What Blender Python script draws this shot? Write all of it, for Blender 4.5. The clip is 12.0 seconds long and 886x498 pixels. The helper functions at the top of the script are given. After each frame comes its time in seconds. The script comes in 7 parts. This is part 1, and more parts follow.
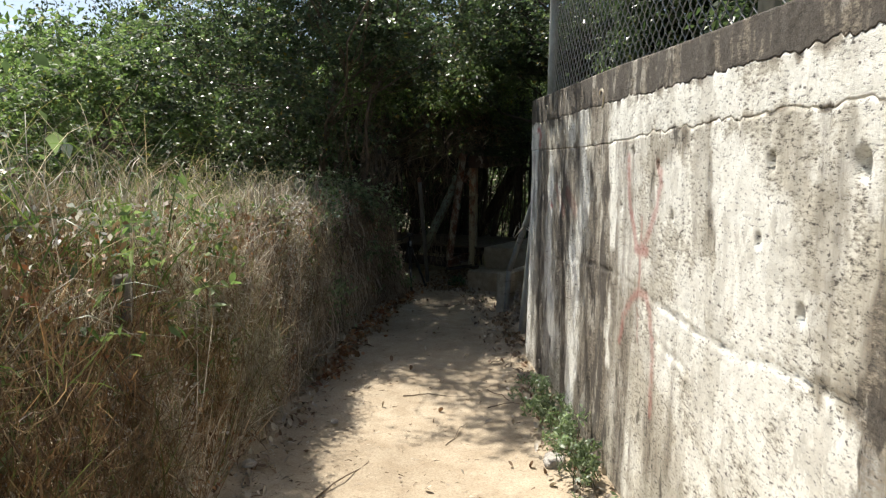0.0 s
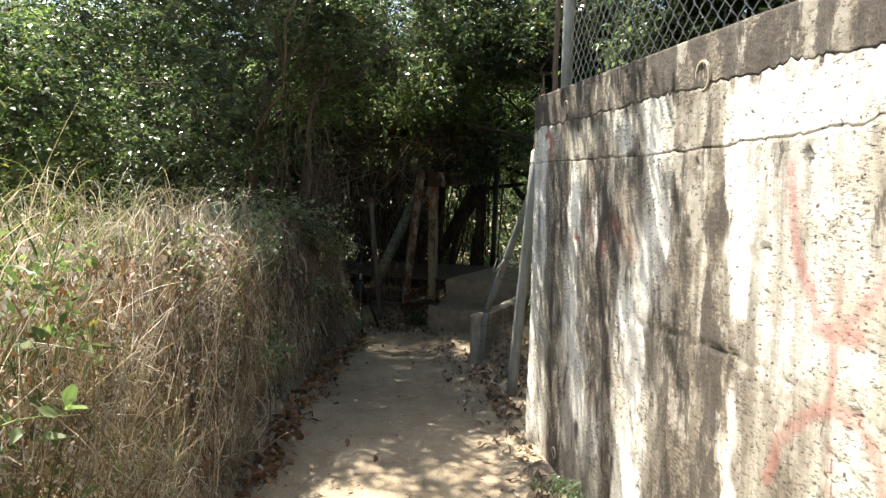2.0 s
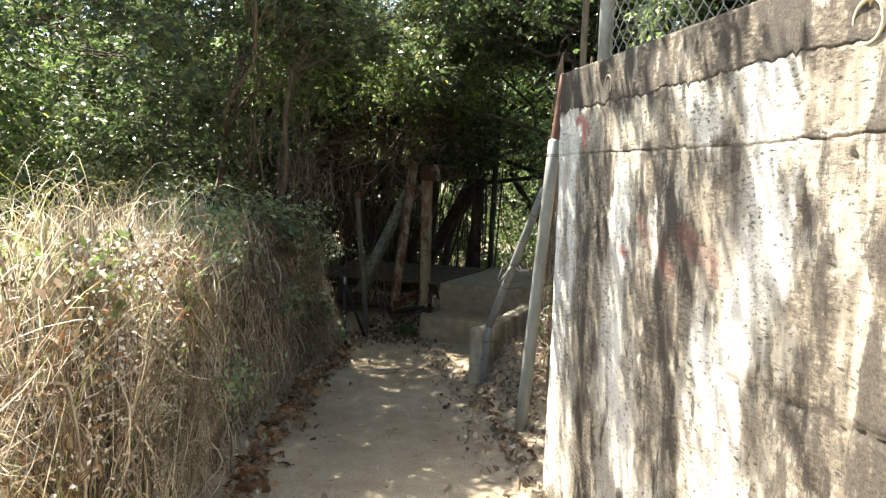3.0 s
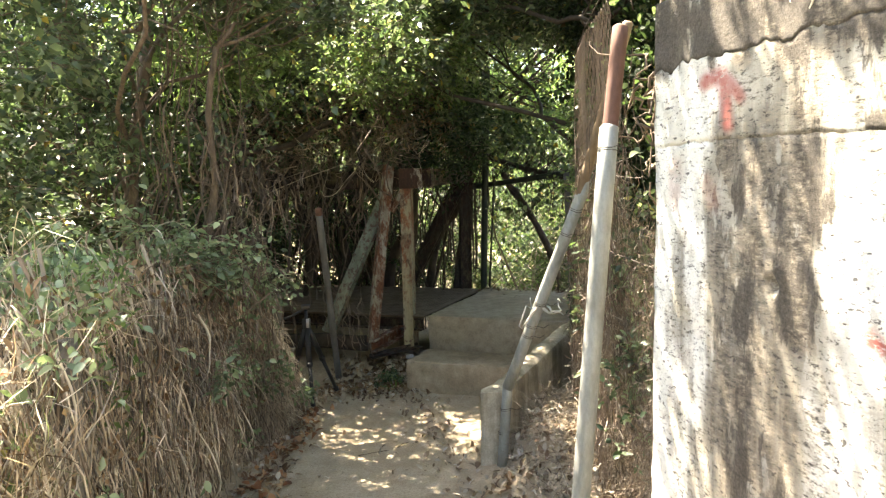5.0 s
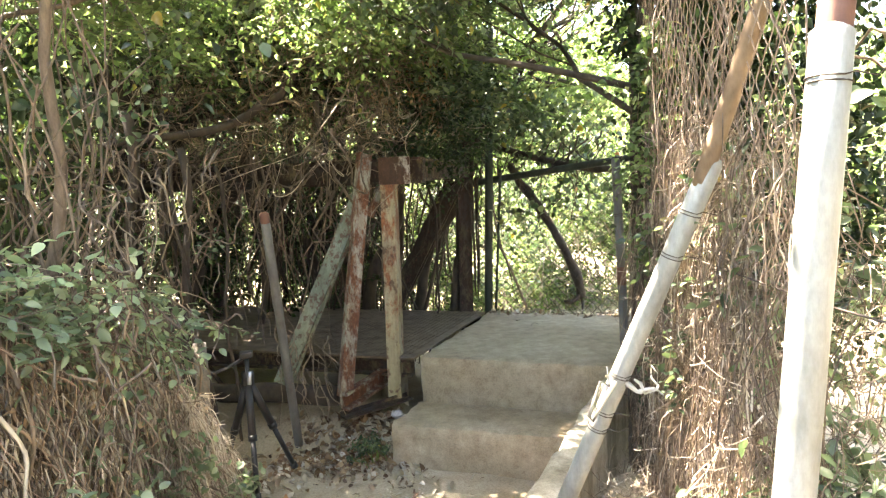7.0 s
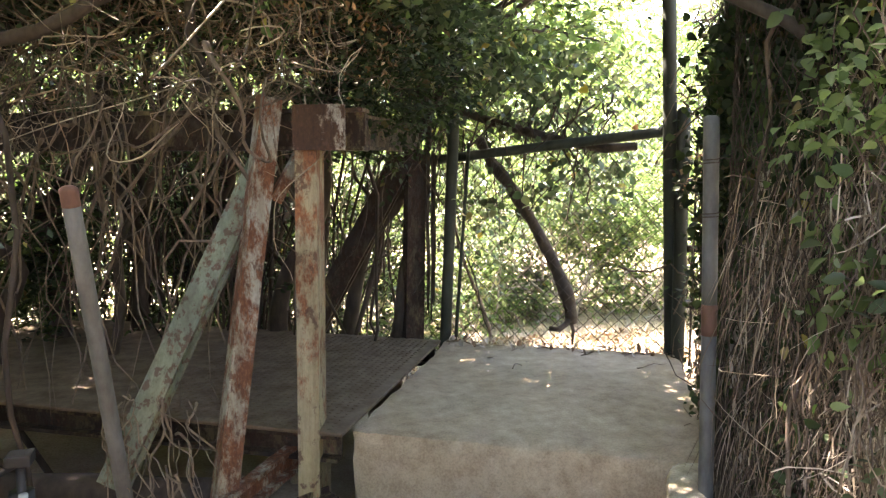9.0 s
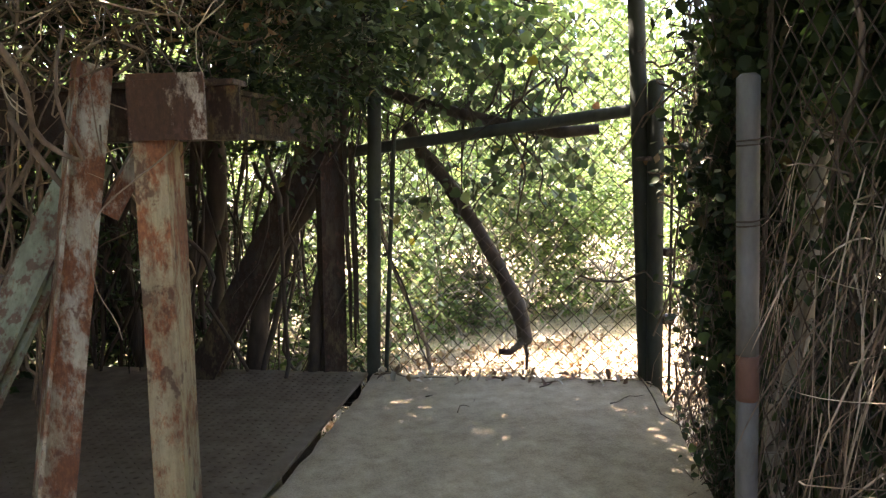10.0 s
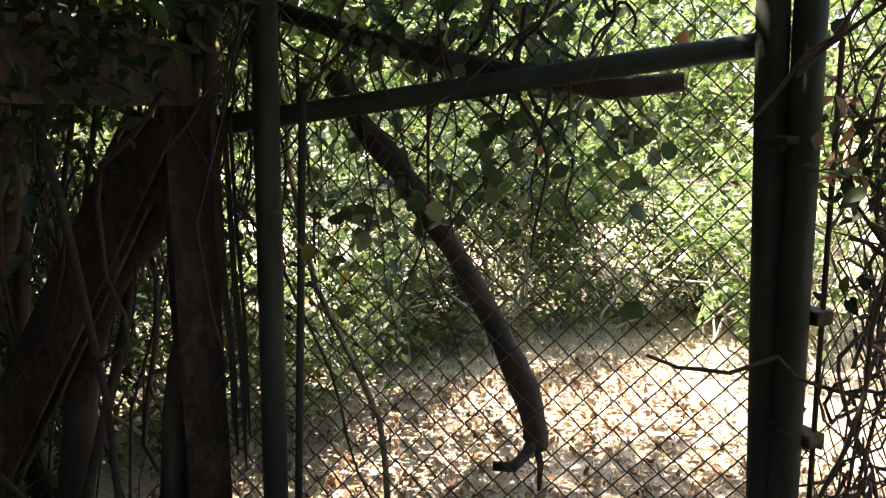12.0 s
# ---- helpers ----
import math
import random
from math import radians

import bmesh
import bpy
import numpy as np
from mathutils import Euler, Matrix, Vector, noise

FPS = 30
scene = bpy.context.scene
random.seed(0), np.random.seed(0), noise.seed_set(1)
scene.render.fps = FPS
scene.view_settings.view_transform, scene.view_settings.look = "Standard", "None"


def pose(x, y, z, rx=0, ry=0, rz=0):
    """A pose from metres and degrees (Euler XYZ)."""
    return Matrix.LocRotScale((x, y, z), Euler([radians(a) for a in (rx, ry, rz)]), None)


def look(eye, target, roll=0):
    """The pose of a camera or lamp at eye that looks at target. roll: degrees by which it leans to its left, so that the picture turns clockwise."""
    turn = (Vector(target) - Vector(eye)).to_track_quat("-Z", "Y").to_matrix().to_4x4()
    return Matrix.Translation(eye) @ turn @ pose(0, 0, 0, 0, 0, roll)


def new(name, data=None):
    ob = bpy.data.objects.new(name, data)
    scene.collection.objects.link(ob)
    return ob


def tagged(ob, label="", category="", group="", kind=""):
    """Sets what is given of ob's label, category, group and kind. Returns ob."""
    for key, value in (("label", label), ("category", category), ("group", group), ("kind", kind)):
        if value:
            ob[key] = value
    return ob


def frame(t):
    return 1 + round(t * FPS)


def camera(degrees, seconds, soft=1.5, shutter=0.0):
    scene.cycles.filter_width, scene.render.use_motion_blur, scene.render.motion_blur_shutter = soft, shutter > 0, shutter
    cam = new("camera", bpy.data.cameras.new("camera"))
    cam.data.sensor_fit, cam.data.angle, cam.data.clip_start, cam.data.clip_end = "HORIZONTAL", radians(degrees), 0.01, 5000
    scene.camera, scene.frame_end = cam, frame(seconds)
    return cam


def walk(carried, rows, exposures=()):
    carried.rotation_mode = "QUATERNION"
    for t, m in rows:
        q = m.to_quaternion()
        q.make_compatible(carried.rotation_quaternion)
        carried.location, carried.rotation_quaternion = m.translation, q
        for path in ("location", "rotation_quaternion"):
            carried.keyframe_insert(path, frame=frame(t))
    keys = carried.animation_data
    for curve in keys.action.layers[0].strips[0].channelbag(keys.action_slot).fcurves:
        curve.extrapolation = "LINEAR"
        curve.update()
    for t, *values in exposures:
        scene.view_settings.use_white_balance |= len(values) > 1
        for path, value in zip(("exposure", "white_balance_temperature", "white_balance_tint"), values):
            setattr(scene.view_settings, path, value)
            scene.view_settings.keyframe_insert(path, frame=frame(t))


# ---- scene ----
cam = camera(63.3, 12.0, soft=1.3)
PATH = [
    (0, (0.012, -0.024, 1.427), (0.009, 1.965, 1.212), 0.0),
    (0.5, (-0.075, 0.3, 1.41), (-0.025, 2.287, 1.187), 0.8),
    (1, (-0.137, 0.636, 1.415), (-0.001, 2.62, 1.203), -1.1),
    (1.5, (-0.143, 1.015, 1.427), (-0.03, 3.004, 1.251), -1.1),
    (2, (-0.209, 1.353, 1.425), (-0.031, 3.338, 1.263), 0.3),
    (2.5, (-0.218, 1.74, 1.411), (-0.016, 3.723, 1.247), 0.1),
    (3, (-0.209, 2.135, 1.444), (0.005, 4.115, 1.262), 1.0),
    (3.2, (-0.226, 2.311, 1.431), (-0.015, 4.292, 1.253), 0.6),
    (4.8, (-0.194, 3.425, 1.494), (0.076, 5.398, 1.318), -1.4),
    (5, (-0.179, 3.557, 1.498), (0.116, 5.527, 1.317), -1.6),
    (5.5, (-0.095, 3.899, 1.475), (0.185, 5.873, 1.309), -1.7),
    (6, (-0.085, 4.249, 1.461), (0.188, 6.22, 1.269), -1.1),
    (6.5, (-0.097, 4.644, 1.476), (0.232, 6.607, 1.28), -1.4),
    (7, (-0.027, 5.035, 1.459), (0.312, 6.998, 1.279), -2.2),
    (7.2, (-0.003, 5.166, 1.463), (0.338, 7.128, 1.276), -2.6),
    (8.8, (0.123, 6.442, 1.375), (0.607, 8.373, 1.174), 0.9),
    (9, (0.141, 6.608, 1.394), (0.687, 8.52, 1.181), 0.2),
    (9.5, (0.276, 6.968, 1.394), (0.943, 8.842, 1.179), -0.9),
    (10, (0.4, 7.293, 1.401), (1.111, 9.147, 1.163), -1.2),
    (10.5, (0.518, 7.677, 1.391), (1.331, 9.484, 1.123), -1.7),
    (11, (0.712, 8.01, 1.425), (1.502, 9.821, 1.116), -1.9),
    (11.5, (0.842, 8.329, 1.44), (1.646, 10.13, 1.113), -1.0),
    (12, (0.968, 8.615, 1.447), (1.741, 10.427, 1.105), -1.2),
]
EXPO = [(0.0, 0.84, 6500, 10), (1.0, 1.08, 6700, 10), (2.0, 1.74, 6800, 10), (3.0, 2.46, 7000, 10), (5.0, 3.52, 7500, 11), (5.5, 3.84, 7550, 12), (6.5, 4.50, 7500, 14),
        (7.2, 4.74, 7450, 15), (8.8, 4.62, 7350, 22), (9.5, 4.26, 7250, 23), (10.5, 3.66, 7250, 21), (11.2, 3.24, 7150, 20), (12.0, 2.86, 7050, 18)]
walk(cam, [(t, look(eye, target, roll)) for t, eye, target, roll in PATH], EXPO)

# ==== world, sun and sky ====
SUN_TO = Vector((-0.38, 0.44, 1.0)).normalized()
world = bpy.data.worlds.new("sky")
scene.world = world
world.use_nodes = True
wn = world.node_tree
sky = wn.nodes.new("ShaderNodeTexSky")
sky.sky_type, sky.sun_disc = "NISHITA", False
sky.sun_elevation = math.asin(SUN_TO.z)
sky.sun_rotation = math.atan2(SUN_TO.x, SUN_TO.y)
sky.air_density, sky.dust_density = 1.0, 2.0
wn.links.new(sky.outputs[0], wn.nodes["Background"].inputs[0])
wn.nodes["Background"].inputs[1].default_value = 0.09
sun_data = bpy.data.lights.new("sun", "SUN")
sun_data.energy, sun_data.angle, sun_data.color = 4.4, radians(0.6), (1.0, 0.95, 0.87)
sun = new("sun", sun_data)
sun.matrix_world = look(SUN_TO * 30, (0, 0, 0))

# ==== numeric helpers ====
RNG = np.random.default_rng(7)


def uni(a, b, n):
    return RNG.uniform(a, b, n)


def lattice(ix, iy, iz, seed):
    h = (ix.astype(np.int64) * 374761393 + iy.astype(np.int64) * 668265263 + iz.astype(np.int64) * 1274126177 + seed * 974634777) & 0xFFFFFFFF
    h = ((h ^ (h >> 13)) * 1103515245) & 0xFFFFFFFF
    h = ((h ^ (h >> 16)) * 747796405) & 0xFFFFFFFF
    return (h ^ (h >> 11)) % 65536 / 65535.0


def vnoise(x, y, z=0.0, seed=1):
    """Smooth value noise, 0 to 1."""
    x, y, z = np.broadcast_arrays(np.asarray(x, float), np.asarray(y, float), np.asarray(z, float))
    fx, fy, fz = np.floor(x), np.floor(y), np.floor(z)
    tx, ty, tz = x - fx, y - fy, z - fz
    tx, ty, tz = tx * tx * (3 - 2 * tx), ty * ty * (3 - 2 * ty), tz * tz * (3 - 2 * tz)
    out = 0
    for a in (0, 1):
        for b in (0, 1):
            for c in (0, 1):
                w = (tx if a else 1 - tx) * (ty if b else 1 - ty) * (tz if c else 1 - tz)
                out = out + w * lattice(fx + a, fy + b, fz + c, seed)
    return out


def fbm(x, y, z=0.0, seed=1, octaves=4):
    total, amp, norm = 0, 1.0, 0.0
    for o in range(octaves):
        total = total + amp * vnoise(np.asarray(x) * 2 ** o, np.asarray(y) * 2 ** o, np.asarray(z) * 2 ** o, seed + 17 * o)
        norm += amp
        amp *= 0.5
    return total / norm


def smooth(e0, e1, v):
    t = np.clip((v - e0) / (e1 - e0), 0, 1)
    return t * t * (3 - 2 * t)


# ==== mesh helpers ====
def mesh_of(name, verts, faces, smooth_faces=False):
    """verts (n, 3); faces (m, k) of one size, or a list of such blocks."""
    blocks = faces if isinstance(faces, list) else [faces]
    blocks = [np.asarray(b, np.int32) for b in blocks if len(b)]
    me = bpy.data.meshes.new(name)
    verts = np.asarray(verts, np.float32)
    me.vertices.add(len(verts))
    me.vertices.foreach_set("co", verts.ravel())
    loops = np.concatenate([b.ravel() for b in blocks])
    sizes = np.concatenate([np.full(len(b), b.shape[1], np.int32) for b in blocks])
    starts = np.concatenate([[0], np.cumsum(sizes)[:-1]]).astype(np.int32)
    me.loops.add(len(loops))
    me.loops.foreach_set("vertex_index", loops)
    me.polygons.add(len(sizes))
    me.polygons.foreach_set("loop_start", starts)
    me.polygons.foreach_set("loop_total", sizes)
    if smooth_faces:
        me.polygons.foreach_set("use_smooth", np.ones(len(sizes), bool))
    me.update(calc_edges=True)
    return me


def thing(name, label, category, group="", kind="", at=(0, 0, 0), rot=(0, 0, 0)):
    """An Empty that parents the parts of one thing."""
    ob = new(name)
    ob.empty_display_size = 0.1
    ob.matrix_basis = pose(*at, *rot)
    return tagged(ob, label, category, group, kind)


def put_mesh(name, me, material, parent=None, label="", category="", group="", kind=""):
    ob = new(name, me)
    if material and not me.materials:
        me.materials.append(material)
    if parent:
        ob.parent = parent
    return tagged(ob, label, category, group, kind)


def part(name, bm, material, parent, label="", smooth_faces=False):
    me = bpy.data.meshes.new(name)
    if smooth_faces:
        for f in bm.faces:
            f.smooth = True
    bm.to_mesh(me)
    bm.free()
    return put_mesh(name, me, material, parent, label)


def tube_data(paths, radii, sides=6, cap=True):
    """Tubes along polylines: (verts, quads, tris)."""
    V, Q, T, n0 = [], [], [], 0
    ang = np.arange(sides) * 2 * np.pi / sides
    ca, sa = np.cos(ang), np.sin(ang)
    for p, r in zip(paths, radii):
        p = np.asarray(p, float)
        k = len(p)
        r = np.broadcast_to(np.asarray(r, float), (k,))
        tan = np.gradient(p, axis=0)
        tan /= np.linalg.norm(tan, axis=1, keepdims=True) + 1e-9
        mean = tan.mean(0)
        ref = np.array([1.0, 0, 0]) if abs(mean[0]) < 0.6 else np.array([0, 1.0, 0])
        a = np.cross(tan, ref)
        a /= np.linalg.norm(a, axis=1, keepdims=True) + 1e-9
        b = np.cross(tan, a)
        ring = p[:, None] + r[:, None, None] * (a[:, None] * ca[None, :, None] + b[:, None] * sa[None, :, None])
        V.append(ring.reshape(-1, 3))
        i = np.arange(k - 1)[:, None] * sides + n0
        j = np.arange(sides)[None]
        j2 = (j + 1) % sides
        Q.append(np.stack([i + j, i + j2, i + sides + j2, i + sides + j], -1).reshape(-1, 4))
        if cap:
            V.append(p[[0, -1]])
            c0, c1, last = n0 + k * sides, n0 + k * sides + 1, n0 + (k - 1) * sides
            jj = np.arange(sides)
            T.append(np.stack([np.full(sides, c0), n0 + (jj + 1) % sides, n0 + jj], -1))
            T.append(np.stack([np.full(sides, c1), last + jj, last + (jj + 1) % sides], -1))
            n0 += 2
        n0 += k * sides
    return np.concatenate(V), [np.concatenate(Q), np.concatenate(T)] if T else [np.concatenate(Q)]


def tubes(name, paths, radii, material, parent=None, sides=6, cap=True, **tags):
    v, f = tube_data(paths, radii, sides, cap)
    return put_mesh(name, mesh_of(name, v, f, True), material, parent, **tags)


def vine_set(parent, paths, radii, material, limit=50, sides=5, one="vine", rest="fine_vine_growth", label=""):
    """The thickest stems as parts of their own, the thin rest joined."""
    order = np.argsort([-float(np.max(r)) for r in radii], kind="stable")
    for k in order[:limit]:
        tubes(one, [paths[k]], [radii[k]], material, parent, sides + 1, False)
    left = order[limit:]
    return tubes(rest, [paths[k] for k in left], [radii[k] for k in left], material, parent, sides, False, label=label, kind="stuff")


def wander(a, b, n=10, sway=0.1, sag=0.0):
    """A crooked line from a to b."""
    a, b = np.asarray(a, float), np.asarray(b, float)
    t = np.linspace(0, 1, n)[:, None]
    p = a + (b - a) * t
    env = np.sin(np.pi * t)
    for k in (1, 2, 3, 5):
        p = p + env * RNG.normal(0, sway / k, 3) * np.sin(t * np.pi * k + RNG.uniform(0, 6.3))
    p[:, 2] -= (sag * env)[:, 0]
    return p


def strips(base, tip, bend, width, k=4):
    """Blades from base to tip, bowed by the vectors in bend: (verts, quads)."""
    n = len(base)
    t = np.linspace(0, 1, k)
    p = base[:, None] * (1 - t)[None, :, None] + tip[:, None] * t[None, :, None] + bend[:, None] * (4 * t * (1 - t))[None, :, None]
    along = tip - base
    side = np.cross(along, RNG.normal(size=(n, 3)))
    side /= np.linalg.norm(side, axis=1, keepdims=True) + 1e-9
    w = np.asarray(width)[:, None] * np.concatenate([np.linspace(1, 0.75, k - 1), [0.15]])[None]
    half = side[:, None] * w[..., None] * 0.5
    v = np.stack([p - half, p + half], 2).reshape(-1, 3)
    i = (np.arange(n)[:, None] * 2 * k + 2 * np.arange(k - 1)[None]).ravel()
    return v, np.stack([i, i + 1, i + 3, i + 2], -1)


def leaf_data(centre, length, ratio=0.55, up=0.6, droop=0.3, broad=False, axis=None):
    """Folded leaves, each a pair of bent faces: (verts, quads)."""
    n = len(centre)
    length = np.broadcast_to(np.asarray(length, float), (n,))[:, None]
    if axis is None:
        axis = RNG.normal(size=(n, 3))
        axis[:, 2] -= droop * 2
    axis /= np.linalg.norm(axis, axis=1, keepdims=True)
    nor = RNG.normal(size=(n, 3)) + np.array([0, 0, up * 2.5])
    side = np.cross(nor, axis)
    side /= np.linalg.norm(side, axis=1, keepdims=True) + 1e-9
    nor = np.cross(axis, side)
    w = length * ratio * 0.5 * RNG.uniform(0.75, 1.2, (n, 1))
    lift = w * RNG.uniform(0.1, 0.6, (n, 1))
    p0 = centre - axis * length * 0.5
    p3 = centre + axis * length * 0.5 - nor * length * 0.08
    if not broad:
        m = centre - axis * length * 0.06
        v = np.stack([p0, m - side * w + nor * lift, p3, m + side * w + nor * lift], 1).reshape(-1, 3)
        i = np.arange(n) * 4
        return v, np.stack([i, i + 1, i + 2, i + 3], -1)
    a, b, e = centre - axis * length * 0.34, centre - axis * length * 0.10, centre + axis * length * 0.22
    wide = side * w
    v = np.stack([p0, a - wide * 0.72 + nor * lift * 0.7, b - wide + nor * lift, e - wide * 0.66 + nor * lift * 0.5, p3,
                  e + wide * 0.66 + nor * lift * 0.5, b + wide + nor * lift, a + wide * 0.72 + nor * lift * 0.7, b], 1).reshape(-1, 3)
    i = np.arange(n) * 9
    return v, np.concatenate([np.stack([i + p for p in quad], -1) for quad in ((0, 1, 2, 8), (8, 2, 3, 4), (0, 8, 6, 7), (8, 4, 5, 6))])


def merge(blocks):
    V, F, n = [], [], 0
    for v, f in blocks:
        V.append(v)
        F.append(f + n)
        n += len(v)
    return np.concatenate(V), np.concatenate(F)


def in_ball(n, shell=0.0):
    d = RNG.normal(size=(n, 3))
    d /= np.linalg.norm(d, axis=1, keepdims=True)
    return d * (RNG.uniform(shell ** 3, 1, (n, 1)) ** (1 / 3))


def clumps(blobs, spread=0.13):
    """Leaf places: blobs of (centre, radii, clumps, leaves a clump), with gaps between clumps."""
    out = []
    for c, r, m, k in blobs:
        q = np.asarray(c) + in_ball(m, 0.35) * np.asarray(r)
        keep = vnoise(q[:, 0] * 2.3, q[:, 1] * 2.3, q[:, 2] * 2.3, 5) > 0.45
        q = q[keep]
        k = int(k * 1.25)
        pts = np.repeat(q, k, 0)
        s = np.repeat(RNG.uniform(0.5, 1.4, len(q)) * spread, k)[:, None]
        out.append(pts + RNG.normal(size=pts.shape) * s * np.array([1.0, 1.0, 0.7]))
    return np.concatenate(out)


def sprays(blobs, reach=0.26, each=9):
    """Leaves in rows along short twigs that fan out from clumps: (places, leaf directions, twig lines)."""
    P, A, T0, T1 = [], [], [], []
    for c, r, m, k, *gap in blobs:
        q = np.asarray(c) + in_ball(m, 0.35) * np.asarray(r)
        q = q[vnoise(q[:, 0] * 2.3, q[:, 1] * 2.3, q[:, 2] * 2.3, 5) > (gap[0] if gap else 0.45)]
        n = max(2, int(k * 1.25 / each))
        base = np.repeat(q, n, 0)
        lead = np.repeat(RNG.normal(size=(len(q), 3)), n, 0)
        d = lead + RNG.normal(size=base.shape) * 1.1
        d[:, 2] = d[:, 2] * 0.55 - 0.25
        d /= np.linalg.norm(d, axis=1, keepdims=True)
        size = np.repeat(RNG.uniform(0.6, 1.35, len(q)), n)[:, None] * reach
        end = base + d * size
        T0.append(base)
        T1.append(end)
        t = np.tile(np.linspace(0.18, 1.0, each), len(base))[:, None]
        d2, s2 = np.repeat(d, each, 0), np.repeat(size, each, 0)
        side = np.cross(d2, np.array([0.0, 0.0, 1.0]) + RNG.normal(0, 0.35, d2.shape))
        side /= np.linalg.norm(side, axis=1, keepdims=True) + 1e-9
        hand = np.tile(np.where(np.arange(each) % 2, 1.0, -1.0), len(base))[:, None]
        ax = d2 * 0.6 + side * hand * 0.9 + RNG.normal(0, 0.25, d2.shape)
        ax[:, 2] -= 0.18
        ax /= np.linalg.norm(ax, axis=1, keepdims=True)
        p = np.repeat(base, each, 0) + d2 * s2 * t
        p[:, 2] -= (0.12 * s2 * t * t)[:, 0]
        P.append(p + ax * 0.022 + RNG.normal(0, 0.008, p.shape))
        A.append(ax)
    return np.concatenate(P), np.concatenate(A), np.concatenate(T0), np.concatenate(T1)


def rounded_box(sx, sy, sz, bevel=0.01, seg=2):
    bm = bmesh.new()
    bmesh.ops.create_cube(bm, size=1)
    bmesh.ops.scale(bm, vec=(sx, sy, sz), verts=bm.verts)
    if bevel:
        bmesh.ops.bevel(bm, geom=bm.edges[:], offset=bevel, segments=seg, affect="EDGES", profile=0.6)
    return bm


def worn_block(u0, u1, v0, v1, z0, z1, step=0.035, chip=0.006, seed=3):
    """A cast block with uneven faces and rubbed edges, as (verts, quads)."""
    sizes = (u1 - u0, v1 - v0, z1 - z0)
    c = [max(2, int(s / step)) for s in sizes]
    bm = bmesh.new()
    V, F, n0 = [], [], 0
    for ax in range(3):
        o = [i for i in range(3) if i != ax]
        g0, g1 = np.meshgrid(np.linspace(0, 1, c[o[0]] + 1), np.linspace(0, 1, c[o[1]] + 1), indexing="ij")
        for s in (0, 1):
            p = np.zeros(g0.shape + (3,))
            p[..., o[0]], p[..., o[1]], p[..., ax] = g0, g1, s
            V.append(p.reshape(-1, 3))
            a, b = g0.shape
            i = (np.arange(a - 1)[:, None] * b + np.arange(b - 1)[None]).ravel() + n0
            q = np.stack([i, i + b, i + b + 1, i + 1], -1)
            if (s == 1) != (ax != 1):
                q = q[:, ::-1]
            F.append(q)
            n0 += a * b
    bm.free()
    p = np.concatenate(V) * np.array(sizes) + np.array([u0, v0, z0])
    mid = np.array([(u0 + u1) / 2, (v0 + v1) / 2, (z0 + z1) / 2])
    d = np.minimum(p - np.array([u0, v0, z0]), np.array([u1, v1, z1]) - p)
    near = np.sort(d, axis=1)[:, 1]
    rub = np.exp(-near / 0.012)
    n1 = fbm(p[:, 0] * 9, p[:, 1] * 9, p[:, 2] * 9, seed, 3)
    push = (n1 - 0.5) * 2 * chip + rub * (0.004 + 0.012 * vnoise(p[:, 0] * 14, p[:, 1] * 14, p[:, 2] * 14, seed + 4))
    out = p - mid
    p = p - np.sign(out) * (d < 1e-6) * push[:, None]
    return p, np.concatenate(F)


# ==== materials ====
def nodes_of(name):
    m = bpy.data.materials.new(name)
    m.use_nodes = True
    nt = m.node_tree
    return m, nt, nt.nodes["Principled BSDF"]


def nd(nt, kind, **inputs):
    n = nt.nodes.new("ShaderNode" + kind)
    for k, v in inputs.items():
        key = int(k[1:]) if k[0] == "i" and k[1:].isdigit() else k.replace("_", " ")
        if isinstance(v, bpy.types.NodeSocket):
            nt.links.new(v, n.inputs[key])
        else:
            n.inputs[key].default_value = v
    return n


def ramp(nt, fac, stops):
    n = nt.nodes.new("ShaderNodeValToRGB")
    e = n.color_ramp.elements
    while len(e) < len(stops):
        e.new(0.5)
    for el, (p, c) in zip(e, stops):
        el.position = p
        el.color = (*c, 1) if len(c) == 3 else c
    nt.links.new(fac, n.inputs[0])
    return n.outputs[0]


def vertex_value(nt, name):
    n = nt.nodes.new("ShaderNodeAttribute")
    n.attribute_name = name
    return n.outputs["Fac"]


def grey(v):
    return (v, v, v)


def coords(nt, scale=(1, 1, 1)):
    tc = nt.nodes.new("ShaderNodeTexCoord")
    return nd(nt, "Mapping", Vector=tc.outputs["Object"], Scale=scale).outputs[0]


def noise_tex(nt, vec, scale, detail=4, rough=0.55, lac=2.0):
    return nd(nt, "TexNoise", Vector=vec, Scale=scale, Detail=detail, Roughness=rough, Lacunarity=lac).outputs[0]


def mixc(nt, fac, a, b, mode="MIX"):
    n = nt.nodes.new("ShaderNodeMix")
    n.data_type, n.blend_type = "RGBA", mode
    for key, v in ((0, fac), (6, a), (7, b)):
        if isinstance(v, bpy.types.NodeSocket):
            nt.links.new(v, n.inputs[key])
        else:
            n.inputs[key].default_value = (*v, 1) if isinstance(v, tuple) and len(v) == 3 else v
    return n.outputs[2]


def math_n(nt, op, a, b=0.0, clamp=False):
    n = nt.nodes.new("ShaderNodeMath")
    n.operation, n.use_clamp = op, clamp
    for key, v in ((0, a), (1, b)):
        if isinstance(v, bpy.types.NodeSocket):
            nt.links.new(v, n.inputs[key])
        else:
            n.inputs[key].default_value = v
    return n.outputs[0]


def bump(nt, bsdf, height, strength=0.4, dist=0.01):
    b = nd(nt, "Bump", Strength=strength, Distance=dist, Height=height)
    nt.links.new(b.outputs[0], bsdf.inputs["Normal"])


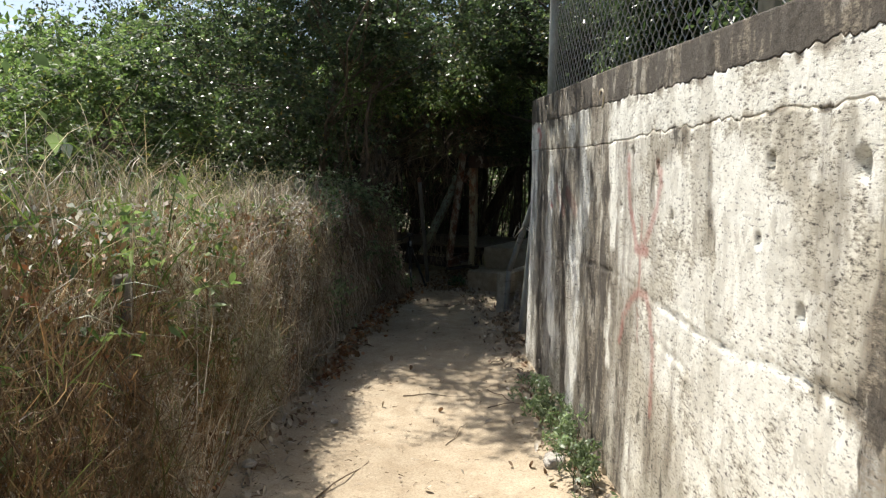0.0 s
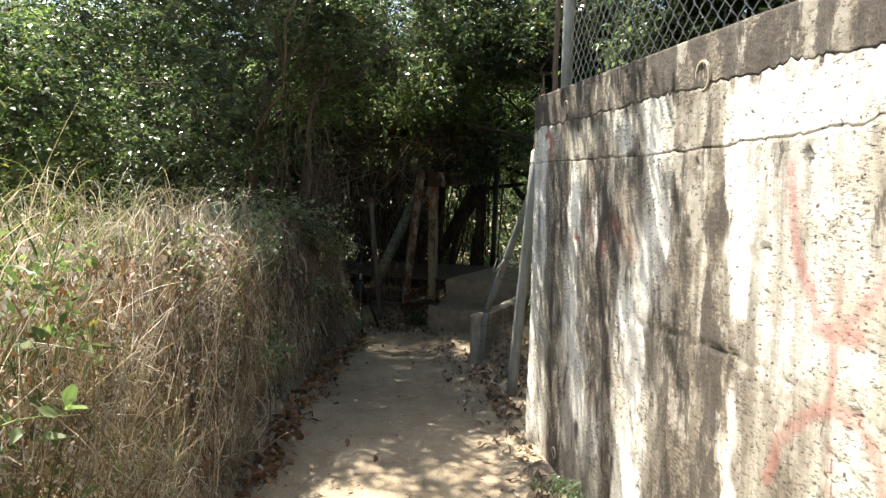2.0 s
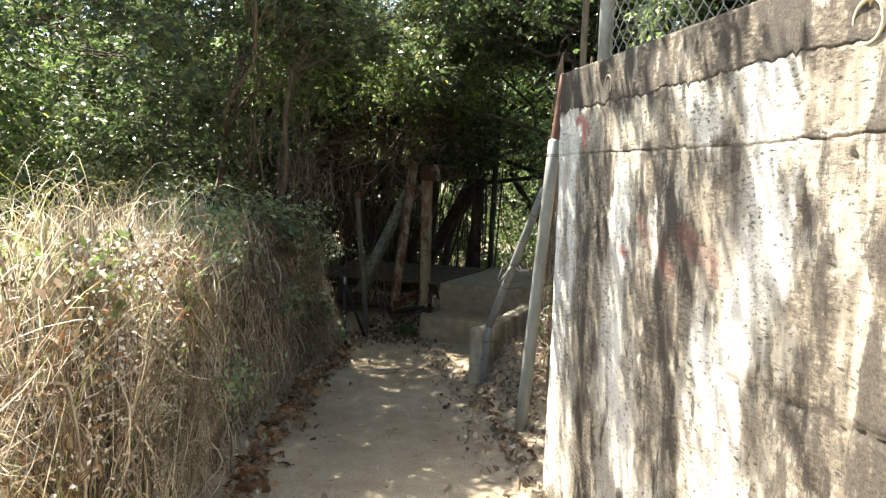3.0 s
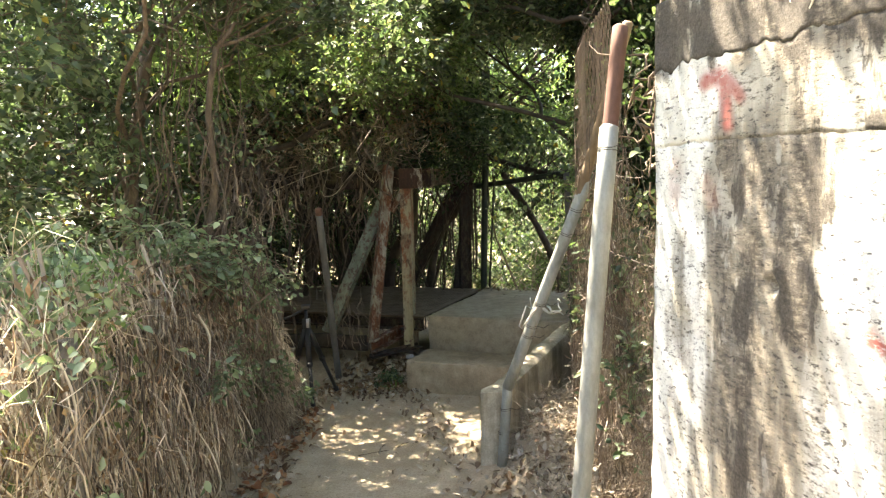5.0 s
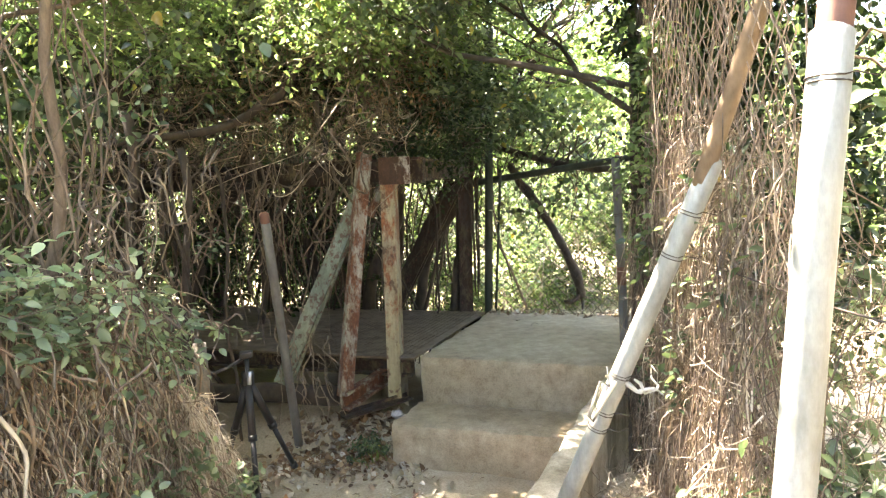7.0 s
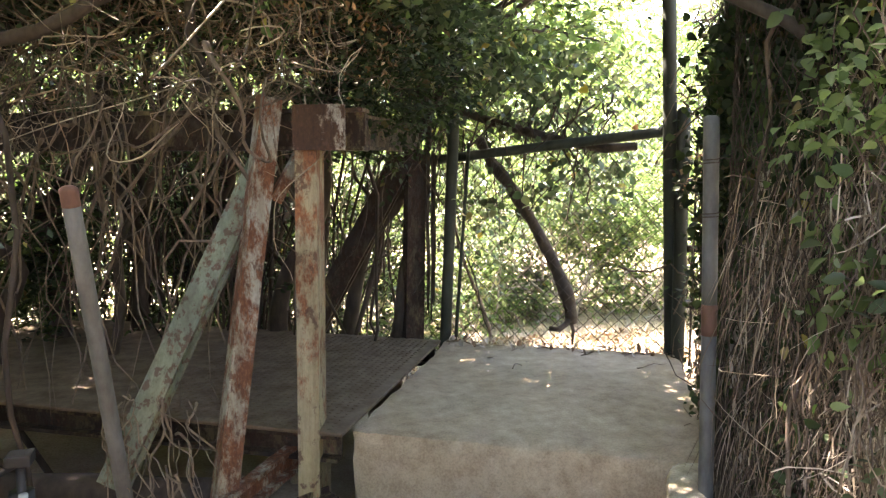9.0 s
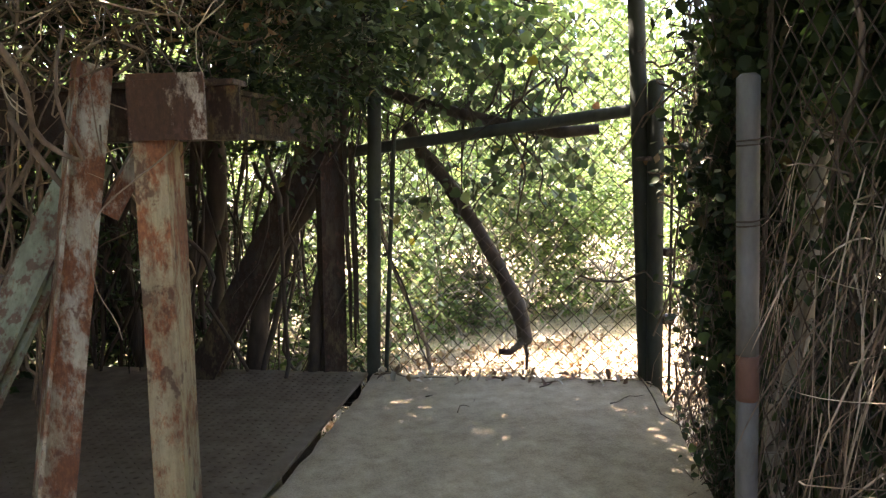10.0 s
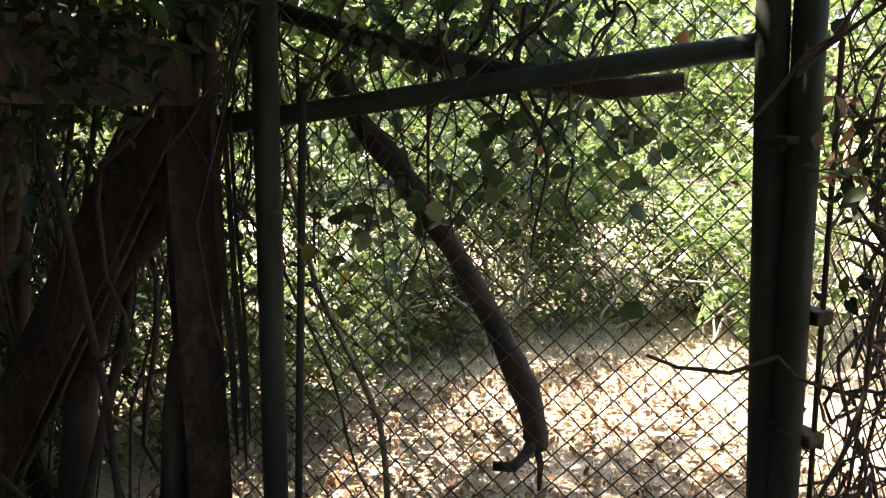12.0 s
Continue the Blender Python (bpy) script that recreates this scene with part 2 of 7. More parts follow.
def leaf_material(name, stops, gloss=0.42, through_light=0.4, tint=(1.12, 1.25, 0.78), drift=0.0):
    m, nt, b = nodes_of(name)
    r = nd(nt, "NewGeometry").outputs["Random Per Island"]
    c = ramp(nt, r, stops)
    v = noise_tex(nt, coords(nt), 2.6, 3, 0.6)
    c = mixc(nt, 0.8, c, ramp(nt, v, [(0.34, grey(0.45)), (0.66, grey(1.15))]), "MULTIPLY")
    c = mixc(nt, 0.7, c, ramp(nt, noise_tex(nt, coords(nt), 7.5, 2, 0.5), [(0.36, grey(0.5)), (0.64, grey(1.25))]), "MULTIPLY")
    if drift:
        d1, d2 = noise_tex(nt, coords(nt), 3.4, 3, 0.6), noise_tex(nt, coords(nt), 1.7, 3, 0.6)
        c = mixc(nt, 0.85, c, ramp(nt, noise_tex(nt, coords(nt), 10, 3, 0.6), [(0.38, grey(0.6)), (0.6, grey(1.4))]), "MULTIPLY")
        c = mixc(nt, ramp(nt, d1, [(0.50, grey(0)), (0.62, grey(drift))]), c, mixc(nt, 1.0, c, (1.0, 0.74, 0.54), "MULTIPLY"))
        c = mixc(nt, ramp(nt, d2, [(0.50, grey(0)), (0.64, grey(drift))]), c, mixc(nt, 1.0, c, (0.84, 0.95, 0.84), "MULTIPLY"))
    nt.links.new(c, b.inputs["Base Color"])
    b.inputs["Roughness"].default_value = gloss
    tr = nd(nt, "BsdfTranslucent", Color=mixc(nt, 1.0, c, tint, "MULTIPLY"))
    mx = nd(nt, "MixShader", i0=through_light, i1=b.outputs[0], i2=tr.outputs[0])
    nt.links.new(mx.outputs[0], nt.nodes["Material Output"].inputs[0])
    return m


LEAF_GREEN = leaf_material("leaf_green", [(0, (0.042, 0.068, 0.038)), (0.5, (0.098, 0.145, 0.078)), (0.9, (0.20, 0.25, 0.15)), (0.97, (0.26, 0.31, 0.18)), (1, (0.42, 0.30, 0.06))], 0.34, 0.42)
LITTER_GREY = leaf_material("leaf_litter_grey", [(0, (0.09, 0.06, 0.04)), (0.3, (0.20, 0.15, 0.10)), (0.6, (0.33, 0.28, 0.21)), (1, (0.52, 0.47, 0.38))], 0.7, 0.1, (1, 0.9, 0.7))
LEAF_WHITE = leaf_material("leaf_bleached", [(0, (0.55, 0.50, 0.42)), (0.5, (0.72, 0.69, 0.62)), (1, (0.86, 0.84, 0.80))], 0.5, 0.3, (1, 1, 0.9))
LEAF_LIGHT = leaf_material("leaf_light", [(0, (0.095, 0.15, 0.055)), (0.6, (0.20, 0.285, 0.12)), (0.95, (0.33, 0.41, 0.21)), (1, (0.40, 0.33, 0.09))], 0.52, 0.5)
# leaf green with deep shade put into its colour
LEAF_SHADED = leaf_material("leaf_shaded", [(0, (0.018, 0.034, 0.013)), (0.7, (0.04, 0.07, 0.022)), (0.93, (0.07, 0.10, 0.03)), (1, (0.13, 0.09, 0.04))], 0.6, 0.33)
LEAF_PALE = leaf_material("leaf_pale", [(0, (0.14, 0.20, 0.115)), (0.6, (0.29, 0.37, 0.225)), (1, (0.45, 0.52, 0.35))], 0.4, 0.4)
LEAF_BUSH = leaf_material("leaf_bush", [(0, (0.085, 0.135, 0.05)), (0.55, (0.18, 0.265, 0.105)), (0.85, (0.31, 0.39, 0.19)), (1, (0.46, 0.43, 0.28))], 0.45, 0.55)
LEAF_DRY = leaf_material("leaf_dry", [(0, (0.13, 0.07, 0.03)), (0.4, (0.28, 0.16, 0.075)), (0.8, (0.42, 0.29, 0.16)), (1, (0.55, 0.44, 0.30))], 0.6, 0.12, (1, 0.9, 0.7))
LEAF_RUSTY = leaf_material("leaf_rusty", [(0, (0.20, 0.08, 0.035)), (0.5, (0.38, 0.17, 0.075)), (1, (0.55, 0.33, 0.17))], 0.6, 0.2, (1, 0.9, 0.7))
LITTER = leaf_material("leaf_litter", [(0, (0.16, 0.09, 0.05)), (0.3, (0.31, 0.21, 0.13)), (0.6, (0.50, 0.42, 0.31)), (1, (0.68, 0.62, 0.52))], 0.6, 0.1, (1, 0.9, 0.7))
GRASS_DRY = leaf_material("grass_dry", [(0, (0.14, 0.10, 0.065)), (0.22, (0.35, 0.25, 0.165)), (0.42, (0.48, 0.425, 0.33)), (0.62, (0.65, 0.61, 0.52)), (0.86, (0.84, 0.81, 0.75)), (0.9, (0.84, 0.81, 0.75)), (0.92, (0.20, 0.27, 0.09)), (1, (0.26, 0.32, 0.12))], 0.5, 0.42, (1.05, 1.0, 0.88), 0.6)
GRASS_BROWN = leaf_material("grass_brown", [(0, (0.09, 0.055, 0.03)), (0.3, (0.22, 0.135, 0.07)), (0.6, (0.33, 0.235, 0.14)), (0.85, (0.46, 0.38, 0.26)), (0.88, (0.12, 0.17, 0.05)), (1, (0.17, 0.22, 0.07))], 0.5, 0.38, (1.05, 1.0, 0.8), 0.5)
GRASS_STRAW = leaf_material("grass_straw", [(0, (0.36, 0.31, 0.23)), (0.5, (0.54, 0.50, 0.41)), (0.75, (0.72, 0.69, 0.61)), (0.8, (0.30, 0.36, 0.13)), (1, (0.36, 0.42, 0.18))], 0.5, 0.3, (1.1, 1.0, 0.75), 0.5)
VINE_DRY = leaf_material("vine_dry", [(0, (0.14, 0.10, 0.066)), (0.3, (0.32, 0.25, 0.175)), (0.6, (0.55, 0.465, 0.35)), (1, (0.74, 0.66, 0.53))], 0.6, 0.1, (1, 0.9, 0.8))
VINE_BROWN = leaf_material("vine_brown", [(0, (0.08, 0.058, 0.042)), (0.35, (0.19, 0.138, 0.096)), (0.75, (0.32, 0.245, 0.175)), (1, (0.52, 0.44, 0.34))], 0.6, 0.12, (1, 0.9, 0.8))
VINE_SPILL = leaf_material("vine_reddish", [(0, (0.13, 0.085, 0.052)), (0.4, (0.29, 0.20, 0.128)), (0.8, (0.41, 0.30, 0.205)), (1, (0.54, 0.44, 0.33))], 0.6, 0.1, (1, 0.9, 0.8))
# vine brown darkened to hold the side fence's shade
VINE_SHADED = leaf_material("vine_shaded", [(0, (0.05, 0.035, 0.025)), (0.5, (0.12, 0.085, 0.06)), (1, (0.24, 0.18, 0.13))], 0.6, 0.1, (1, 0.9, 0.8))
GRASS_GREEN = leaf_material("grass_green", [(0, (0.06, 0.11, 0.02)), (0.6, (0.14, 0.22, 0.05)), (1, (0.27, 0.33, 0.10))], 0.45, 0.4)


def bark_material(name, a, b_, scale=18):
    m, nt, b = nodes_of(name)
    v = coords(nt, (1, 1, 0.35))
    n1, n2 = noise_tex(nt, v, scale, 6, 0.65), noise_tex(nt, v, 2.5, 3)
    c = ramp(nt, n1, [(0.3, a), (0.62, b_), (0.8, tuple(min(1, x * 1.5) for x in b_))])
    c = mixc(nt, 0.6, c, ramp(nt, n2, [(0.3, grey(0.5)), (0.7, grey(1.0))]), "MULTIPLY")
    isl = nd(nt, "NewGeometry").outputs["Random Per Island"]
    c = mixc(nt, 0.6, c, ramp(nt, isl, [(0, grey(0.45)), (1, grey(1.0))]), "MULTIPLY")
    nt.links.new(c, b.inputs["Base Color"])
    b.inputs["Roughness"].default_value = 0.85
    bump(nt, b, n1, 0.6, 0.008)
    return m


BARK = bark_material("bark", (0.10, 0.07, 0.045), (0.29, 0.215, 0.145))
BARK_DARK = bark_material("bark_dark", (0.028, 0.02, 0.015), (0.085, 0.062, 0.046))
BARK_RED = bark_material("bark_red", (0.16, 0.115, 0.08), (0.40, 0.31, 0.225))
PALE_BARK = bark_material("pale_bark", (0.24, 0.20, 0.155), (0.46, 0.42, 0.35), 30)
VINE_MID = bark_material("vine_mid_bark", (0.075, 0.055, 0.04), (0.215, 0.16, 0.115), 40)
VINE_BARK = bark_material("vine_bark", (0.13, 0.095, 0.065), (0.33, 0.26, 0.185), 40)


def dirt_material():
    m, nt, b = nodes_of("dirt")
    v = coords(nt)
    big, mid, fine = noise_tex(nt, v, 0.9, 5), noise_tex(nt, v, 7, 5, 0.6), noise_tex(nt, v, 90, 4, 0.7)
    c = ramp(nt, big, [(0.3, (0.338, 0.277, 0.192)), (0.55, (0.478, 0.398, 0.285)), (0.75, (0.595, 0.522, 0.40))])
    c = mixc(nt, 0.55, c, ramp(nt, mid, [(0.3, (0.62, 0.55, 0.47)), (0.65, grey(1.0))]), "MULTIPLY")
    c = mixc(nt, 0.6, c, ramp(nt, fine, [(0.32, (0.45, 0.4, 0.35)), (0.5, grey(0.9)), (0.75, grey(1.25))]), "MULTIPLY")
    nt.links.new(c, b.inputs["Base Color"])
    b.inputs["Roughness"].default_value = 0.95
    h = math_n(nt, "ADD", math_n(nt, "MULTIPLY", mid, 0.8), math_n(nt, "MULTIPLY", fine, 0.5))
    bump(nt, b, h, 0.55, 0.02)
    return m


def concrete_material(name, dark, light, stain=(0.5, 0.46, 0.4), pit=0.5, streak=0.0, moss=0.0):
    m, nt, b = nodes_of(name)
    v = coords(nt)
    big, mid, fine = noise_tex(nt, v, 1.6, 5, 0.6), noise_tex(nt, v, 13, 7, 0.72), noise_tex(nt, v, 130, 3, 0.7)
    c = ramp(nt, mid, [(0.28, dark), (0.68, light)])
    c = mixc(nt, 0.75, c, ramp(nt, big, [(0.32, stain), (0.62, grey(1.0))]), "MULTIPLY")
    if streak:
        sv = coords(nt, (9, 9, 0.7))
        s = noise_tex(nt, sv, 1.0, 5, 0.6)
        c = mixc(nt, streak, c, ramp(nt, s, [(0.38, (0.22, 0.19, 0.16)), (0.56, grey(1.0))]), "MULTIPLY")
    if moss:
        g = noise_tex(nt, v, 3.1, 5, 0.7)
        c = mixc(nt, ramp(nt, g, [(0.5, grey(0)), (0.75, grey(moss))]), c, (0.10, 0.095, 0.045))
    c = mixc(nt, 0.5, c, ramp(nt, fine, [(0.3, grey(0.5)), (0.6, grey(1.05))]), "MULTIPLY")
    nt.links.new(c, b.inputs["Base Color"])
    b.inputs["Roughness"].default_value = 0.9
    h = math_n(nt, "ADD", math_n(nt, "MULTIPLY", mid, 0.7), math_n(nt, "MULTIPLY", fine, 0.5))
    bump(nt, b, h, pit, 0.012)
    return m


def wall_material():
    """Rough cast concrete with patchy whitewash, dark weeping stains and worn red spray paint."""
    m, nt, b = nodes_of("weathered_wall")
    v = coords(nt)
    flat = coords(nt, (1, 0.85, 2.6))
    grain = noise_tex(nt, flat, 40, 8, 0.82)
    fine = noise_tex(nt, v, 150, 4, 0.8)
    mid = noise_tex(nt, v, 9, 8, 0.72)
    big = noise_tex(nt, v, 2.3, 6, 0.68)
    runs = noise_tex(nt, coords(nt, (11, 11, 0.8)), 1.0, 8, 0.66)
    runs2 = noise_tex(nt, coords(nt, (30, 30, 2.6)), 1.0, 6, 0.7)
    runs3 = noise_tex(nt, coords(nt, (4.2, 4.2, 0.7)), 1.0, 5, 0.6)
    grime = vertex_value(nt, "grime")
    paint = vertex_value(nt, "spray")
    raw = ramp(nt, grain, [(0.40, (0.10, 0.085, 0.065)), (0.47, (0.41, 0.375, 0.295)), (0.58, (0.64, 0.605, 0.495))])
    # whitewash that survives in patches with hard, eaten edges
    w = math_n(nt, "ADD", math_n(nt, "MULTIPLY", mid, 0.34), math_n(nt, "MULTIPLY", big, 0.56))
    w = math_n(nt, "ADD", w, math_n(nt, "MULTIPLY", grain, 0.38))
    w = math_n(nt, "SUBTRACT", w, math_n(nt, "MULTIPLY", grime, 0.22))
    wash = ramp(nt, fine, [(0.3, (0.69, 0.675, 0.58)), (0.55, (0.875, 0.865, 0.785))])
    c = mixc(nt, ramp(nt, w, [(0.605, grey(0.05)), (0.645, grey(0.7)), (0.69, grey(1.0))]), raw, wash)
    # weeping stains
    wet = math_n(nt, "ADD", math_n(nt, "MULTIPLY", runs, 0.36), math_n(nt, "MULTIPLY", runs2, 0.14))
    wet = math_n(nt, "ADD", wet, math_n(nt, "MULTIPLY", runs3, 0.30))
    wet = math_n(nt, "ADD", wet, math_n(nt, "MULTIPLY", mid, 0.20))
    wet = math_n(nt, "ADD", wet, math_n(nt, "MULTIPLY", math_n(nt, "SUBTRACT", grain, 0.5), 0.62))
    wet = math_n(nt, "ADD", wet, math_n(nt, "MULTIPLY", grime, 0.40))
    brown = ramp(nt, grain, [(0.36, (0.028, 0.023, 0.018)), (0.5, (0.125, 0.102, 0.074)), (0.62, (0.34, 0.29, 0.215))])
    c = mixc(nt, ramp(nt, wet, [(0.51, grey(0)), (0.56, grey(0.5)), (0.64, grey(0.93))]), c, brown)
    # a later skim coat that peels in hard-edged patches, and black mould over it
    peel = noise_tex(nt, coords(nt, (1, 1, 0.5)), 6.5, 10, 0.64)
    skim = ramp(nt, noise_tex(nt, v, 21, 5, 0.6), [(0.32, (0.36, 0.335, 0.27)), (0.6, (0.62, 0.59, 0.50))])
    c = mixc(nt, ramp(nt, peel, [(0.545, grey(0)), (0.565, grey(0.5))]), c, skim)
    mould = noise_tex(nt, coords(nt, (1.2, 1.2, 0.42)), 10, 10, 0.68)
    mould = math_n(nt, "ADD", mould, math_n(nt, "MULTIPLY", grime, 0.34))
    c = mixc(nt, ramp(nt, mould, [(0.63, grey(0)), (0.655, grey(0.65)), (0.71, grey(0.93))]), c, ramp(nt, fine, [(0.35, (0.030, 0.026, 0.022)), (0.6, (0.105, 0.09, 0.07))]))
    pits = ramp(nt, grain, [(0.39, grey(0.9)), (0.43, grey(0.0))])
    c = mixc(nt, pits, c, (0.05, 0.043, 0.035))
    specks = noise_tex(nt, coords(nt, (1, 0.8, 1.5)), 52, 3, 0.6)
    c = mixc(nt, ramp(nt, specks, [(0.635, grey(0)), (0.665, grey(0.85))]), c, (0.055, 0.047, 0.038))
    worn = ramp(nt, math_n(nt, "ADD", math_n(nt, "MULTIPLY", grain, 0.6), math_n(nt, "MULTIPLY", mid, 0.4)), [(0.40, grey(0.0)), (0.49, grey(0.95))])
    c = mixc(nt, math_n(nt, "MULTIPLY", paint, worn, True), c, (0.38, 0.09, 0.07))
    nt.links.new(c, b.inputs["Base Color"])
    b.inputs["Roughness"].default_value = 0.93
    h = math_n(nt, "ADD", math_n(nt, "MULTIPLY", grain, 1.0), math_n(nt, "MULTIPLY", fine, 0.4))
    bump(nt, b, math_n(nt, "ADD", h, math_n(nt, "MULTIPLY", mid, 0.8)), 0.6, 0.008)
    return m


def rust_material(name, paint, cover=0.5, deep=1.0, rise=0.0, stain=0.5, spot=0.60, patch=17, dot=30):
    m, nt, b = nodes_of(name)
    v = coords(nt, (1, 1, 0.5))
    n1, n2, n3 = noise_tex(nt, v, patch, 9, 0.78), noise_tex(nt, v, 90, 5, 0.75), noise_tex(nt, v, 3, 3)
    if rise:
        # paint has gone from the upper part first
        hz = nd(nt, "SeparateXYZ", Vector=coords(nt)).outputs["Z"]
        n1 = math_n(nt, "SUBTRACT", n1, math_n(nt, "MULTIPLY", math_n(nt, "SUBTRACT", hz, 0.95), rise))
    rust = ramp(nt, n2, [(0.3, tuple(x * deep for x in (0.085, 0.03, 0.016))), (0.55, tuple(x * deep for x in (0.20, 0.078, 0.034))), (0.75, tuple(x * deep for x in (0.31, 0.145, 0.065)))])
    pc = mixc(nt, 0.6, paint, ramp(nt, n2, [(0.3, grey(0.5)), (0.6, grey(1.0))]), "MULTIPLY")
    pc = mixc(nt, ramp(nt, n3, [(0.42, grey(0)), (0.66, grey(stain))]), pc, (0.30, 0.235, 0.09))
    f = ramp(nt, n1, [(cover - 0.05, grey(0)), (cover, grey(0.5)), (cover + 0.05, grey(1))])
    spots = ramp(nt, noise_tex(nt, coords(nt, (1, 1, 0.8)), dot, 5, 0.62), [(spot, grey(0)), (spot + 0.05, grey(0.8))])
    grime = mixc(nt, 0.7, ramp(nt, noise_tex(nt, v, 6, 5, 0.6), [(0.3, (0.5, 0.45, 0.38)), (0.6, grey(1.0))]), ramp(nt, noise_tex(nt, coords(nt, (26, 26, 1.6)), 1.0, 5, 0.65), [(0.36, (0.42, 0.34, 0.27)), (0.58, grey(1.0))]), "MULTIPLY")
    nt.links.new(mixc(nt, 0.8, mixc(nt, spots, mixc(nt, f, rust, pc), (0.10, 0.045, 0.03)), grime, "MULTIPLY"), b.inputs["Base Color"])
    b.inputs["Roughness"].default_value = 0.75
    bump(nt, b, math_n(nt, "ADD", f, n2), 0.5, 0.004)
    return m


def metal_material(name, base, metal=0.5, rough=0.5, grimy=0.5):
    m, nt, b = nodes_of(name)
    v = coords(nt, (1, 1, 0.4))
    n1, n2 = noise_tex(nt, v, 12, 5, 0.65), noise_tex(nt, v, 80, 3, 0.7)
    c = mixc(nt, grimy, base, ramp(nt, n1, [(0.3, (0.35, 0.30, 0.24)), (0.65, grey(1.0))]), "MULTIPLY")
    c = mixc(nt, 0.4, c, ramp(nt, n2, [(0.3, grey(0.6)), (0.6, grey(1.0))]), "MULTIPLY")
    nt.links.new(c, b.inputs["Base Color"])
    b.inputs["Metallic"].default_value = metal
    nt.links.new(ramp(nt, n1, [(0.3, grey(min(1, rough + 0.2))), (0.7, grey(rough))]), b.inputs["Roughness"])
    bump(nt, b, n2, 0.2, 0.002)
    return m


DIRT = dirt_material()
WALL = wall_material()
SLAB = concrete_material("slab_concrete", (0.28, 0.215, 0.14), (0.51, 0.42, 0.295), (0.6, 0.54, 0.45), 0.45, 0.0, 0.25)
BLOCK = concrete_material("block_concrete", (0.42, 0.365, 0.265), (0.74, 0.67, 0.52), (0.62, 0.57, 0.46), 0.6, 0.5, 0.4)
RUST_PALE = rust_material("rusted_pale_paint", (0.42, 0.375, 0.255), 0.475, 1.4, 0.08, 0.75, 0.585, 11, 16)
RUST_RED = rust_material("rusted_red_paint", (0.38, 0.375, 0.32), 0.535, 0.95, 0.0, 0.5, 0.6, 12)
MAROON = rust_material("flaking_maroon_paint", (0.46, 0.43, 0.38), 0.56, 0.36, 0.0, 0.5, 0.6, 11)
RUST_GREEN = rust_material("rusted_green_paint", (0.205, 0.25, 0.195), 0.42, 0.7, 0.0, 0.5, 0.54)
# rust made near-black: the portal's backlit shade is put into the colour
RUST_SHADED = rust_material("rusted_shaded_steel", (0.04, 0.033, 0.028), 0.52, 0.16)
PLATE = metal_material("tread_plate_steel", (0.15, 0.108, 0.068), 0.05, 0.8, 0.7)
GALV = metal_material("galvanised_pipe", (0.385, 0.40, 0.37), 0.3, 0.5, 0.5)
# darker pipe grey: the corner post's shade is put into the colour
GALV_SHADED = metal_material("shaded_grey_pipe", (0.15, 0.148, 0.14), 0.1, 0.55, 0.5)
GALV_BROWN = metal_material("brown_stained_pipe", (0.30, 0.21, 0.13), 0.2, 0.65, 0.6)
GALV_RED = metal_material("red_oxide_pipe", (0.17, 0.085, 0.06), 0.1, 0.7, 0.5)
PIPE_GREEN = metal_material("green_painted_pipe", (0.038, 0.046, 0.034), 0.1, 0.65, 0.6)
WIRE = metal_material("galvanised_wire", (0.42, 0.42, 0.41), 0.6, 0.45, 0.3)
WIRE_RUST = metal_material("rusted_wire", (0.085, 0.065, 0.05), 0.2, 0.75, 0.4)
WIRE_BROWN = metal_material("brown_wire", (0.26, 0.20, 0.155), 0.2, 0.6, 0.4)
PVC = metal_material("old_pvc", (0.74, 0.66, 0.50), 0.0, 0.45, 0.35)
BLACK = metal_material("black_plastic", (0.018, 0.018, 0.02), 0.0, 0.35, 0.2)
SILVER = metal_material("silver_alloy", (0.6, 0.6, 0.62), 0.9, 0.35, 0.1)
POST_GREY = concrete_material("grey_post", (0.16, 0.145, 0.12), (0.34, 0.31, 0.26), (0.6, 0.55, 0.5), 0.5, 0.4)
STONE = concrete_material("rubble_stone", (0.30, 0.28, 0.25), (0.58, 0.55, 0.50), (0.7, 0.66, 0.6), 0.6)

# ==== ground ====
HEDGE_Y = np.array([-6.0, 3.0, 6.0, 7.3, 8.2, 9.0])
HEDGE_X = np.array([-1.12, -1.03, -0.93, -0.78, -0.56, -0.46])


def hedge_front(y):
    return np.interp(y, HEDGE_Y, HEDGE_X)


def wall_x(y):
    d = np.asarray(y, float) - 2.5
    return 0.815 - np.where(d > 0, 0.045 * d + 0.003 * d * d, 0.02 * d)


def ground_z(x, y):
    z = 0.03 * (fbm(x * 0.7, y * 0.7, 0, 11, 3) - 0.5) + 0.022 * (fbm(x * 4, y * 4, 0, 12, 3) - 0.5)
    bank = smooth(0.0, 0.5, hedge_front(y) + 0.15 - x) * 0.09
    side = smooth(0.35, 0.8, x) * smooth(7.4, 6.9, y) * 0.05
    mound = 0.16 * smooth(8.88, 9.16, y + 0.25 * x) * smooth(-0.75, -0.25, x) * smooth(0.62, 0.35, x) * smooth(9.9, 9.4, y)
    heap = 0.20 * smooth(0.03, 0.16, x - 0.62 - 0.57 * np.maximum(y - 7.15, 0)) * smooth(6.2, 6.95, y) * smooth(8.3, 7.8, y) * smooth(1.7, 1.3, x)
    return z + bank + side + mound + heap - 0.01


def spread_axis(a, b, step, far):
    core = np.arange(a, b + step / 2, step)
    grow, x, s = [], b, step
    while x < far:
        s *= 1.25
        x += s
        grow.append(x)
    lo, x, s = [], a, step
    while x > -far:
        s *= 1.25
        x -= s
        lo.append(x)
    return np.concatenate([lo[::-1], core, grow])


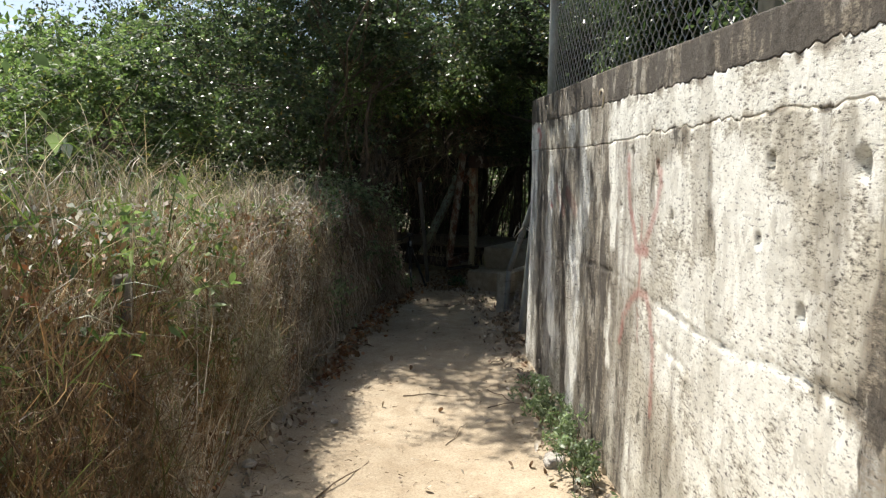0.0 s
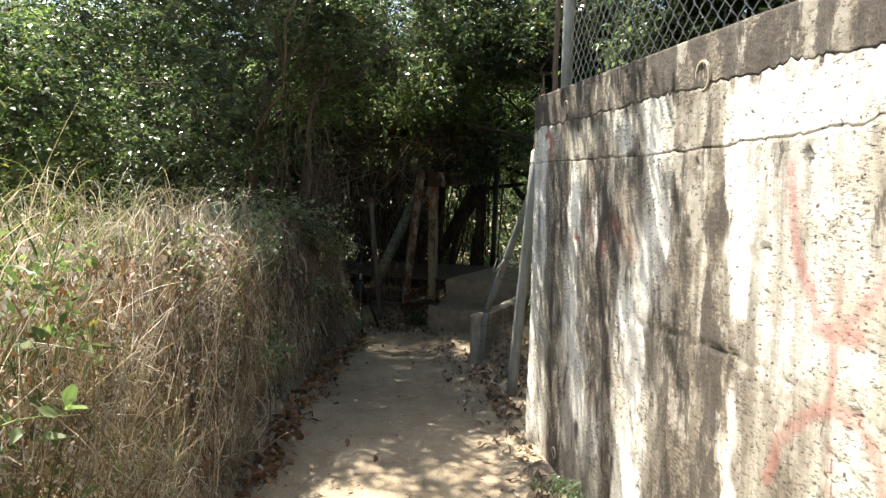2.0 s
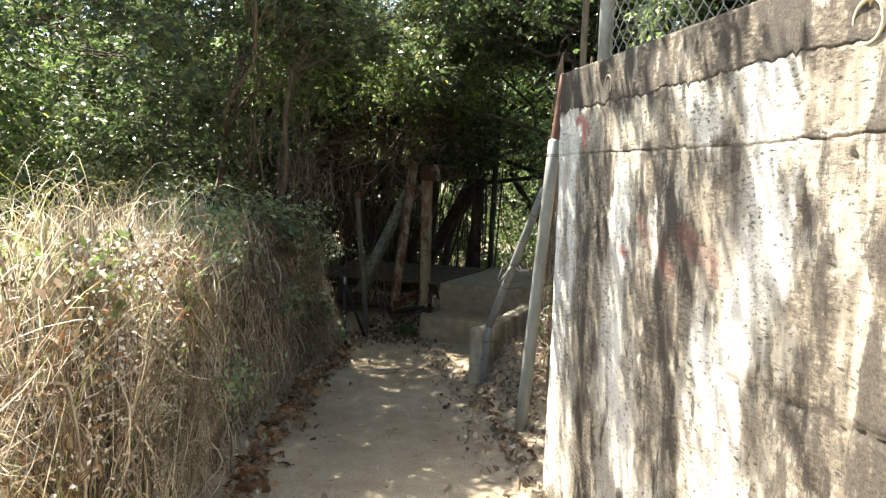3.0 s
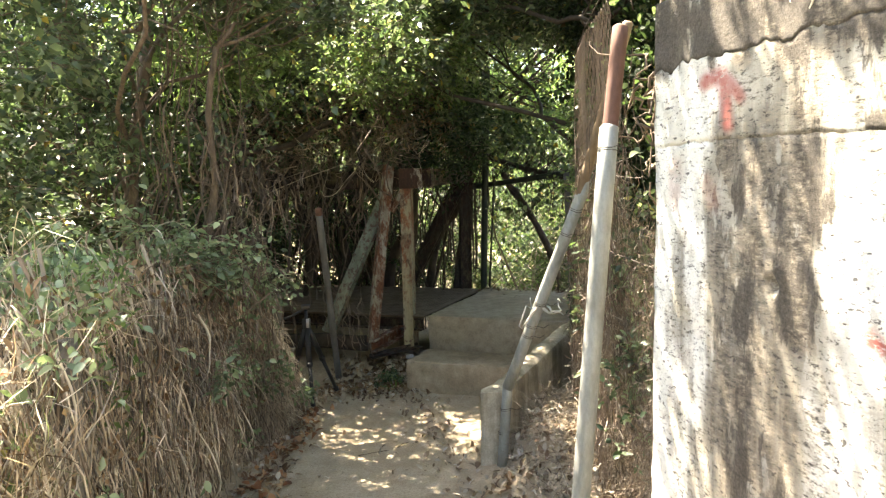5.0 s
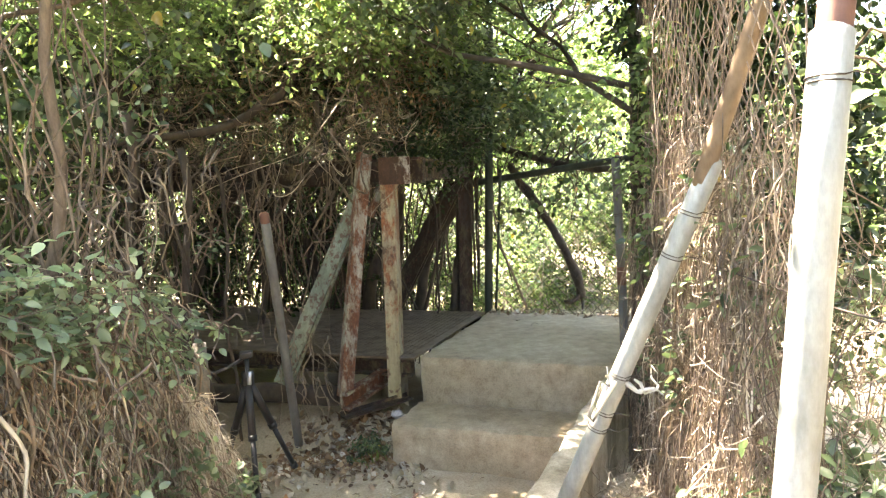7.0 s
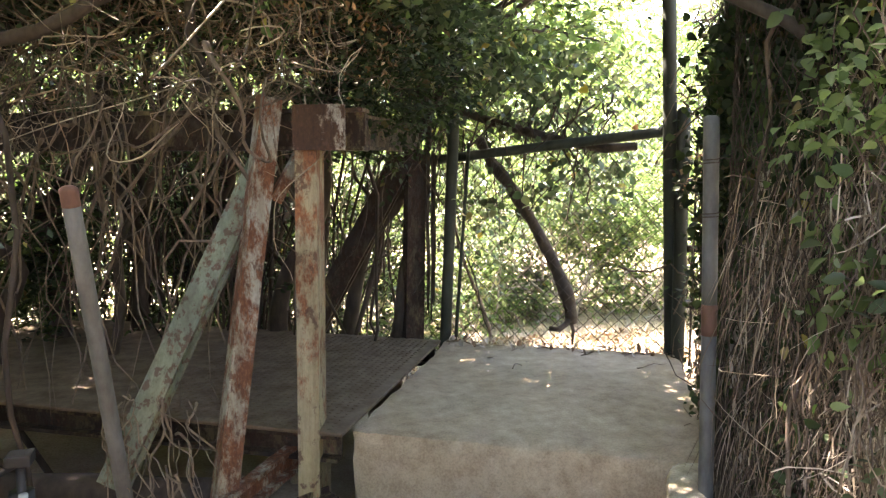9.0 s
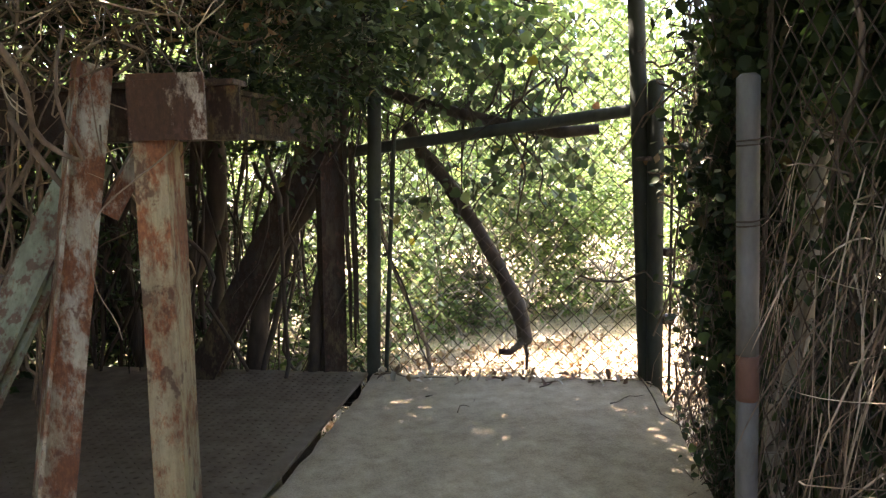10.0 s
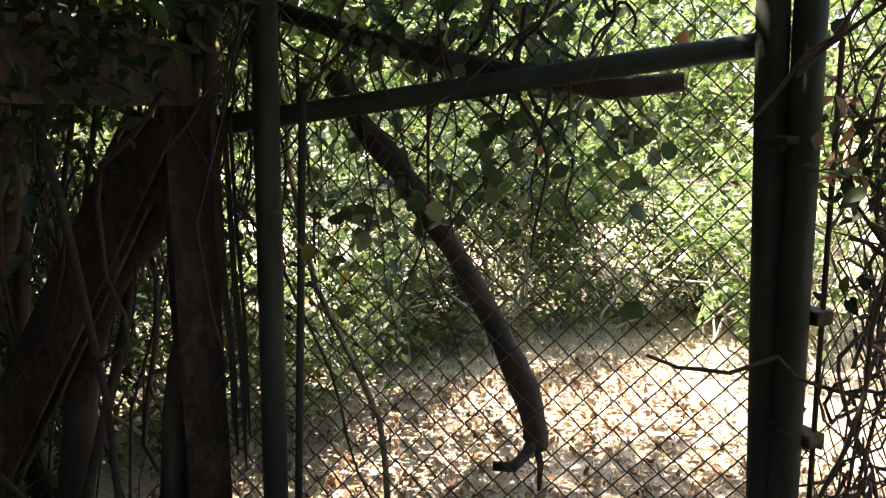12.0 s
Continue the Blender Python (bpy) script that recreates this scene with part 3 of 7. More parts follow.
gx, gy = np.meshgrid(spread_axis(-2.0, 4.0, 0.04, 400), spread_axis(1.5, 13.0, 0.045, 400), indexing="ij")
gz = ground_z(gx, gy)
na, nb = gx.shape
gi = (np.arange(na - 1)[:, None] * nb + np.arange(nb - 1)[None]).ravel()
put_mesh("ground", mesh_of("ground", np.stack([gx, gy, gz], -1).reshape(-1, 3), np.stack([gi, gi + nb, gi + nb + 1, gi + 1], -1), True),
         DIRT, None, "dry trodden sandy dirt ground with bare path", "ground", "", "structure")

# ==== retaining wall ====
WALL_END, WALL_START = 5.36, -5.0


def wall_top(y):
    return np.interp(y, [-5, 1.7, 3.2, 5.46], [1.80, 1.825, 1.89, 1.945])


def seg_dist(py, pz, pts):
    d = np.full(py.shape, 9.0)
    for (y0, z0), (y1, z1) in zip(pts[:-1], pts[1:]):
        ey, ez = y1 - y0, z1 - z0
        t = np.clip(((py - y0) * ey + (pz - z0) * ez) / (ey * ey + ez * ez + 1e-9), 0, 1)
        d = np.minimum(d, np.hypot(py - y0 - t * ey, pz - z0 - t * ez))
    return d


SPRAY = [
    ([(3.026, 1.489), (2.997, 1.281), (2.899, 1.133), (2.85, 1.103), (2.766, 1.181), (2.662, 1.3), (2.624, 1.42)], 0.022, 0.55),
    ([(2.671, 1.46), (2.624, 1.38)], 0.018, 0.5),
    ([(2.842, 1.241), (2.842, 0.944)], 0.014, 0.5),
    ([(2.899, 1.113), (2.766, 1.112)], 0.028, 0.6),
    ([(3.062, 0.689), (3.023, 0.802), (2.934, 0.895), (2.842, 0.944), (2.755, 0.938), (2.704, 0.893), (2.664, 0.802), (2.646, 0.703), (2.633, 0.503)], 0.022, 0.5),
    ([(2.842, 0.864), (2.823, 0.745)], 0.016, 0.3),
    ([(5.129, 1.713), (5.061, 1.723), (5.041, 1.616)], 0.024, 0.9),
    ([(5.061, 1.723), (4.993, 1.665)], 0.02, 0.8),
    ([(5.265, 1.519), (5.265, 1.442)], 0.035, 0.28),
    ([(5.129, 1.481), (5.099, 1.442)], 0.03, 0.22),
    ([(4.63, 1.214), (4.606, 1.209)], 0.022, 1.0),
    ([(4.474, 1.322), (4.263, 1.186)], 0.04, 0.2),
    ([(4.186, 1.303), (3.966, 1.205)], 0.045, 0.2),
]
CRACKS = [
    ([(3.899, 0.941), (3.372, 0.973), (2.861, 0.959), (2.5, 0.925), (2.15, 0.915), (1.62, 0.95), (1.2, 0.97), (-5.0, 0.99)], 0.0045, 0.011),
    ([(4.522, 0.875), (3.899, 0.941)], 0.004, 0.007),
    ([(2.88, 0.865), (2.71, 0.803), (2.3, 0.77)], 0.005, 0.008),
    ([(2.548, 0.981), (2.2, 0.95), (1.9, 0.9)], 0.004, 0.006),
]
HOLES = [(1.41, 1.442, 0.025), (2.507, 1.272, 0.014), (3.112, 1.276, 0.012), (2.662, 1.45, 0.012), (1.79, 1.453, 0.017), (4.886, 1.27, 0.017), (2.956, 1.511, 0.012), (1.835, 1.25, 0.014), (3.497, 1.518, 0.009), (3.822, 0.33, 0.014), (3.544, 1.298, 0.01), (1.6, 1.1, 0.015)]
LEDGE_Z, BAND_Z = 1.565, 1.705
# old runs of damp (plus) and surviving whitewash (minus): line, half width, strength
RUNS = [
    ([(3.391, 1.774), (3.372, 1.498), (3.334, 0.958)], 0.075, 0.42), ([(3.314, 0.957), (3.305, 0.613)], 0.05, 0.3), ([(3.544, 1.792), (3.564, 1.596), (3.535, 1.106), (3.583, 1.008)], 0.10, 0.24),
    ([(3.793, 0.911), (3.583, 0.91), (3.583, 0.028), (3.707, 0.03)], 0.17, 0.22), ([(3.372, 0.859), (3.42, 0.025)], 0.14, 0.18), ([(3.659, 1.674), (3.65, 1.557), (3.602, 1.155)], 0.07, 0.25),
    ([(4.291, 1.595), (4.272, 0.952), (4.157, 0.455), (4.138, 0.036)], 0.055, 0.34), ([(4.205, 1.303), (4.215, 1.03)], 0.09, 0.28), ([(4.426, 1.546), (4.445, 1.108), (4.349, 0.524)], 0.06, 0.26),
    ([(5.032, 1.5), (5.002, 0.948), (4.877, 0.358), (4.857, 0.048)], 0.13, 0.36), ([(4.751, 1.742), (4.761, 1.597), (4.799, 1.209)], 0.05, 0.38), ([(5.226, 1.306), (5.167, 0.047)], 0.07, 0.26),
    ([(3.966, 1.615), (4.004, 1.205)], 0.10, 0.22), ([(2.2, 1.58), (2.2, 1.18)], 0.035, 0.24), ([(2.27, 1.55), (2.28, 1.2)], 0.03, 0.14), ([(2.15, 1.3), (2.15, 0.98)], 0.028, 0.3),
    ([(2.40, 1.55), (2.519, 1.54), (2.62, 1.50)], 0.05, 0.36), ([(1.31, 1.2), (1.31, 0.95)], 0.035, 0.3), ([(1.52, 0.95), (1.3, 0.985), (1.0, 1.0)], 0.035, 0.34), ([(2.88, 0.905), (2.595, 0.353)], 0.10, 0.15),
    ([(1.2, 0.9), (1.15, 0.5)], 0.10, 0.24), ([(3.006, 0.807), (2.956, 0.015)], 0.09, 0.16), ([(1.05, 1.56), (1.0, 1.1)], 0.08, 0.2), ([(2.738, 1.569), (2.728, 1.301)], 0.03, 0.22), ([(1.4, 0.7), (1.3, 0.0)], 0.12, 0.18),
    ([(3.276, 1.568), (3.247, 1.124)], 0.045, -0.5), ([(3.266, 0.878), (3.247, 0.563)], 0.035, -0.5), ([(4.023, 0.942), (3.918, 0.892), (3.908, 0.619), (3.937, 0.131)], 0.07, -0.55), ([(3.87, 1.127), (3.908, 0.99)], 0.06, -0.4),
    ([(4.703, 1.035), (4.625, 0.773), (4.522, 0.427)], 0.045, -0.5), ([(4.664, 1.5), (4.645, 1.161)], 0.05, -0.35), ([(3.755, 1.459), (3.726, 1.283)], 0.04, -0.45), ([(4.157, 1.751), (4.061, 1.625), (4.042, 1.712)], 0.07, -0.45),
    ([(4.378, 1.381), (4.368, 1.206)], 0.035, -0.4), ([(5.343, 1.597), (5.343, 0.337)], 0.04, -0.4), ([(3.468, 1.008), (3.439, 1.253)], 0.03, -0.25), ([(5.167, 1.597), (5.148, 0.919)], 0.025, -0.4),
    ([(1.76, 1.28), (1.72, 1.12)], 0.09, -0.3), ([(2.12, 1.5), (1.9, 1.32)], 0.06, -0.3), ([(1.95, 0.88), (1.75, 0.8), (1.58, 0.84), (1.6, 0.6)], 0.12, -0.4), ([(2.5, 0.88), (2.519, 0.72)], 0.06, -0.35),
    ([(1.47, 0.92), (1.4, 0.84)], 0.03, -0.5), ([(2.18, 1.14), (2.19, 1.05)], 0.03, -0.4), ([(2.3, 0.6), (2.1, 0.3)], 0.08, -0.2),
]


def LEDGE(y):
    return (0.008 + 0.035 * smooth(3.4, 2.6, y)) * (fbm(y * 15, 0, 0, 6, 5) - 0.5) + 0.012 * (fbm(y * 55, 0, 0, 7, 3) - 0.5)


def RIM(y):
    return 0.022 * (fbm(y * 14, 0, 0, 16, 5) - 0.5) + 0.026 * (fbm(y * 70, 0, 0, 17, 3) - 0.5)


def wall_sheet(name, z_low, z_high, push, material, parent, label, rough, detail):
    """One course of the wall's face as an uneven sheet, with pits, cracks and marks."""
    ys = np.concatenate([np.arange(WALL_START, 1.0, 0.05), np.arange(1.0, WALL_END, 0.0135), [WALL_END]])
    nz = max(8, int((np.max(z_high(ys)) - np.min(z_low(ys))) / 0.0135))
    y, t = np.meshgrid(ys, np.linspace(0, 1, nz + 1), indexing="ij")
    z = z_low(y) + (z_high(y) - z_low(y)) * t
    x = wall_x(y) - push - 0.028 * (1 - np.clip(z / 1.2, 0, 1)) ** 1.3
    bumps = (fbm(y * 5, z * 5, 0, 21, 3) - 0.5) * 0.007 * rough + (fbm(y * 26, z * 26, 0, 22, 3) - 0.5) * 0.006 * rough
    bumps += 0.0025 * rough * smooth(0.60, 0.64, fbm(y * 7, z * 4, 0, 23, 5))
    x = x + bumps
    spray = np.zeros_like(x)
    wob = 0.022 * (fbm(y * 20, z * 20, 0, 31, 4) - 0.5)
    if detail:
        for pts, half, deep in CRACKS:
            d = seg_dist(y + wob, z + 1.4 * wob, pts)
            x += deep * np.exp(-(d / half) ** 2)
        for hy, hz, hr in HOLES:
            d = np.hypot(y - hy + wob, (z - hz) * 0.8 + wob)
            x += 0.03 * smooth(hr * 1.25, hr * 0.5, d)
    for pts, half, full in SPRAY:
        d = seg_dist(y + wob * 0.6, z + wob * 0.6, pts)
        spray = np.maximum(spray, full * smooth(half * 1.3, half * 0.4, d))
    # the lower courses weep where the ledge above is broken
    far = smooth(2.9, 3.5, y) * (1 - 0.35 * smooth(4.5, 5.3, y))
    weep = fbm(y * 5.5, z * 0.5, 3, 41, 4)
    low = smooth(0.75, 0.15, z)
    patch = fbm(y * 1.7, z * 1.3, 8, 43, 3)
    grime = -0.02 + 0.12 * far + 0.4 * (weep - 0.5) * (0.3 + far) + 0.3 * (patch - 0.5) + 0.10 * low * smooth(4.4, 3.2, y)
    grime += 0.20 * np.exp(-((y - 3.27 - 0.05 * np.sin(z * 4)) / 0.10) ** 2) * smooth(1.2, 0.9, z + 0.3 * weep)
    grime -= 0.045 * smooth(3.0, 2.0, y) + 0.18 * np.exp(-((y - 5.3) / 0.16) ** 2)
    if not detail:
        grime = grime - 0.08 - 0.2 * smooth(3.6, 3.0, y)
    ragged = 0.12 * (fbm(y * 34, z * 9, 0, 51, 4) - 0.5)
    for pts, half, full in RUNS:
        d = seg_dist(y + ragged, z + 0.4 * ragged, pts)
        grime += 0.8 * full * smooth(half * 1.9, half * 0.2, d)
    if name == "lower_face":
        seam = (t > 1 - 0.6 / nz) * smooth(0.50, 0.66, fbm(y * 9, 0.3, 0, 59, 4))
        grime += 0.5 * seam * (0.2 + 0.8 * smooth(3.6, 3.0, y))
    if name == "plaster_band":
        grime += 0.55 * smooth(0.62, 1.0, t) * smooth(0.42, 0.62, fbm(y * 19, 0.2, 0, 60, 4)) + 0.45 * smooth(0.22, 0.0, t) * smooth(0.50, 0.62, fbm(y * 13, 0.7, 0, 63, 4))
    if name == "coping":
        grime = 0.60 + 0.62 * (fbm(y * 7, z * 1.2, 0, 57, 4) - 0.5) + 0.35 * (fbm(y * 24, z * 5, 0, 58, 3) - 0.5)
        for hy in (3.22, 4.05, 4.66, 4.92, 2.86, 1.95):
            grime -= 0.28 * np.exp(-((y + ragged - hy) / 0.022) ** 2)
    a, b = y.shape
    i = (np.arange(a - 1)[:, None] * b + np.arange(b - 1)[None]).ravel()
    front = np.stack([x, y, z], -1).reshape(-1, 3)
    quads = np.stack([i, i + 1, i + b + 1, i + b], -1)
    # back, ends, top and bottom close the course
    back = front.copy()
    back[:, 0] = (wall_x(y) + 0.22).ravel()
    n = len(front)
    loop_ids = np.concatenate([np.arange(b), np.arange(1, a) * b + b - 1, (a - 1) * b + np.arange(b - 2, -1, -1), np.arange(a - 2, 0, -1) * b])
    nxt = np.roll(loop_ids, -1)
    rim = np.stack([loop_ids, loop_ids + n, nxt + n, nxt], -1)
    me = mesh_of(name, np.concatenate([front, back]), [quads, quads[:, ::-1] + n, rim], False)
    for key, val in (("grime", grime), ("spray", spray)):
        at = me.attributes.new(key, "FLOAT", "POINT")
        at.data.foreach_set("value", np.concatenate([val.ravel(), val.ravel()]).astype(np.float32))
    return put_mesh(name, me, material, parent, label)


wall = thing("wall_east", "weathered whitewashed concrete retaining wall with dark weeping stains", "wall", kind="structure")
wall_sheet("lower_face", lambda y: np.full_like(y, -0.08), lambda y: LEDGE_Z - 0.012 * np.sin(y * 2.1) + LEDGE(y), 0.0, WALL, wall, "stained pitted lower concrete face", 1.0, True)
wall_sheet("plaster_band", lambda y: LEDGE_Z + 0.0001 - 0.012 * np.sin(y * 2.1) + LEDGE(y),
           lambda y: BAND_Z + (wall_top(y) - 1.825) * 0.55 + RIM(y), 0.0004, WALL, wall, "white plastered band", 1.0, False)
wall_sheet("coping", lambda y: BAND_Z + 0.0002 + (wall_top(y) - 1.825) * 0.55 + RIM(y), wall_top, 0.0015, WALL, wall, "dark mould-stained concrete coping", 1.0, False)


def pipe_stub(at, radius, length, tilt):
    """A short pipe end that sticks out of the wall, open at its mouth."""
    bm = bmesh.new()
    prof = [(0.0, radius), (length, radius), (length, radius * 0.90), (length - 0.008, radius * 0.88)]
    rings = [[bm.verts.new((-d, r * math.cos(a), r * math.sin(a))) for a in np.arange(20) * math.pi / 10] for d, r in prof]
    for r0, r1 in zip(rings[:-1], rings[1:]):
        for k in range(20):
            bm.faces.new((r0[k], r0[(k + 1) % 20], r1[(k + 1) % 20], r1[k]))
    bm.faces.new(rings[-1])
    bmesh.ops.rotate(bm, verts=bm.verts, matrix=Matrix.Rotation(radians(tilt), 3, "Y"))
    bmesh.ops.translate(bm, vec=at, verts=bm.verts)
    return bm


me = bpy.data.meshes.new("drain_pipe")
bm = pipe_stub((wall_x(3.482) + 0.03, 3.482, 1.778), 0.045, 0.034, -4)
bm.to_mesh(me)
bm.free()
put_mesh("drain_pipe", me, PVC, None, "short cream plastic drain pipe stub in the coping", "drain pipe")
me = bpy.data.meshes.new("drain_pipe")
bm = pipe_stub((wall_x(4.809) + 0.03, 4.809, 1.829), 0.036, 0.032, -4)
bm.to_mesh(me)
bm.free()
put_mesh("drain_pipe", me, PVC, None, "short cream plastic drain pipe stub near the wall's end", "drain pipe")
me = bpy.data.meshes.new("drain_pipe")
bm = pipe_stub((wall_x(4.819) + 0.015, 4.819, 0.115), 0.03, 0.045, -6)
bm.to_mesh(me)
bm.free()
put_mesh("drain_pipe", me, PVC, None, "small low plastic drain pipe near the wall's foot", "drain pipe")


# ==== chain-link ====
def chain_link(line, z0, z1, cell=0.062, wire=0.0016, sag=0.012, seed=1):
    """Woven wire along a plan line of (x, y) points: zigzag wires that hook into one another."""
    line = np.asarray(line, float)
    seg = np.hypot(*np.diff(line, axis=0).T)
    cum = np.concatenate([[0], np.cumsum(seg)])
    total = cum[-1]
    half = cell / 2
    m = int((z1 - z0) / half)
    paths = []
    k = np.arange(m + 1)
    for c in range(int(total / half)):
        s = c * half + np.where(k % 2 == c % 2, 0.0, half) * 1.04 - 0.02 * half
        s = np.clip(s, 0, total)
        z = z0 + k * half
        x = np.interp(s, cum, line[:, 0])
        y = np.interp(s, cum, line[:, 1])
        depth = np.where(k % 2 == c % 2, 0.003, -0.003)
        bow = sag * (fbm(s * 1.5, z * 1.5, seed, 51, 2) - 0.5) * 2
        paths.append(np.stack([x + depth + bow, y + depth * 0.5 + bow * 0.6, z + 0.25 * bow], -1))
    return tube_data(paths, [wire] * len(paths), 3, False)


def pipe_post(name, parent, base, top, r, material, label="", capped=True):
    base, top = np.asarray(base, float), np.asarray(top, float)
    pts = base + (top - base) * np.linspace(0, 1, 7)[:, None]
    rr = np.full(7, r)
    if capped:
        d = (top - base) / np.linalg.norm(top - base)
        pts = np.concatenate([pts, [top + d * r * 0.35]])
        rr = np.concatenate([rr, [r * 0.6]])
    return tubes(name, [pts], [rr], material, parent, 12, label=label)


fence = thing("wall_fence", "galvanised chain-link fence on top of the wall", "fence")
wf_line = [(float(wall_x(y)) + 0.08, y) for y in np.linspace(-1.5, 5.05, 12)]
v, f = chain_link(wf_line, 1.86, 3.7, 0.076, 0.0031)
put_mesh("chain_link_mesh", mesh_of("chain_link_mesh", v, f), WIRE, fence)
for py in (5.05, 2.0, -0.9):
    px = float(wall_x(py)) + 0.075
    pipe_post("fence_post", fence, (px, py, 1.80), (px + 0.03, py, 3.75), 0.030, GALV)
pipe_post("top_rail", fence, (wf_line[0][0], -1.5, 3.7), (wf_line[-1][0], 5.05, 3.7), 0.02, GALV)

# ==== steps, platform and scale deck ====
PC = np.array([0.51, 9.10])
AU, AV = np.array([0.87, -0.493]), np.array([0.493, 0.87])
DECK_Z = 0.47


def duv(u, v, z=0.0):
    p = PC + AU * u + AV * v
    return (p[0], p[1], z)


def to_plan(p):
    return np.stack([PC[0] + AU[0] * p[:, 0] + AV[0] * p[:, 1], PC[1] + AU[1] * p[:, 0] + AV[1] * p[:, 1], p[:, 2]], -1)


steps = thing("concrete_steps", "worn grey concrete steps up to a landing", "steps", kind="structure")
for nm, box, lab in (("landing", (0.0, 1.25, 0.0, 1.46, -0.1, DECK_Z), "cracked grey concrete landing slab"),
                     ("lower_step", (-0.015, 1.12, -0.425, -0.004, -0.1, 0.212), "worn lower concrete step")):
    v, f = worn_block(*box, seed=len(nm))
    put_mesh(nm, mesh_of(nm, to_plan(v), f, True), SLAB, steps, lab)

deck = thing("scale_deck", "rusty steel tread-plate deck beside the concrete landing", "platform")
bm = rounded_box(2.5, 1.49, 0.014, 0.003, 1)
bmesh.ops.translate(bm, vec=(-1.25 - 0.022, 0.715, DECK_Z - 0.012), verts=bm.verts)
for ver in bm.verts:
    ver.co = Vector(duv(ver.co.x, ver.co.y, ver.co.z))
part("deck_plate", bm, PLATE, deck, "dark steel plate with raised treads")
# raised lozenges of the tread plate
lu, lv = np.meshgrid(np.arange(-1.0, -0.05, 0.034), np.arange(0.0, 1.42, 0.034), indexing="ij")
cu, cv = lu.ravel(), lv.ravel()
flip = ((np.arange(lu.shape[0])[:, None] + np.arange(lu.shape[1])[None]) % 2).ravel()
ang = np.where(flip, 0.6, -0.6)
d1 = np.stack([np.cos(ang), np.sin(ang)], -1) * 0.013
d2 = np.stack([-np.sin(ang), np.cos(ang)], -1) * 0.0035
c2 = np.stack([cu, cv], -1)
quad = [c2 - d1, c2 - d2, c2 + d1, c2 + d2]
zt = DECK_Z - 0.0045
base4 = np.stack([np.concatenate([q, np.full((len(q), 1), zt - 0.001)], 1) for q in quad] +
                 [np.concatenate([c2 + (q - c2) * 0.6, np.full((len(q), 1), zt + 0.003)], 1) for q in quad], 1)
n = len(c2)
i = np.arange(n) * 8
fl = [np.stack([i + 4, i + 5, i + 6, i + 7], -1)] + [np.stack([i + k, i + (k + 1) % 4, i + 4 + (k + 1) % 4, i + 4 + k], -1) for k in range(4)]
put_mesh("tread_pattern", mesh_of("tread_pattern", to_plan(base4.reshape(-1, 3)), fl), PLATE, deck, "raised lozenge treads", kind="stuff")


def beam_between(name, a, b, w, h, parent, material, label="", web=0.012, flange=0.014, roll=0.0, kind="I"):
    """A rolled steel section from a to b. kind: I, C or L."""
    a, b = Vector(a), Vector(b)
    length = (b - a).length
    x, z, t, g = w / 2, h / 2, web, flange
    if kind == "I":
        prof = [(-x, -z), (x, -z), (x, -z + g), (t / 2, -z + g), (t / 2, z - g), (x, z - g), (x, z), (-x, z), (-x, z - g), (-t / 2, z - g), (-t / 2, -z + g), (-x, -z + g)]
    elif kind == "C":
        prof = [(-x, -z), (x, -z), (x, -z + g), (-x + t, -z + g), (-x + t, z - g), (x, z - g), (x, z), (-x, z)]
    else:
        prof = [(-x, -z), (x, -z), (x, -z + g), (-x + t, -z + g), (-x + t, z), (-x, z)]
    bm = bmesh.new()
    rings = [[bm.verts.new((px, length * k / 9, pz)) for px, pz in prof] for k in range(10)]
    n = len(prof)
    for r0, r1 in zip(rings[:-1], rings[1:]):
        for k in range(n):
            bm.faces.new((r0[k], r0[(k + 1) % n], r1[(k + 1) % n], r1[k]))
    bm.faces.new(rings[0][::-1])
    bm.faces.new(rings[-1])
    for ver in bm.verts:
        nse = noise.noise(ver.co * 11.0)
        ver.co.x += 0.0015 * nse
        ver.co.z += 0.0015 * nse
    bmesh.ops.recalc_face_normals(bm, faces=bm.faces)
    turn = (b - a).to_track_quat("Y", "Z").to_matrix().to_4x4()
    bm.transform(Matrix.Translation(a) @ turn @ Matrix.Rotation(radians(roll), 4, "Y"))
    return part(name, bm, material, parent, label)


beam_between("edge_beam", duv(-2.5, 0.02, DECK_Z - 0.075), duv(-0.05, 0.02, DECK_Z - 0.075), 0.06, 0.10, deck, RUST_SHADED, "rusted edge channel", kind="C")
beam_between("rear_beam", duv(-2.5, 1.4, DECK_Z - 0.08), duv(-0.05, 1.4, DECK_Z - 0.08), 0.06, 0.11, deck, RUST_SHADED, kind="C")
for u in (-0.35, -1.1, -1.9):
    beam_between("cross_beam", duv(u, 0.06, DECK_Z - 0.08), duv(u, 1.36, DECK_Z - 0.08), 0.05, 0.1, deck, RUST_SHADED, kind="I")
for u, vv in ((-0.3, 0.3), (-2.2, 0.3), (-0.3, 1.3), (-2.2, 1.3)):
    bm = rounded_box(0.16, 0.16, 0.40, 0.01, 1)
    bmesh.ops.translate(bm, vec=(*duv(u, vv)[:2], 0.14), verts=bm.verts)
    part("footing", bm, SLAB, deck, "concrete footing block")

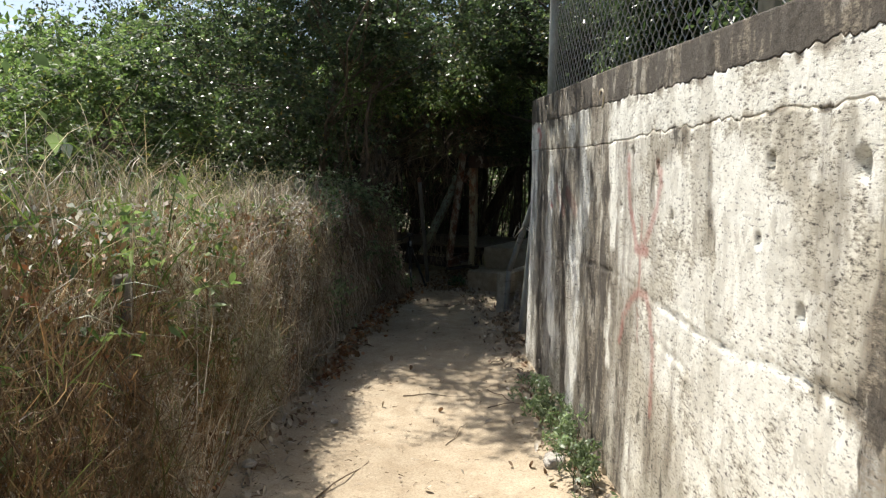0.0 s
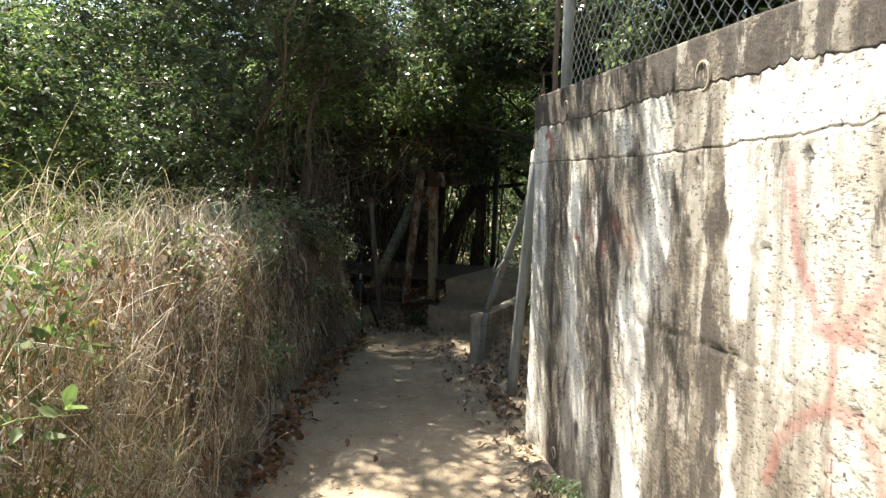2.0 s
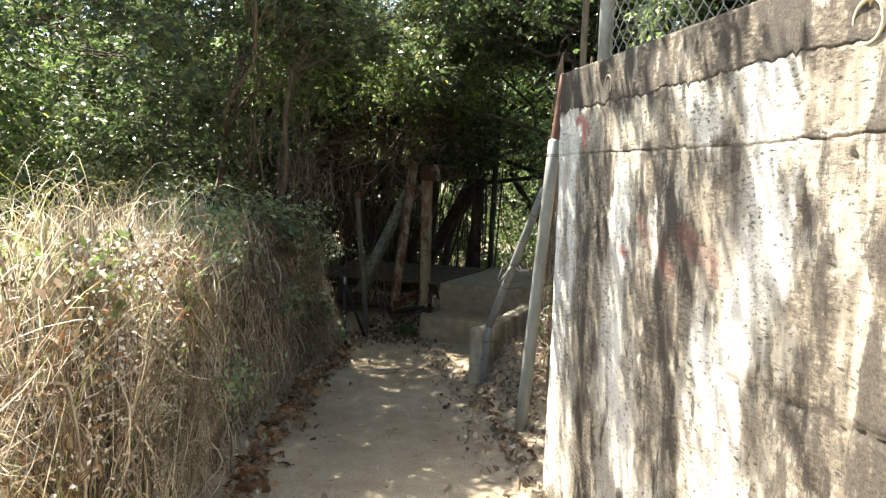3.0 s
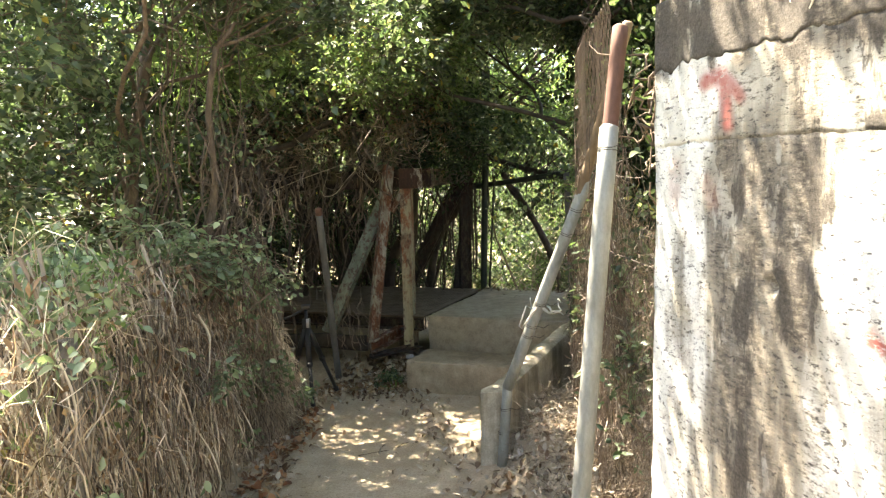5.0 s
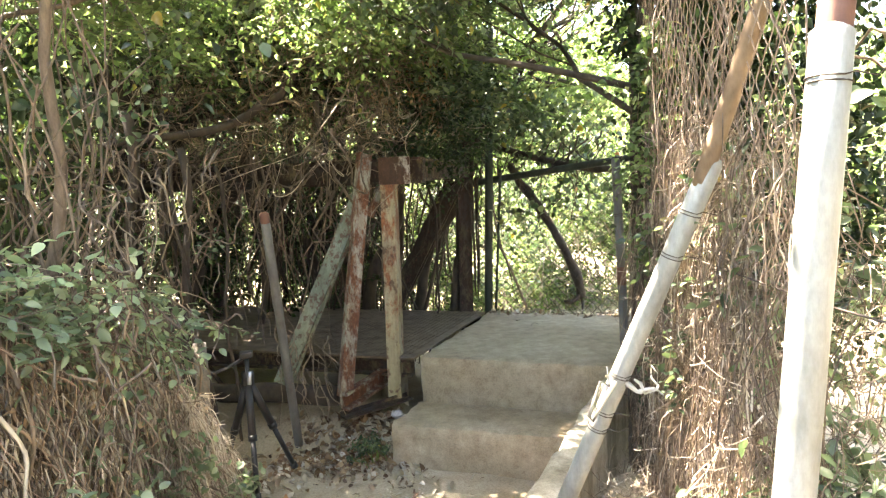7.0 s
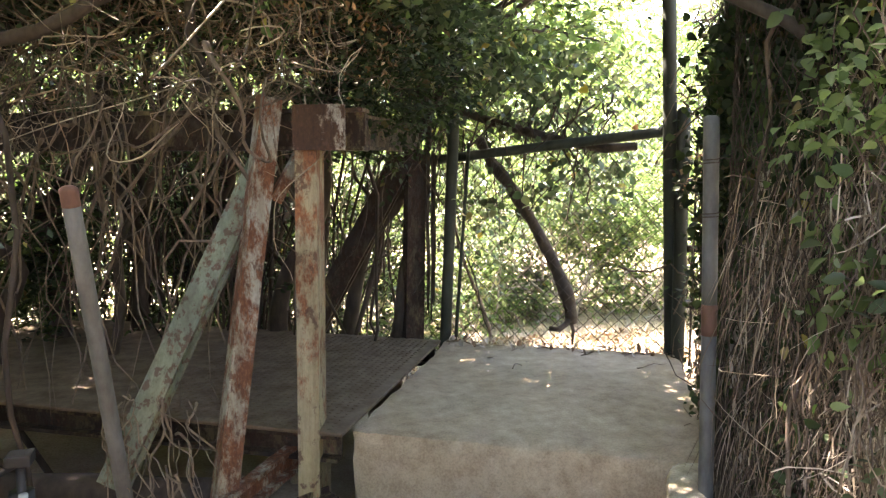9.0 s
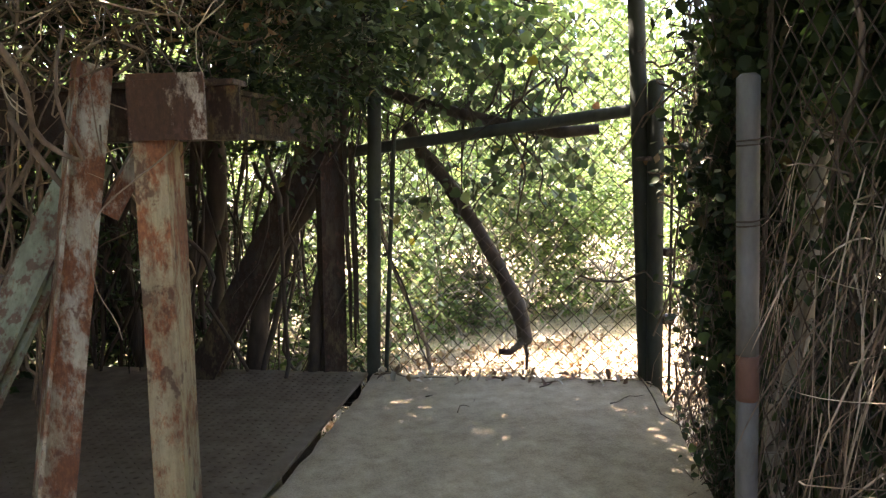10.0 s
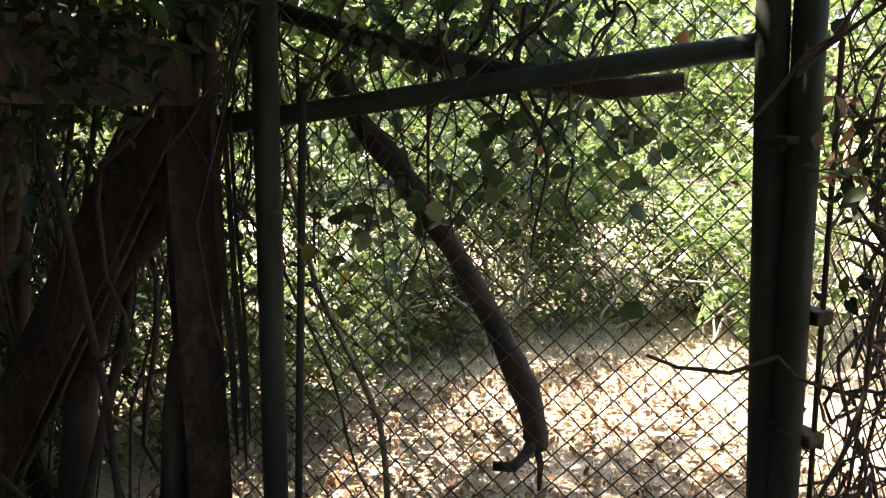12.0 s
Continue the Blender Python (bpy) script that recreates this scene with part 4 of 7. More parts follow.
# steel frame that stands over the deck
frame_thing = thing("steel_portal", "rusted steel portal with peeling pale paint over the deck", "portal")
beam_between("post", (0.383, 9.20, 0.22), (0.392, 9.23, 1.47), 0.145, 0.077, frame_thing, RUST_PALE, "pale paint peeling off rusted channel post", roll=90, kind="C")
beam_between("post", (0.075, 9.00, 0.30), (0.262, 9.21, 1.65), 0.085, 0.06, frame_thing, RUST_RED, "leaning red-rusted angle post", roll=60, kind="L", web=0.008, flange=0.03)
beam_between("brace", (-0.262, 8.99, 0.40), (0.235, 9.24, 1.43), 0.09, 0.055, frame_thing, RUST_GREEN, "pale green painted diagonal brace", roll=35, kind="C")
beam_between("gusset", (0.27, 9.20, 1.29), (0.37, 9.23, 1.47), 0.05, 0.03, frame_thing, RUST_RED, roll=90, kind="L", web=0.006, flange=0.006)
beam_between("top_beam", duv(-2.6, 0.14, 1.55), duv(0.02, 0.13, 1.545), 0.075, 0.15, frame_thing, RUST_SHADED, "dark rusted cross beam", kind="I")
beam_between("end_plate", (0.33, 9.165, 1.545), (0.50, 9.09, 1.545), 0.012, 0.155, frame_thing, MAROON, "maroon end plate with flaking white paint", kind="C", web=0.01)
beam_between("side_beam", (0.45, 9.19, 1.545), (1.12, 10.55, 1.575), 0.075, 0.14, frame_thing, RUST_SHADED, "rusted side beam in a shaded tone", kind="I")
beam_between("rear_post", (1.075, 10.50, 0.40), (1.095, 10.51, 1.51), 0.11, 0.06, frame_thing, RUST_SHADED, "rusted rear post in a shaded tone", roll=75, kind="C")
beam_between("brace", (0.50, 10.62, 0.46), (1.03, 10.50, 1.47), 0.13, 0.06, frame_thing, RUST_SHADED, "broad rear brace in a shaded tone", roll=70, kind="C")
beam_between("base_rail", (0.065, 8.97, 0.275), (0.37, 9.33, 0.335), 0.05, 0.10, frame_thing, RUST_RED, "rusted base channel", kind="C")
beam_between("base_rail", (0.055, 8.95, 0.205), (0.45, 9.13, 0.232), 0.07, 0.03, frame_thing, RUST_SHADED, "flat rusted foot rail", kind="L", web=0.008, flange=0.01)
# low kerb wall beside the steps
kerb = thing("kerb_wall", "low pale concrete kerb wall beside the steps", "wall")
v, f = worn_block(0.0, 0.135, 0.0, 1.66, -0.1, 0.40, 0.03, 0.012, 9)
v[:, 2] += 0.066 * smooth(0.1, 1.5, v[:, 1]) * (v[:, 2] > 0.2)
ku, kv = np.array([0.985, -0.17]), np.array([0.567, 0.824])
v = np.stack([0.525 + ku[0] * v[:, 0] + kv[0] * v[:, 1], 7.20 + ku[1] * v[:, 0] + kv[1] * v[:, 1], v[:, 2]], -1)
put_mesh("kerb_body", mesh_of("kerb_body", v, f, True), BLOCK, kerb)


# ==== poles ====
def prop_pole(name, label, pieces, straps, category="pole"):
    """A pole of pipe lengths: pieces (base, top, radius, material), with wire ties round it."""
    t = thing(name, label, category)
    for a, b, r, m in pieces:
        pipe_post("pipe_length", t, a, b, r, m)
    for c, axis, r in straps:
        axis = np.asarray(axis, float) / np.linalg.norm(axis)
        p1 = np.cross(axis, [0.3, 1, 0.1])
        p1 /= np.linalg.norm(p1)
        p2 = np.cross(axis, p1)
        a = np.linspace(0, 2 * math.pi * 1.3, 24)
        ring = np.asarray(c) + (p1 * np.cos(a)[:, None] + p2 * np.sin(a)[:, None]) * (r + 0.0012) + axis * (a * 0.0014)[:, None]
        tail = ring[-1] + np.array([[0.02, 0, 0.005], [0.05, -0.01, -0.004], [0.075, -0.015, 0.012]])
        tubes("wire_tie", [np.concatenate([ring, tail])], [0.0016], WIRE_RUST, t, 4)
    return t


def along(a, b, t):
    return tuple(np.asarray(a) + (np.asarray(b) - np.asarray(a)) * t)


WP0, WP1 = (0.685, 6.12, -0.05), (0.848, 6.145, 1.69)
prop_pole("fence_pole", "upright galvanised pipe pole with a red-oxide upper length", [(WP0, WP1, 0.036, GALV), ((0.842, 6.145, 1.60), (0.905, 6.17, 2.06), 0.030, GALV_RED)],
          [(along(WP0, WP1, 0.95), (0.09, 0.01, 1), 0.036)])
LPB, LP0, LP1 = (0.636, 7.12, 0.02), (0.660, 7.065, 0.45), (0.970, 6.728, 1.49)
lean = np.array(LP1) - np.array(LP0)
leaning_pole = prop_pole("leaning_pole", "bent leaning grey pipe sleeved over a brown one, wire-tied",
                         [(LPB, along(LPB, LP0, 1.03), 0.027, GALV), (LP0, LP1, 0.028, GALV), (along(LP0, LP1, 0.9), (1.075, 6.50, 2.15), 0.023, GALV_BROWN)],
                         [(along(LP0, LP1, t), lean, 0.028) for t in (0.87, 0.76, 0.43, 0.32, 0.27)] + [((0.645, 7.10, 0.2), (0, 0, 1), 0.027), ((0.652, 7.08, 0.33), (0, 0, 1), 0.027)])
# a strip of torn plastic knotted round the leaning pole
for a0, a1, w in (((0.80, 6.90, 0.885), (0.895, 6.86, 0.85), 0.009), ((0.79, 6.91, 0.90), (0.73, 6.86, 0.945), 0.007), ((0.82, 6.88, 0.895), (0.90, 6.90, 0.90), 0.006)):
    tubes("plastic_strip", [wander(a0, a1, 8, 0.06)], [np.linspace(w, w * 0.35, 8) * np.array([0.7, 1.1, 0.8, 1.2, 0.9, 1.1, 0.8, 0.6])], LEAF_WHITE, leaning_pole, 5, label="torn whitish plastic strip")
prop_pole("fence_pole", "grey galvanised corner post with a rust band", [((1.46, 8.35, -0.05), (1.435, 8.35, 0.93), 0.0215, GALV_SHADED), ((1.435, 8.35, 0.93), (1.432, 8.35, 1.02), 0.022, GALV_RED),
                                                                       ((1.432, 8.35, 1.02), (1.41, 8.345, 1.545), 0.0215, GALV_SHADED)],
          [((1.42, 8.347, 1.27), (0, 0, 1), 0.0215), ((1.416, 8.346, 1.42), (0, 0, 1), 0.0215)])
prop_pole("thin_pole", "thin leaning grey steel pole with rusty tip", [((-0.19, 9.05, -0.05), (-0.285, 8.72, 1.30), 0.024, GALV_SHADED), ((-0.285, 8.72, 1.30), (-0.288, 8.71, 1.345), 0.0245, GALV_RED)], [])

# ==== gate ====
gate = thing("chain_link_gate", "closed chain-link gate between green pipe posts", "gate")
pipe_post("gate_post", gate, (1.225, 10.38, 0.2), (1.315, 10.40, 2.6), 0.032, PIPE_GREEN, "green painted pipe post")
pipe_post("hinge_bar", gate, (1.285, 10.36, 0.42), (1.36, 10.37, 1.55), 0.010, PIPE_GREEN)
pipe_post("gate_post", gate, (2.275, 9.765, 0.2), (2.15, 9.745, 2.6), 0.034, PIPE_GREEN, "tall dark pipe post")
pipe_post("gate_stile", gate, (2.262, 9.707, 0.42), (2.243, 9.700, 1.70), 0.033, PIPE_GREEN)
pipe_post("top_rail", gate, (1.10, 10.60, 1.445), (2.21, 9.78, 1.60), 0.026, PIPE_GREEN, "bent top rail")
pipe_post("tension_bar", gate, (2.318, 9.685, 0.42), (2.308, 9.675, 1.6), 0.006, WIRE_RUST)
for z in (0.74, 1.02):
    bm = rounded_box(0.05, 0.06, 0.032, 0.006, 2)
    bmesh.ops.translate(bm, vec=(2.300, 9.69, z), verts=bm.verts)
    part("clamp", bm, RUST_SHADED, gate)
bm = rounded_box(0.105, 0.078, 0.018, 0.008, 2)
bmesh.ops.translate(bm, vec=(2.232, 9.724, 1.40), verts=bm.verts)
part("post_band", bm, RUST_SHADED, gate, "flat iron band round both pipes")
v, f = chain_link([(1.0, 10.68), (1.30, 10.45), (2.34, 9.80)], 0.36, 2.0, 0.074, 0.0031, 0.034, 3)
put_mesh("chain_link_mesh", mesh_of("chain_link_mesh", v, f), WIRE_RUST, gate)

side_fence = thing("side_fence", "rusty sagging chain-link fence grown through with vines", "fence")
# this stretch gets darker wire: the shade on it is put into the colour
v, f = chain_link([(2.38, 9.72), (2.10, 9.15), (1.80, 8.70), (1.50, 8.38), (1.28, 7.75)], 0.02, 2.25, 0.070, 0.0020, 0.03, 4)
put_mesh("chain_link_mesh", mesh_of("chain_link_mesh", v, f), WIRE_RUST, side_fence, "rusted mesh in a dark shaded tone")
v, f = chain_link([(1.28, 7.75), (1.08, 7.05), (0.93, 6.35)], 0.02, 2.25, 0.070, 0.0022, 0.03, 5)
put_mesh("chain_link_mesh", mesh_of("chain_link_mesh", v, f), WIRE_BROWN, side_fence)
SF = np.array([(2.38, 9.72), (2.10, 9.15), (1.80, 8.70), (1.50, 8.38), (1.28, 7.75), (1.08, 7.05), (0.90, 6.25), (0.84, 5.60)])
for z in (2.25, 1.2, 0.05):
    tubes("tension_wire", [np.concatenate([SF, np.full((8, 1), z)], 1) + RNG.normal(0, 0.008, (8, 3))], [0.0022], WIRE_RUST, side_fence, 5)


# ==== vegetation ====
def foliage(name, pts, size, material, parent=None, ratio=0.55, up=0.5, droop=0.3, broad=False, axis=None, **tags):
    pts = np.asarray(pts)
    length = RNG.uniform(size * 0.65, size * 1.35, len(pts))
    v, f = leaf_data(pts, length, ratio, up, droop, broad, axis)
    return put_mesh(name, mesh_of(name, v, f), material, parent, **tags)


def on_way(p, half=0.55, top=2.0):
    """Which places lie in the walked way."""
    way = np.interp(p[:, 1], [0, 2, 5, 6.6, 7.7, 8.7, 9.6], [0, -0.2, -0.1, 0.15, 0.5, 1.0, 1.35])
    inside = (np.abs(p[:, 0] - way) < half) & (p[:, 2] < top) & (p[:, 1] < 9.4) & (p[:, 2] > 0.05)
    return inside


def clear_way(p, half=0.55, top=2.0):
    """Keeps the walked way free of leaves."""
    return p[~on_way(p, half, top)]


def spray_foliage(name, blobs, size, material, parent, twig_bark=None, reach=0.26, each=9, ratio=0.5, up=0.7, broad=False, **tags):
    """Leafy twigs: rows of leaves and, where a bark is given, the thin twigs that carry them."""
    p, ax, t0, t1 = sprays(blobs, reach, each)
    keep = ~on_way(p)
    foliage(name, p[keep], size, material, parent, ratio=ratio, up=up, broad=broad, axis=ax[keep], **tags)
    if twig_bark:
        keep = ~(on_way(t0) | on_way(t1))
        t0, t1 = t0[keep], t1[keep]
        v, f = strips(t0, t1, np.zeros_like(t0), np.full(len(t0), 0.004), 3)
        put_mesh("twig_growth", mesh_of("twig_growth", v, f), twig_bark, parent, kind="stuff")


def tree(label, base, fork, trunk_r, blobs, leaf, size, bark, limb_r=0.05, broad=False):
    """A tapered trunk, limbs that reach into the crown, and a crown of leaf clumps."""
    t = thing("tree", label, "tree")
    base, fork = np.asarray(base, float), np.asarray(fork, float)
    p = wander(base, fork, 14, 0.05)
    p[0, 2] -= 0.1
    r = np.linspace(trunk_r, trunk_r * 0.62, 14)
    r[0] *= 1.35
    r[1] *= 1.12
    tubes("trunk", [p], [r], bark, t, 10)
    for c, rad, *_ in blobs:
        c = np.asarray(c, float)
        start = p[RNG.integers(8, 14)]
        main = wander(start, c, 12, 0.14)
        paths, radii = [main], [np.linspace(limb_r, limb_r * 0.35, 12)]
        for _ in range(9):
            a = main[RNG.integers(4, 12)]
            e = c + in_ball(1, 0.6)[0] * np.asarray(rad) * 0.95
            paths.append(wander(a, e, 9, 0.1))
            radii.append(np.linspace(limb_r * 0.33, 0.004, 9))
        tubes("limb", paths, radii, bark, t, 6)
    spray_foliage("crown", blobs, size, leaf, t, bark, broad=broad)
    return t


# dry hedge along the way: dead stalks and vine grown over an old fence
def hedge_height(y):
    return np.interp(y, [-6, 2, 4.5, 7.2, 7.9, 8.35], [1.32, 1.30, 1.22, 1.24, 1.0, 0.35]) + 0.30 * (fbm(np.asarray(y) * 1.8, 0.5, 0, 66, 4) - 0.5)


def put_growth(name, v, f, label):
    """Dead growth in two tones: brown where the hedge is young, bleached farther on."""
    py = v[f[:, 0]]
    brown = py[:, 1] < 3.5 + 3.6 * (fbm(py[:, 1] * 1.6, py[:, 2] * 2.0, 0, 77, 3) - 0.5) - 1.0 * py[:, 2]
    for sel, m in ((brown, GRASS_BROWN), (~brown, GRASS_DRY)):
        put_mesh(name, mesh_of(name, v, f[sel]), m, hedge, label, kind="stuff")


hedge = thing("dry_hedge", "tall hedge of dry grass stalks and dead vines", "hedge")
blocks = []
N = 3600
y = np.where(RNG.random(N) < 0.85, 1.2 + 4.0 * RNG.random(N) ** 1.15, uni(-3, 1.2, N))
dep = RNG.random(N) ** 1.5 * 0.36
x = hedge_front(y) - dep + RNG.normal(0, 0.035, N)
h = hedge_height(y) * uni(0.55, 1.08, N)
b0 = np.stack([x, y, np.zeros(N)], -1)
z0 = np.where(RNG.random(N) < 0.55, 0.0, uni(0, 0.8, N))
b0[:, 2] = z0
tip = b0 + np.stack([RNG.normal(0.0, 0.13, N), RNG.normal(0, 0.26, N), np.maximum((h - z0) * uni(0.25, 1.0, N), 0.1)], -1)
blocks.append(strips(b0, tip, RNG.normal(0, 0.035, (N, 3)), uni(0.002, 0.005, N), 5))
# long twigs that cross at every slant
N = 15000
y = np.where(RNG.random(N) < 0.88, 1.2 + 4.2 * RNG.random(N) ** 1.2, uni(-3, 1.2, N))
z = uni(0.05, 1.0, N) * hedge_height(y)
b0 = np.stack([hedge_front(y) - RNG.random(N) ** 1.4 * 0.26 + 0.05 * np.sin(z * 2.4) - 0.16 * smooth(0.7, 1.05, z / hedge_height(y)) + 0.38 * (fbm(y * 2.6, z * 2.6, 0, 61, 3) - 0.5), y, z], -1)
slant = RNG.normal(1.5708, 0.55, N) + np.where(RNG.random(N) < 0.3, 3.1416, 0)
reach = uni(0.06, 0.24, N)
tip = b0 + np.stack([RNG.normal(0.02, 0.06, N), np.cos(slant) * reach, np.sin(slant) * reach], -1)
tip[:, 2] = np.maximum(tip[:, 2], 0.01)
blocks.append(strips(b0, tip, RNG.normal(0, 0.008, (N, 3)), uni(0.0018, 0.0042, N), 4))
v, f = merge(blocks)
put_growth("dry_stalk_mass", v, f, "dead stalks")
# short crossing twigs and seed heads fill the stalks
N = 64000
y = np.where(RNG.random(N) < 0.9, 1.2 + 4.1 * RNG.random(N) ** 1.15, uni(-3, 1.2, N))
z = RNG.random(N) * hedge_height(y) * 1.02
bulge = 0.06 * np.sin(z * 2.4) - 0.16 * smooth(0.7, 1.05, z / hedge_height(y)) + 0.40 * (fbm(y * 2.6, z * 2.6, 0, 61, 3) - 0.5)
x = hedge_front(y) - RNG.random(N) ** 1.5 * 0.30 + bulge
keep = fbm(y * 3.6, z * 3.6, 0, 71, 3) + 0.22 * RNG.random(N) > 0.5
x, y, z = x[keep], y[keep], z[keep]
N = len(x)
b0 = np.stack([x, y, z], -1)
d = RNG.normal(size=(N, 3)) * np.array([0.04, 0.045, 0.07])
v, f = strips(b0, b0 + d, RNG.normal(0, 0.008, (N, 3)), uni(0.0015, 0.0045, N), 3)
put_growth("dry_twig_mass", v, f, "short dry twigs")
# bleached leaf scraps caught on the outside
N = 12000
y = uni(1.2, 4.9, N)
z = hedge_height(y) * uni(0.1, 1.02, N)
keep = fbm(y * 2.0, z * 2.0, 0, 75, 3) + 0.3 * RNG.random(N) > 0.66
foliage("bleached_foliage", np.stack([hedge_front(y) - RNG.random(N) ** 1.5 * 0.2 + 0.08, y, z], -1)[keep], 0.019, LEAF_WHITE, hedge, label="bleached leaf scraps", kind="stuff")
N = 5200
y = uni(1.2, 5.2, N)
z = hedge_height(y) * uni(0.05, 0.95, N)
keep = fbm(y * 2.6, z * 2.6, 0, 78, 3) + 0.25 * RNG.random(N) > 0.66
foliage("rusty_foliage", np.stack([hedge_front(y) - RNG.random(N) ** 1.5 * 0.22 + 0.07, y, z], -1)[keep], 0.024, LEAF_RUSTY, hedge, ratio=0.45, label="rusty brown withered leaves", kind="stuff")
# straw blades that arch over the top
N = 2200
y = np.where(RNG.random(N) < 0.8, 1.2 + 5.2 * RNG.random(N) ** 1.25, uni(-3, 1.2, N))
x = hedge_front(y) - uni(0.0, 0.75, N)
b0 = np.stack([x, y, hedge_height(y) * uni(0.7, 1.0, N)], -1)
reach = uni(0.2, 0.55, N)
dirn = uni(0, 6.283, N)
tall = np.interp(y, [1, 4, 6.5], [0.36, 0.28, 0.12]) * uni(0.3, 1.3, N)
tip = b0 + np.stack([np.cos(dirn) * reach * 0.55 + 0.03, np.sin(dirn) * reach * 0.7, tall], -1)
bend = np.stack([np.zeros(N), np.zeros(N), uni(0.02, 0.16, N)], -1)
v, f = strips(b0, tip, bend, uni(0.0015, 0.0034, N), 6)
put_mesh("straw_growth", mesh_of("straw_growth", v, f), GRASS_STRAW, hedge, "pale arching straw blades", kind="stuff")
N = 620
y = uni(0.5, 3.6, N)
x = hedge_front(y) - uni(-0.05, 0.8, N)
b0 = np.stack([x, y, hedge_height(y) * uni(0.6, 0.98, N)], -1)
dirn = uni(0, 6.283, N)
reach = uni(0.2, 0.6, N)
tip = b0 + np.stack([np.cos(dirn) * reach * 0.6, np.sin(dirn) * reach * 0.7, uni(0.0, 0.3, N)], -1)
v, f = strips(b0, tip, np.stack([np.zeros(N), np.zeros(N), uni(0.03, 0.18, N)], -1), uni(0.003, 0.0065, N), 6)
put_mesh("fresh_grass", mesh_of("fresh_grass", v, f), GRASS_GREEN, hedge, "fresh green grass blades", kind="stuff")
# dead hanging vines, grey-brown, on the far half
paths, radii = [], []
for _ in range(1500):
    yy = RNG.uniform(4.0, 8.35)
    if RNG.random() < 0.25:
        yy = RNG.uniform(7.0, 8.35)
    hh = hedge_height(yy)
    top = RNG.uniform(0.45, 1.06) * hh
    bot = max(0.0, top - RNG.uniform(0.45, 1.25))
    fx = hedge_front(yy) - RNG.random() ** 1.6 * 0.32
    a = (fx - 0.06 + RNG.normal(0, 0.04), yy + RNG.normal(0, 0.05), top)
    b = (fx + 0.03 + RNG.normal(0, 0.04), yy + RNG.normal(0, 0.12), bot)
    paths.append(wander(a, b, 18, 0.055))
    radii.append(np.linspace(RNG.uniform(0.003, 0.0075), 0.002, 18))
vine_set(hedge, [p for k, p in enumerate(paths) if k % 3], [r for k, r in enumerate(radii) if k % 3], VINE_DRY, 80, 4, "dead_vine", "dead_vine_growth", "grey-brown hanging dead vines")
vine_set(hedge, paths[::3], radii[::3], VINE_BROWN, 40, 4, "dead_vine", "dead_vine_growth", "brown hanging dead vines")
# reddish strands spilling over the hedge's end
paths, radii = [], []
for _ in range(170):
    yy = RNG.uniform(6.5, 7.95)
    top = np.array([float(hedge_front(yy)) - RNG.uniform(-0.02, 0.25), yy, RNG.uniform(0.85, 1.28)])
    paths.append(wander(top, top + np.array([RNG.uniform(0.0, 0.16), RNG.normal(0.06, 0.16), -RNG.uniform(0.25, 0.75)]), 14, 0.06))
    radii.append(np.linspace(1, 0.5, 14) * RNG.choice([0.002, 0.003, 0.0045], p=[0.5, 0.35, 0.15]))
vine_set(hedge, paths, radii, VINE_SPILL, 40, 4, "spilling_vine", "spilling_vine_growth", "reddish brown strands")
N = 7200
y = uni(4.4, 8.4, N)
hh = hedge_height(y)
z = RNG.random(N) * hh
x = hedge_front(y) - RNG.random(N) ** 1.5 * 0.32 + 0.05 * np.sin(z * 2.4)
b0 = np.stack([x, y, z], -1)
tip = b0 + np.stack([RNG.normal(0, 0.05, N), RNG.normal(0, 0.07, N), -np.abs(RNG.normal(0.14, 0.1, N))], -1)
tip[:, 2] = np.maximum(tip[:, 2], 0.0)
v, f = strips(b0, tip, RNG.normal(0, 0.02, (N, 3)), uni(0.002, 0.006, N), 4)
put_mesh("strand_growth", mesh_of("strand_growth", v, f), VINE_DRY, hedge, "fine dead vine strands", kind="stuff")
N = 5200
s = RNG.random(N)
y = 7.75 + 0.75 * s
z = RNG.random(N) ** 1.2 * (0.85 - 0.65 * s)
b0 = np.stack([-0.56 + 0.12 * s - RNG.random(N) ** 1.5 * 0.22, y, z], -1)
tip = b0 + np.stack([RNG.normal(0.02, 0.04, N), RNG.normal(0.02, 0.06, N), -np.abs(RNG.normal(0.12, 0.1, N))], -1)
tip[:, 2] = np.maximum(tip[:, 2], 0.0)
v, f = strips(b0, tip, RNG.normal(0, 0.02, (N, 3)), uni(0.002, 0.006, N), 4)
put_mesh("end_growth", mesh_of("end_growth", v, f), VINE_DRY, hedge, "dead growth sloping down at the hedge's end", kind="stuff")
foliage("end_foliage", clumps([((-0.50, 7.95, 0.42), (0.1, 0.2, 0.3), 16, 16), ((-0.44, 8.2, 0.2), (0.08, 0.15, 0.15), 8, 14)], 0.05), 0.04, LEAF_PALE, hedge, ratio=0.7, broad=True, kind="stuff")
# added dark layer that blocks light and stands in for shade between the vines
spray_foliage("inner_foliage", [((-1.38, 5.4, 0.6), (0.12, 1.4, 0.6), 260, 26, 0.2), ((-1.22, 7.0, 0.55), (0.12, 1.1, 0.6), 240, 26, 0.2)], 0.045, LEAF_SHADED, hedge, reach=0.16, label="added leaf layer that darkens the hedge's inside", kind="stuff")
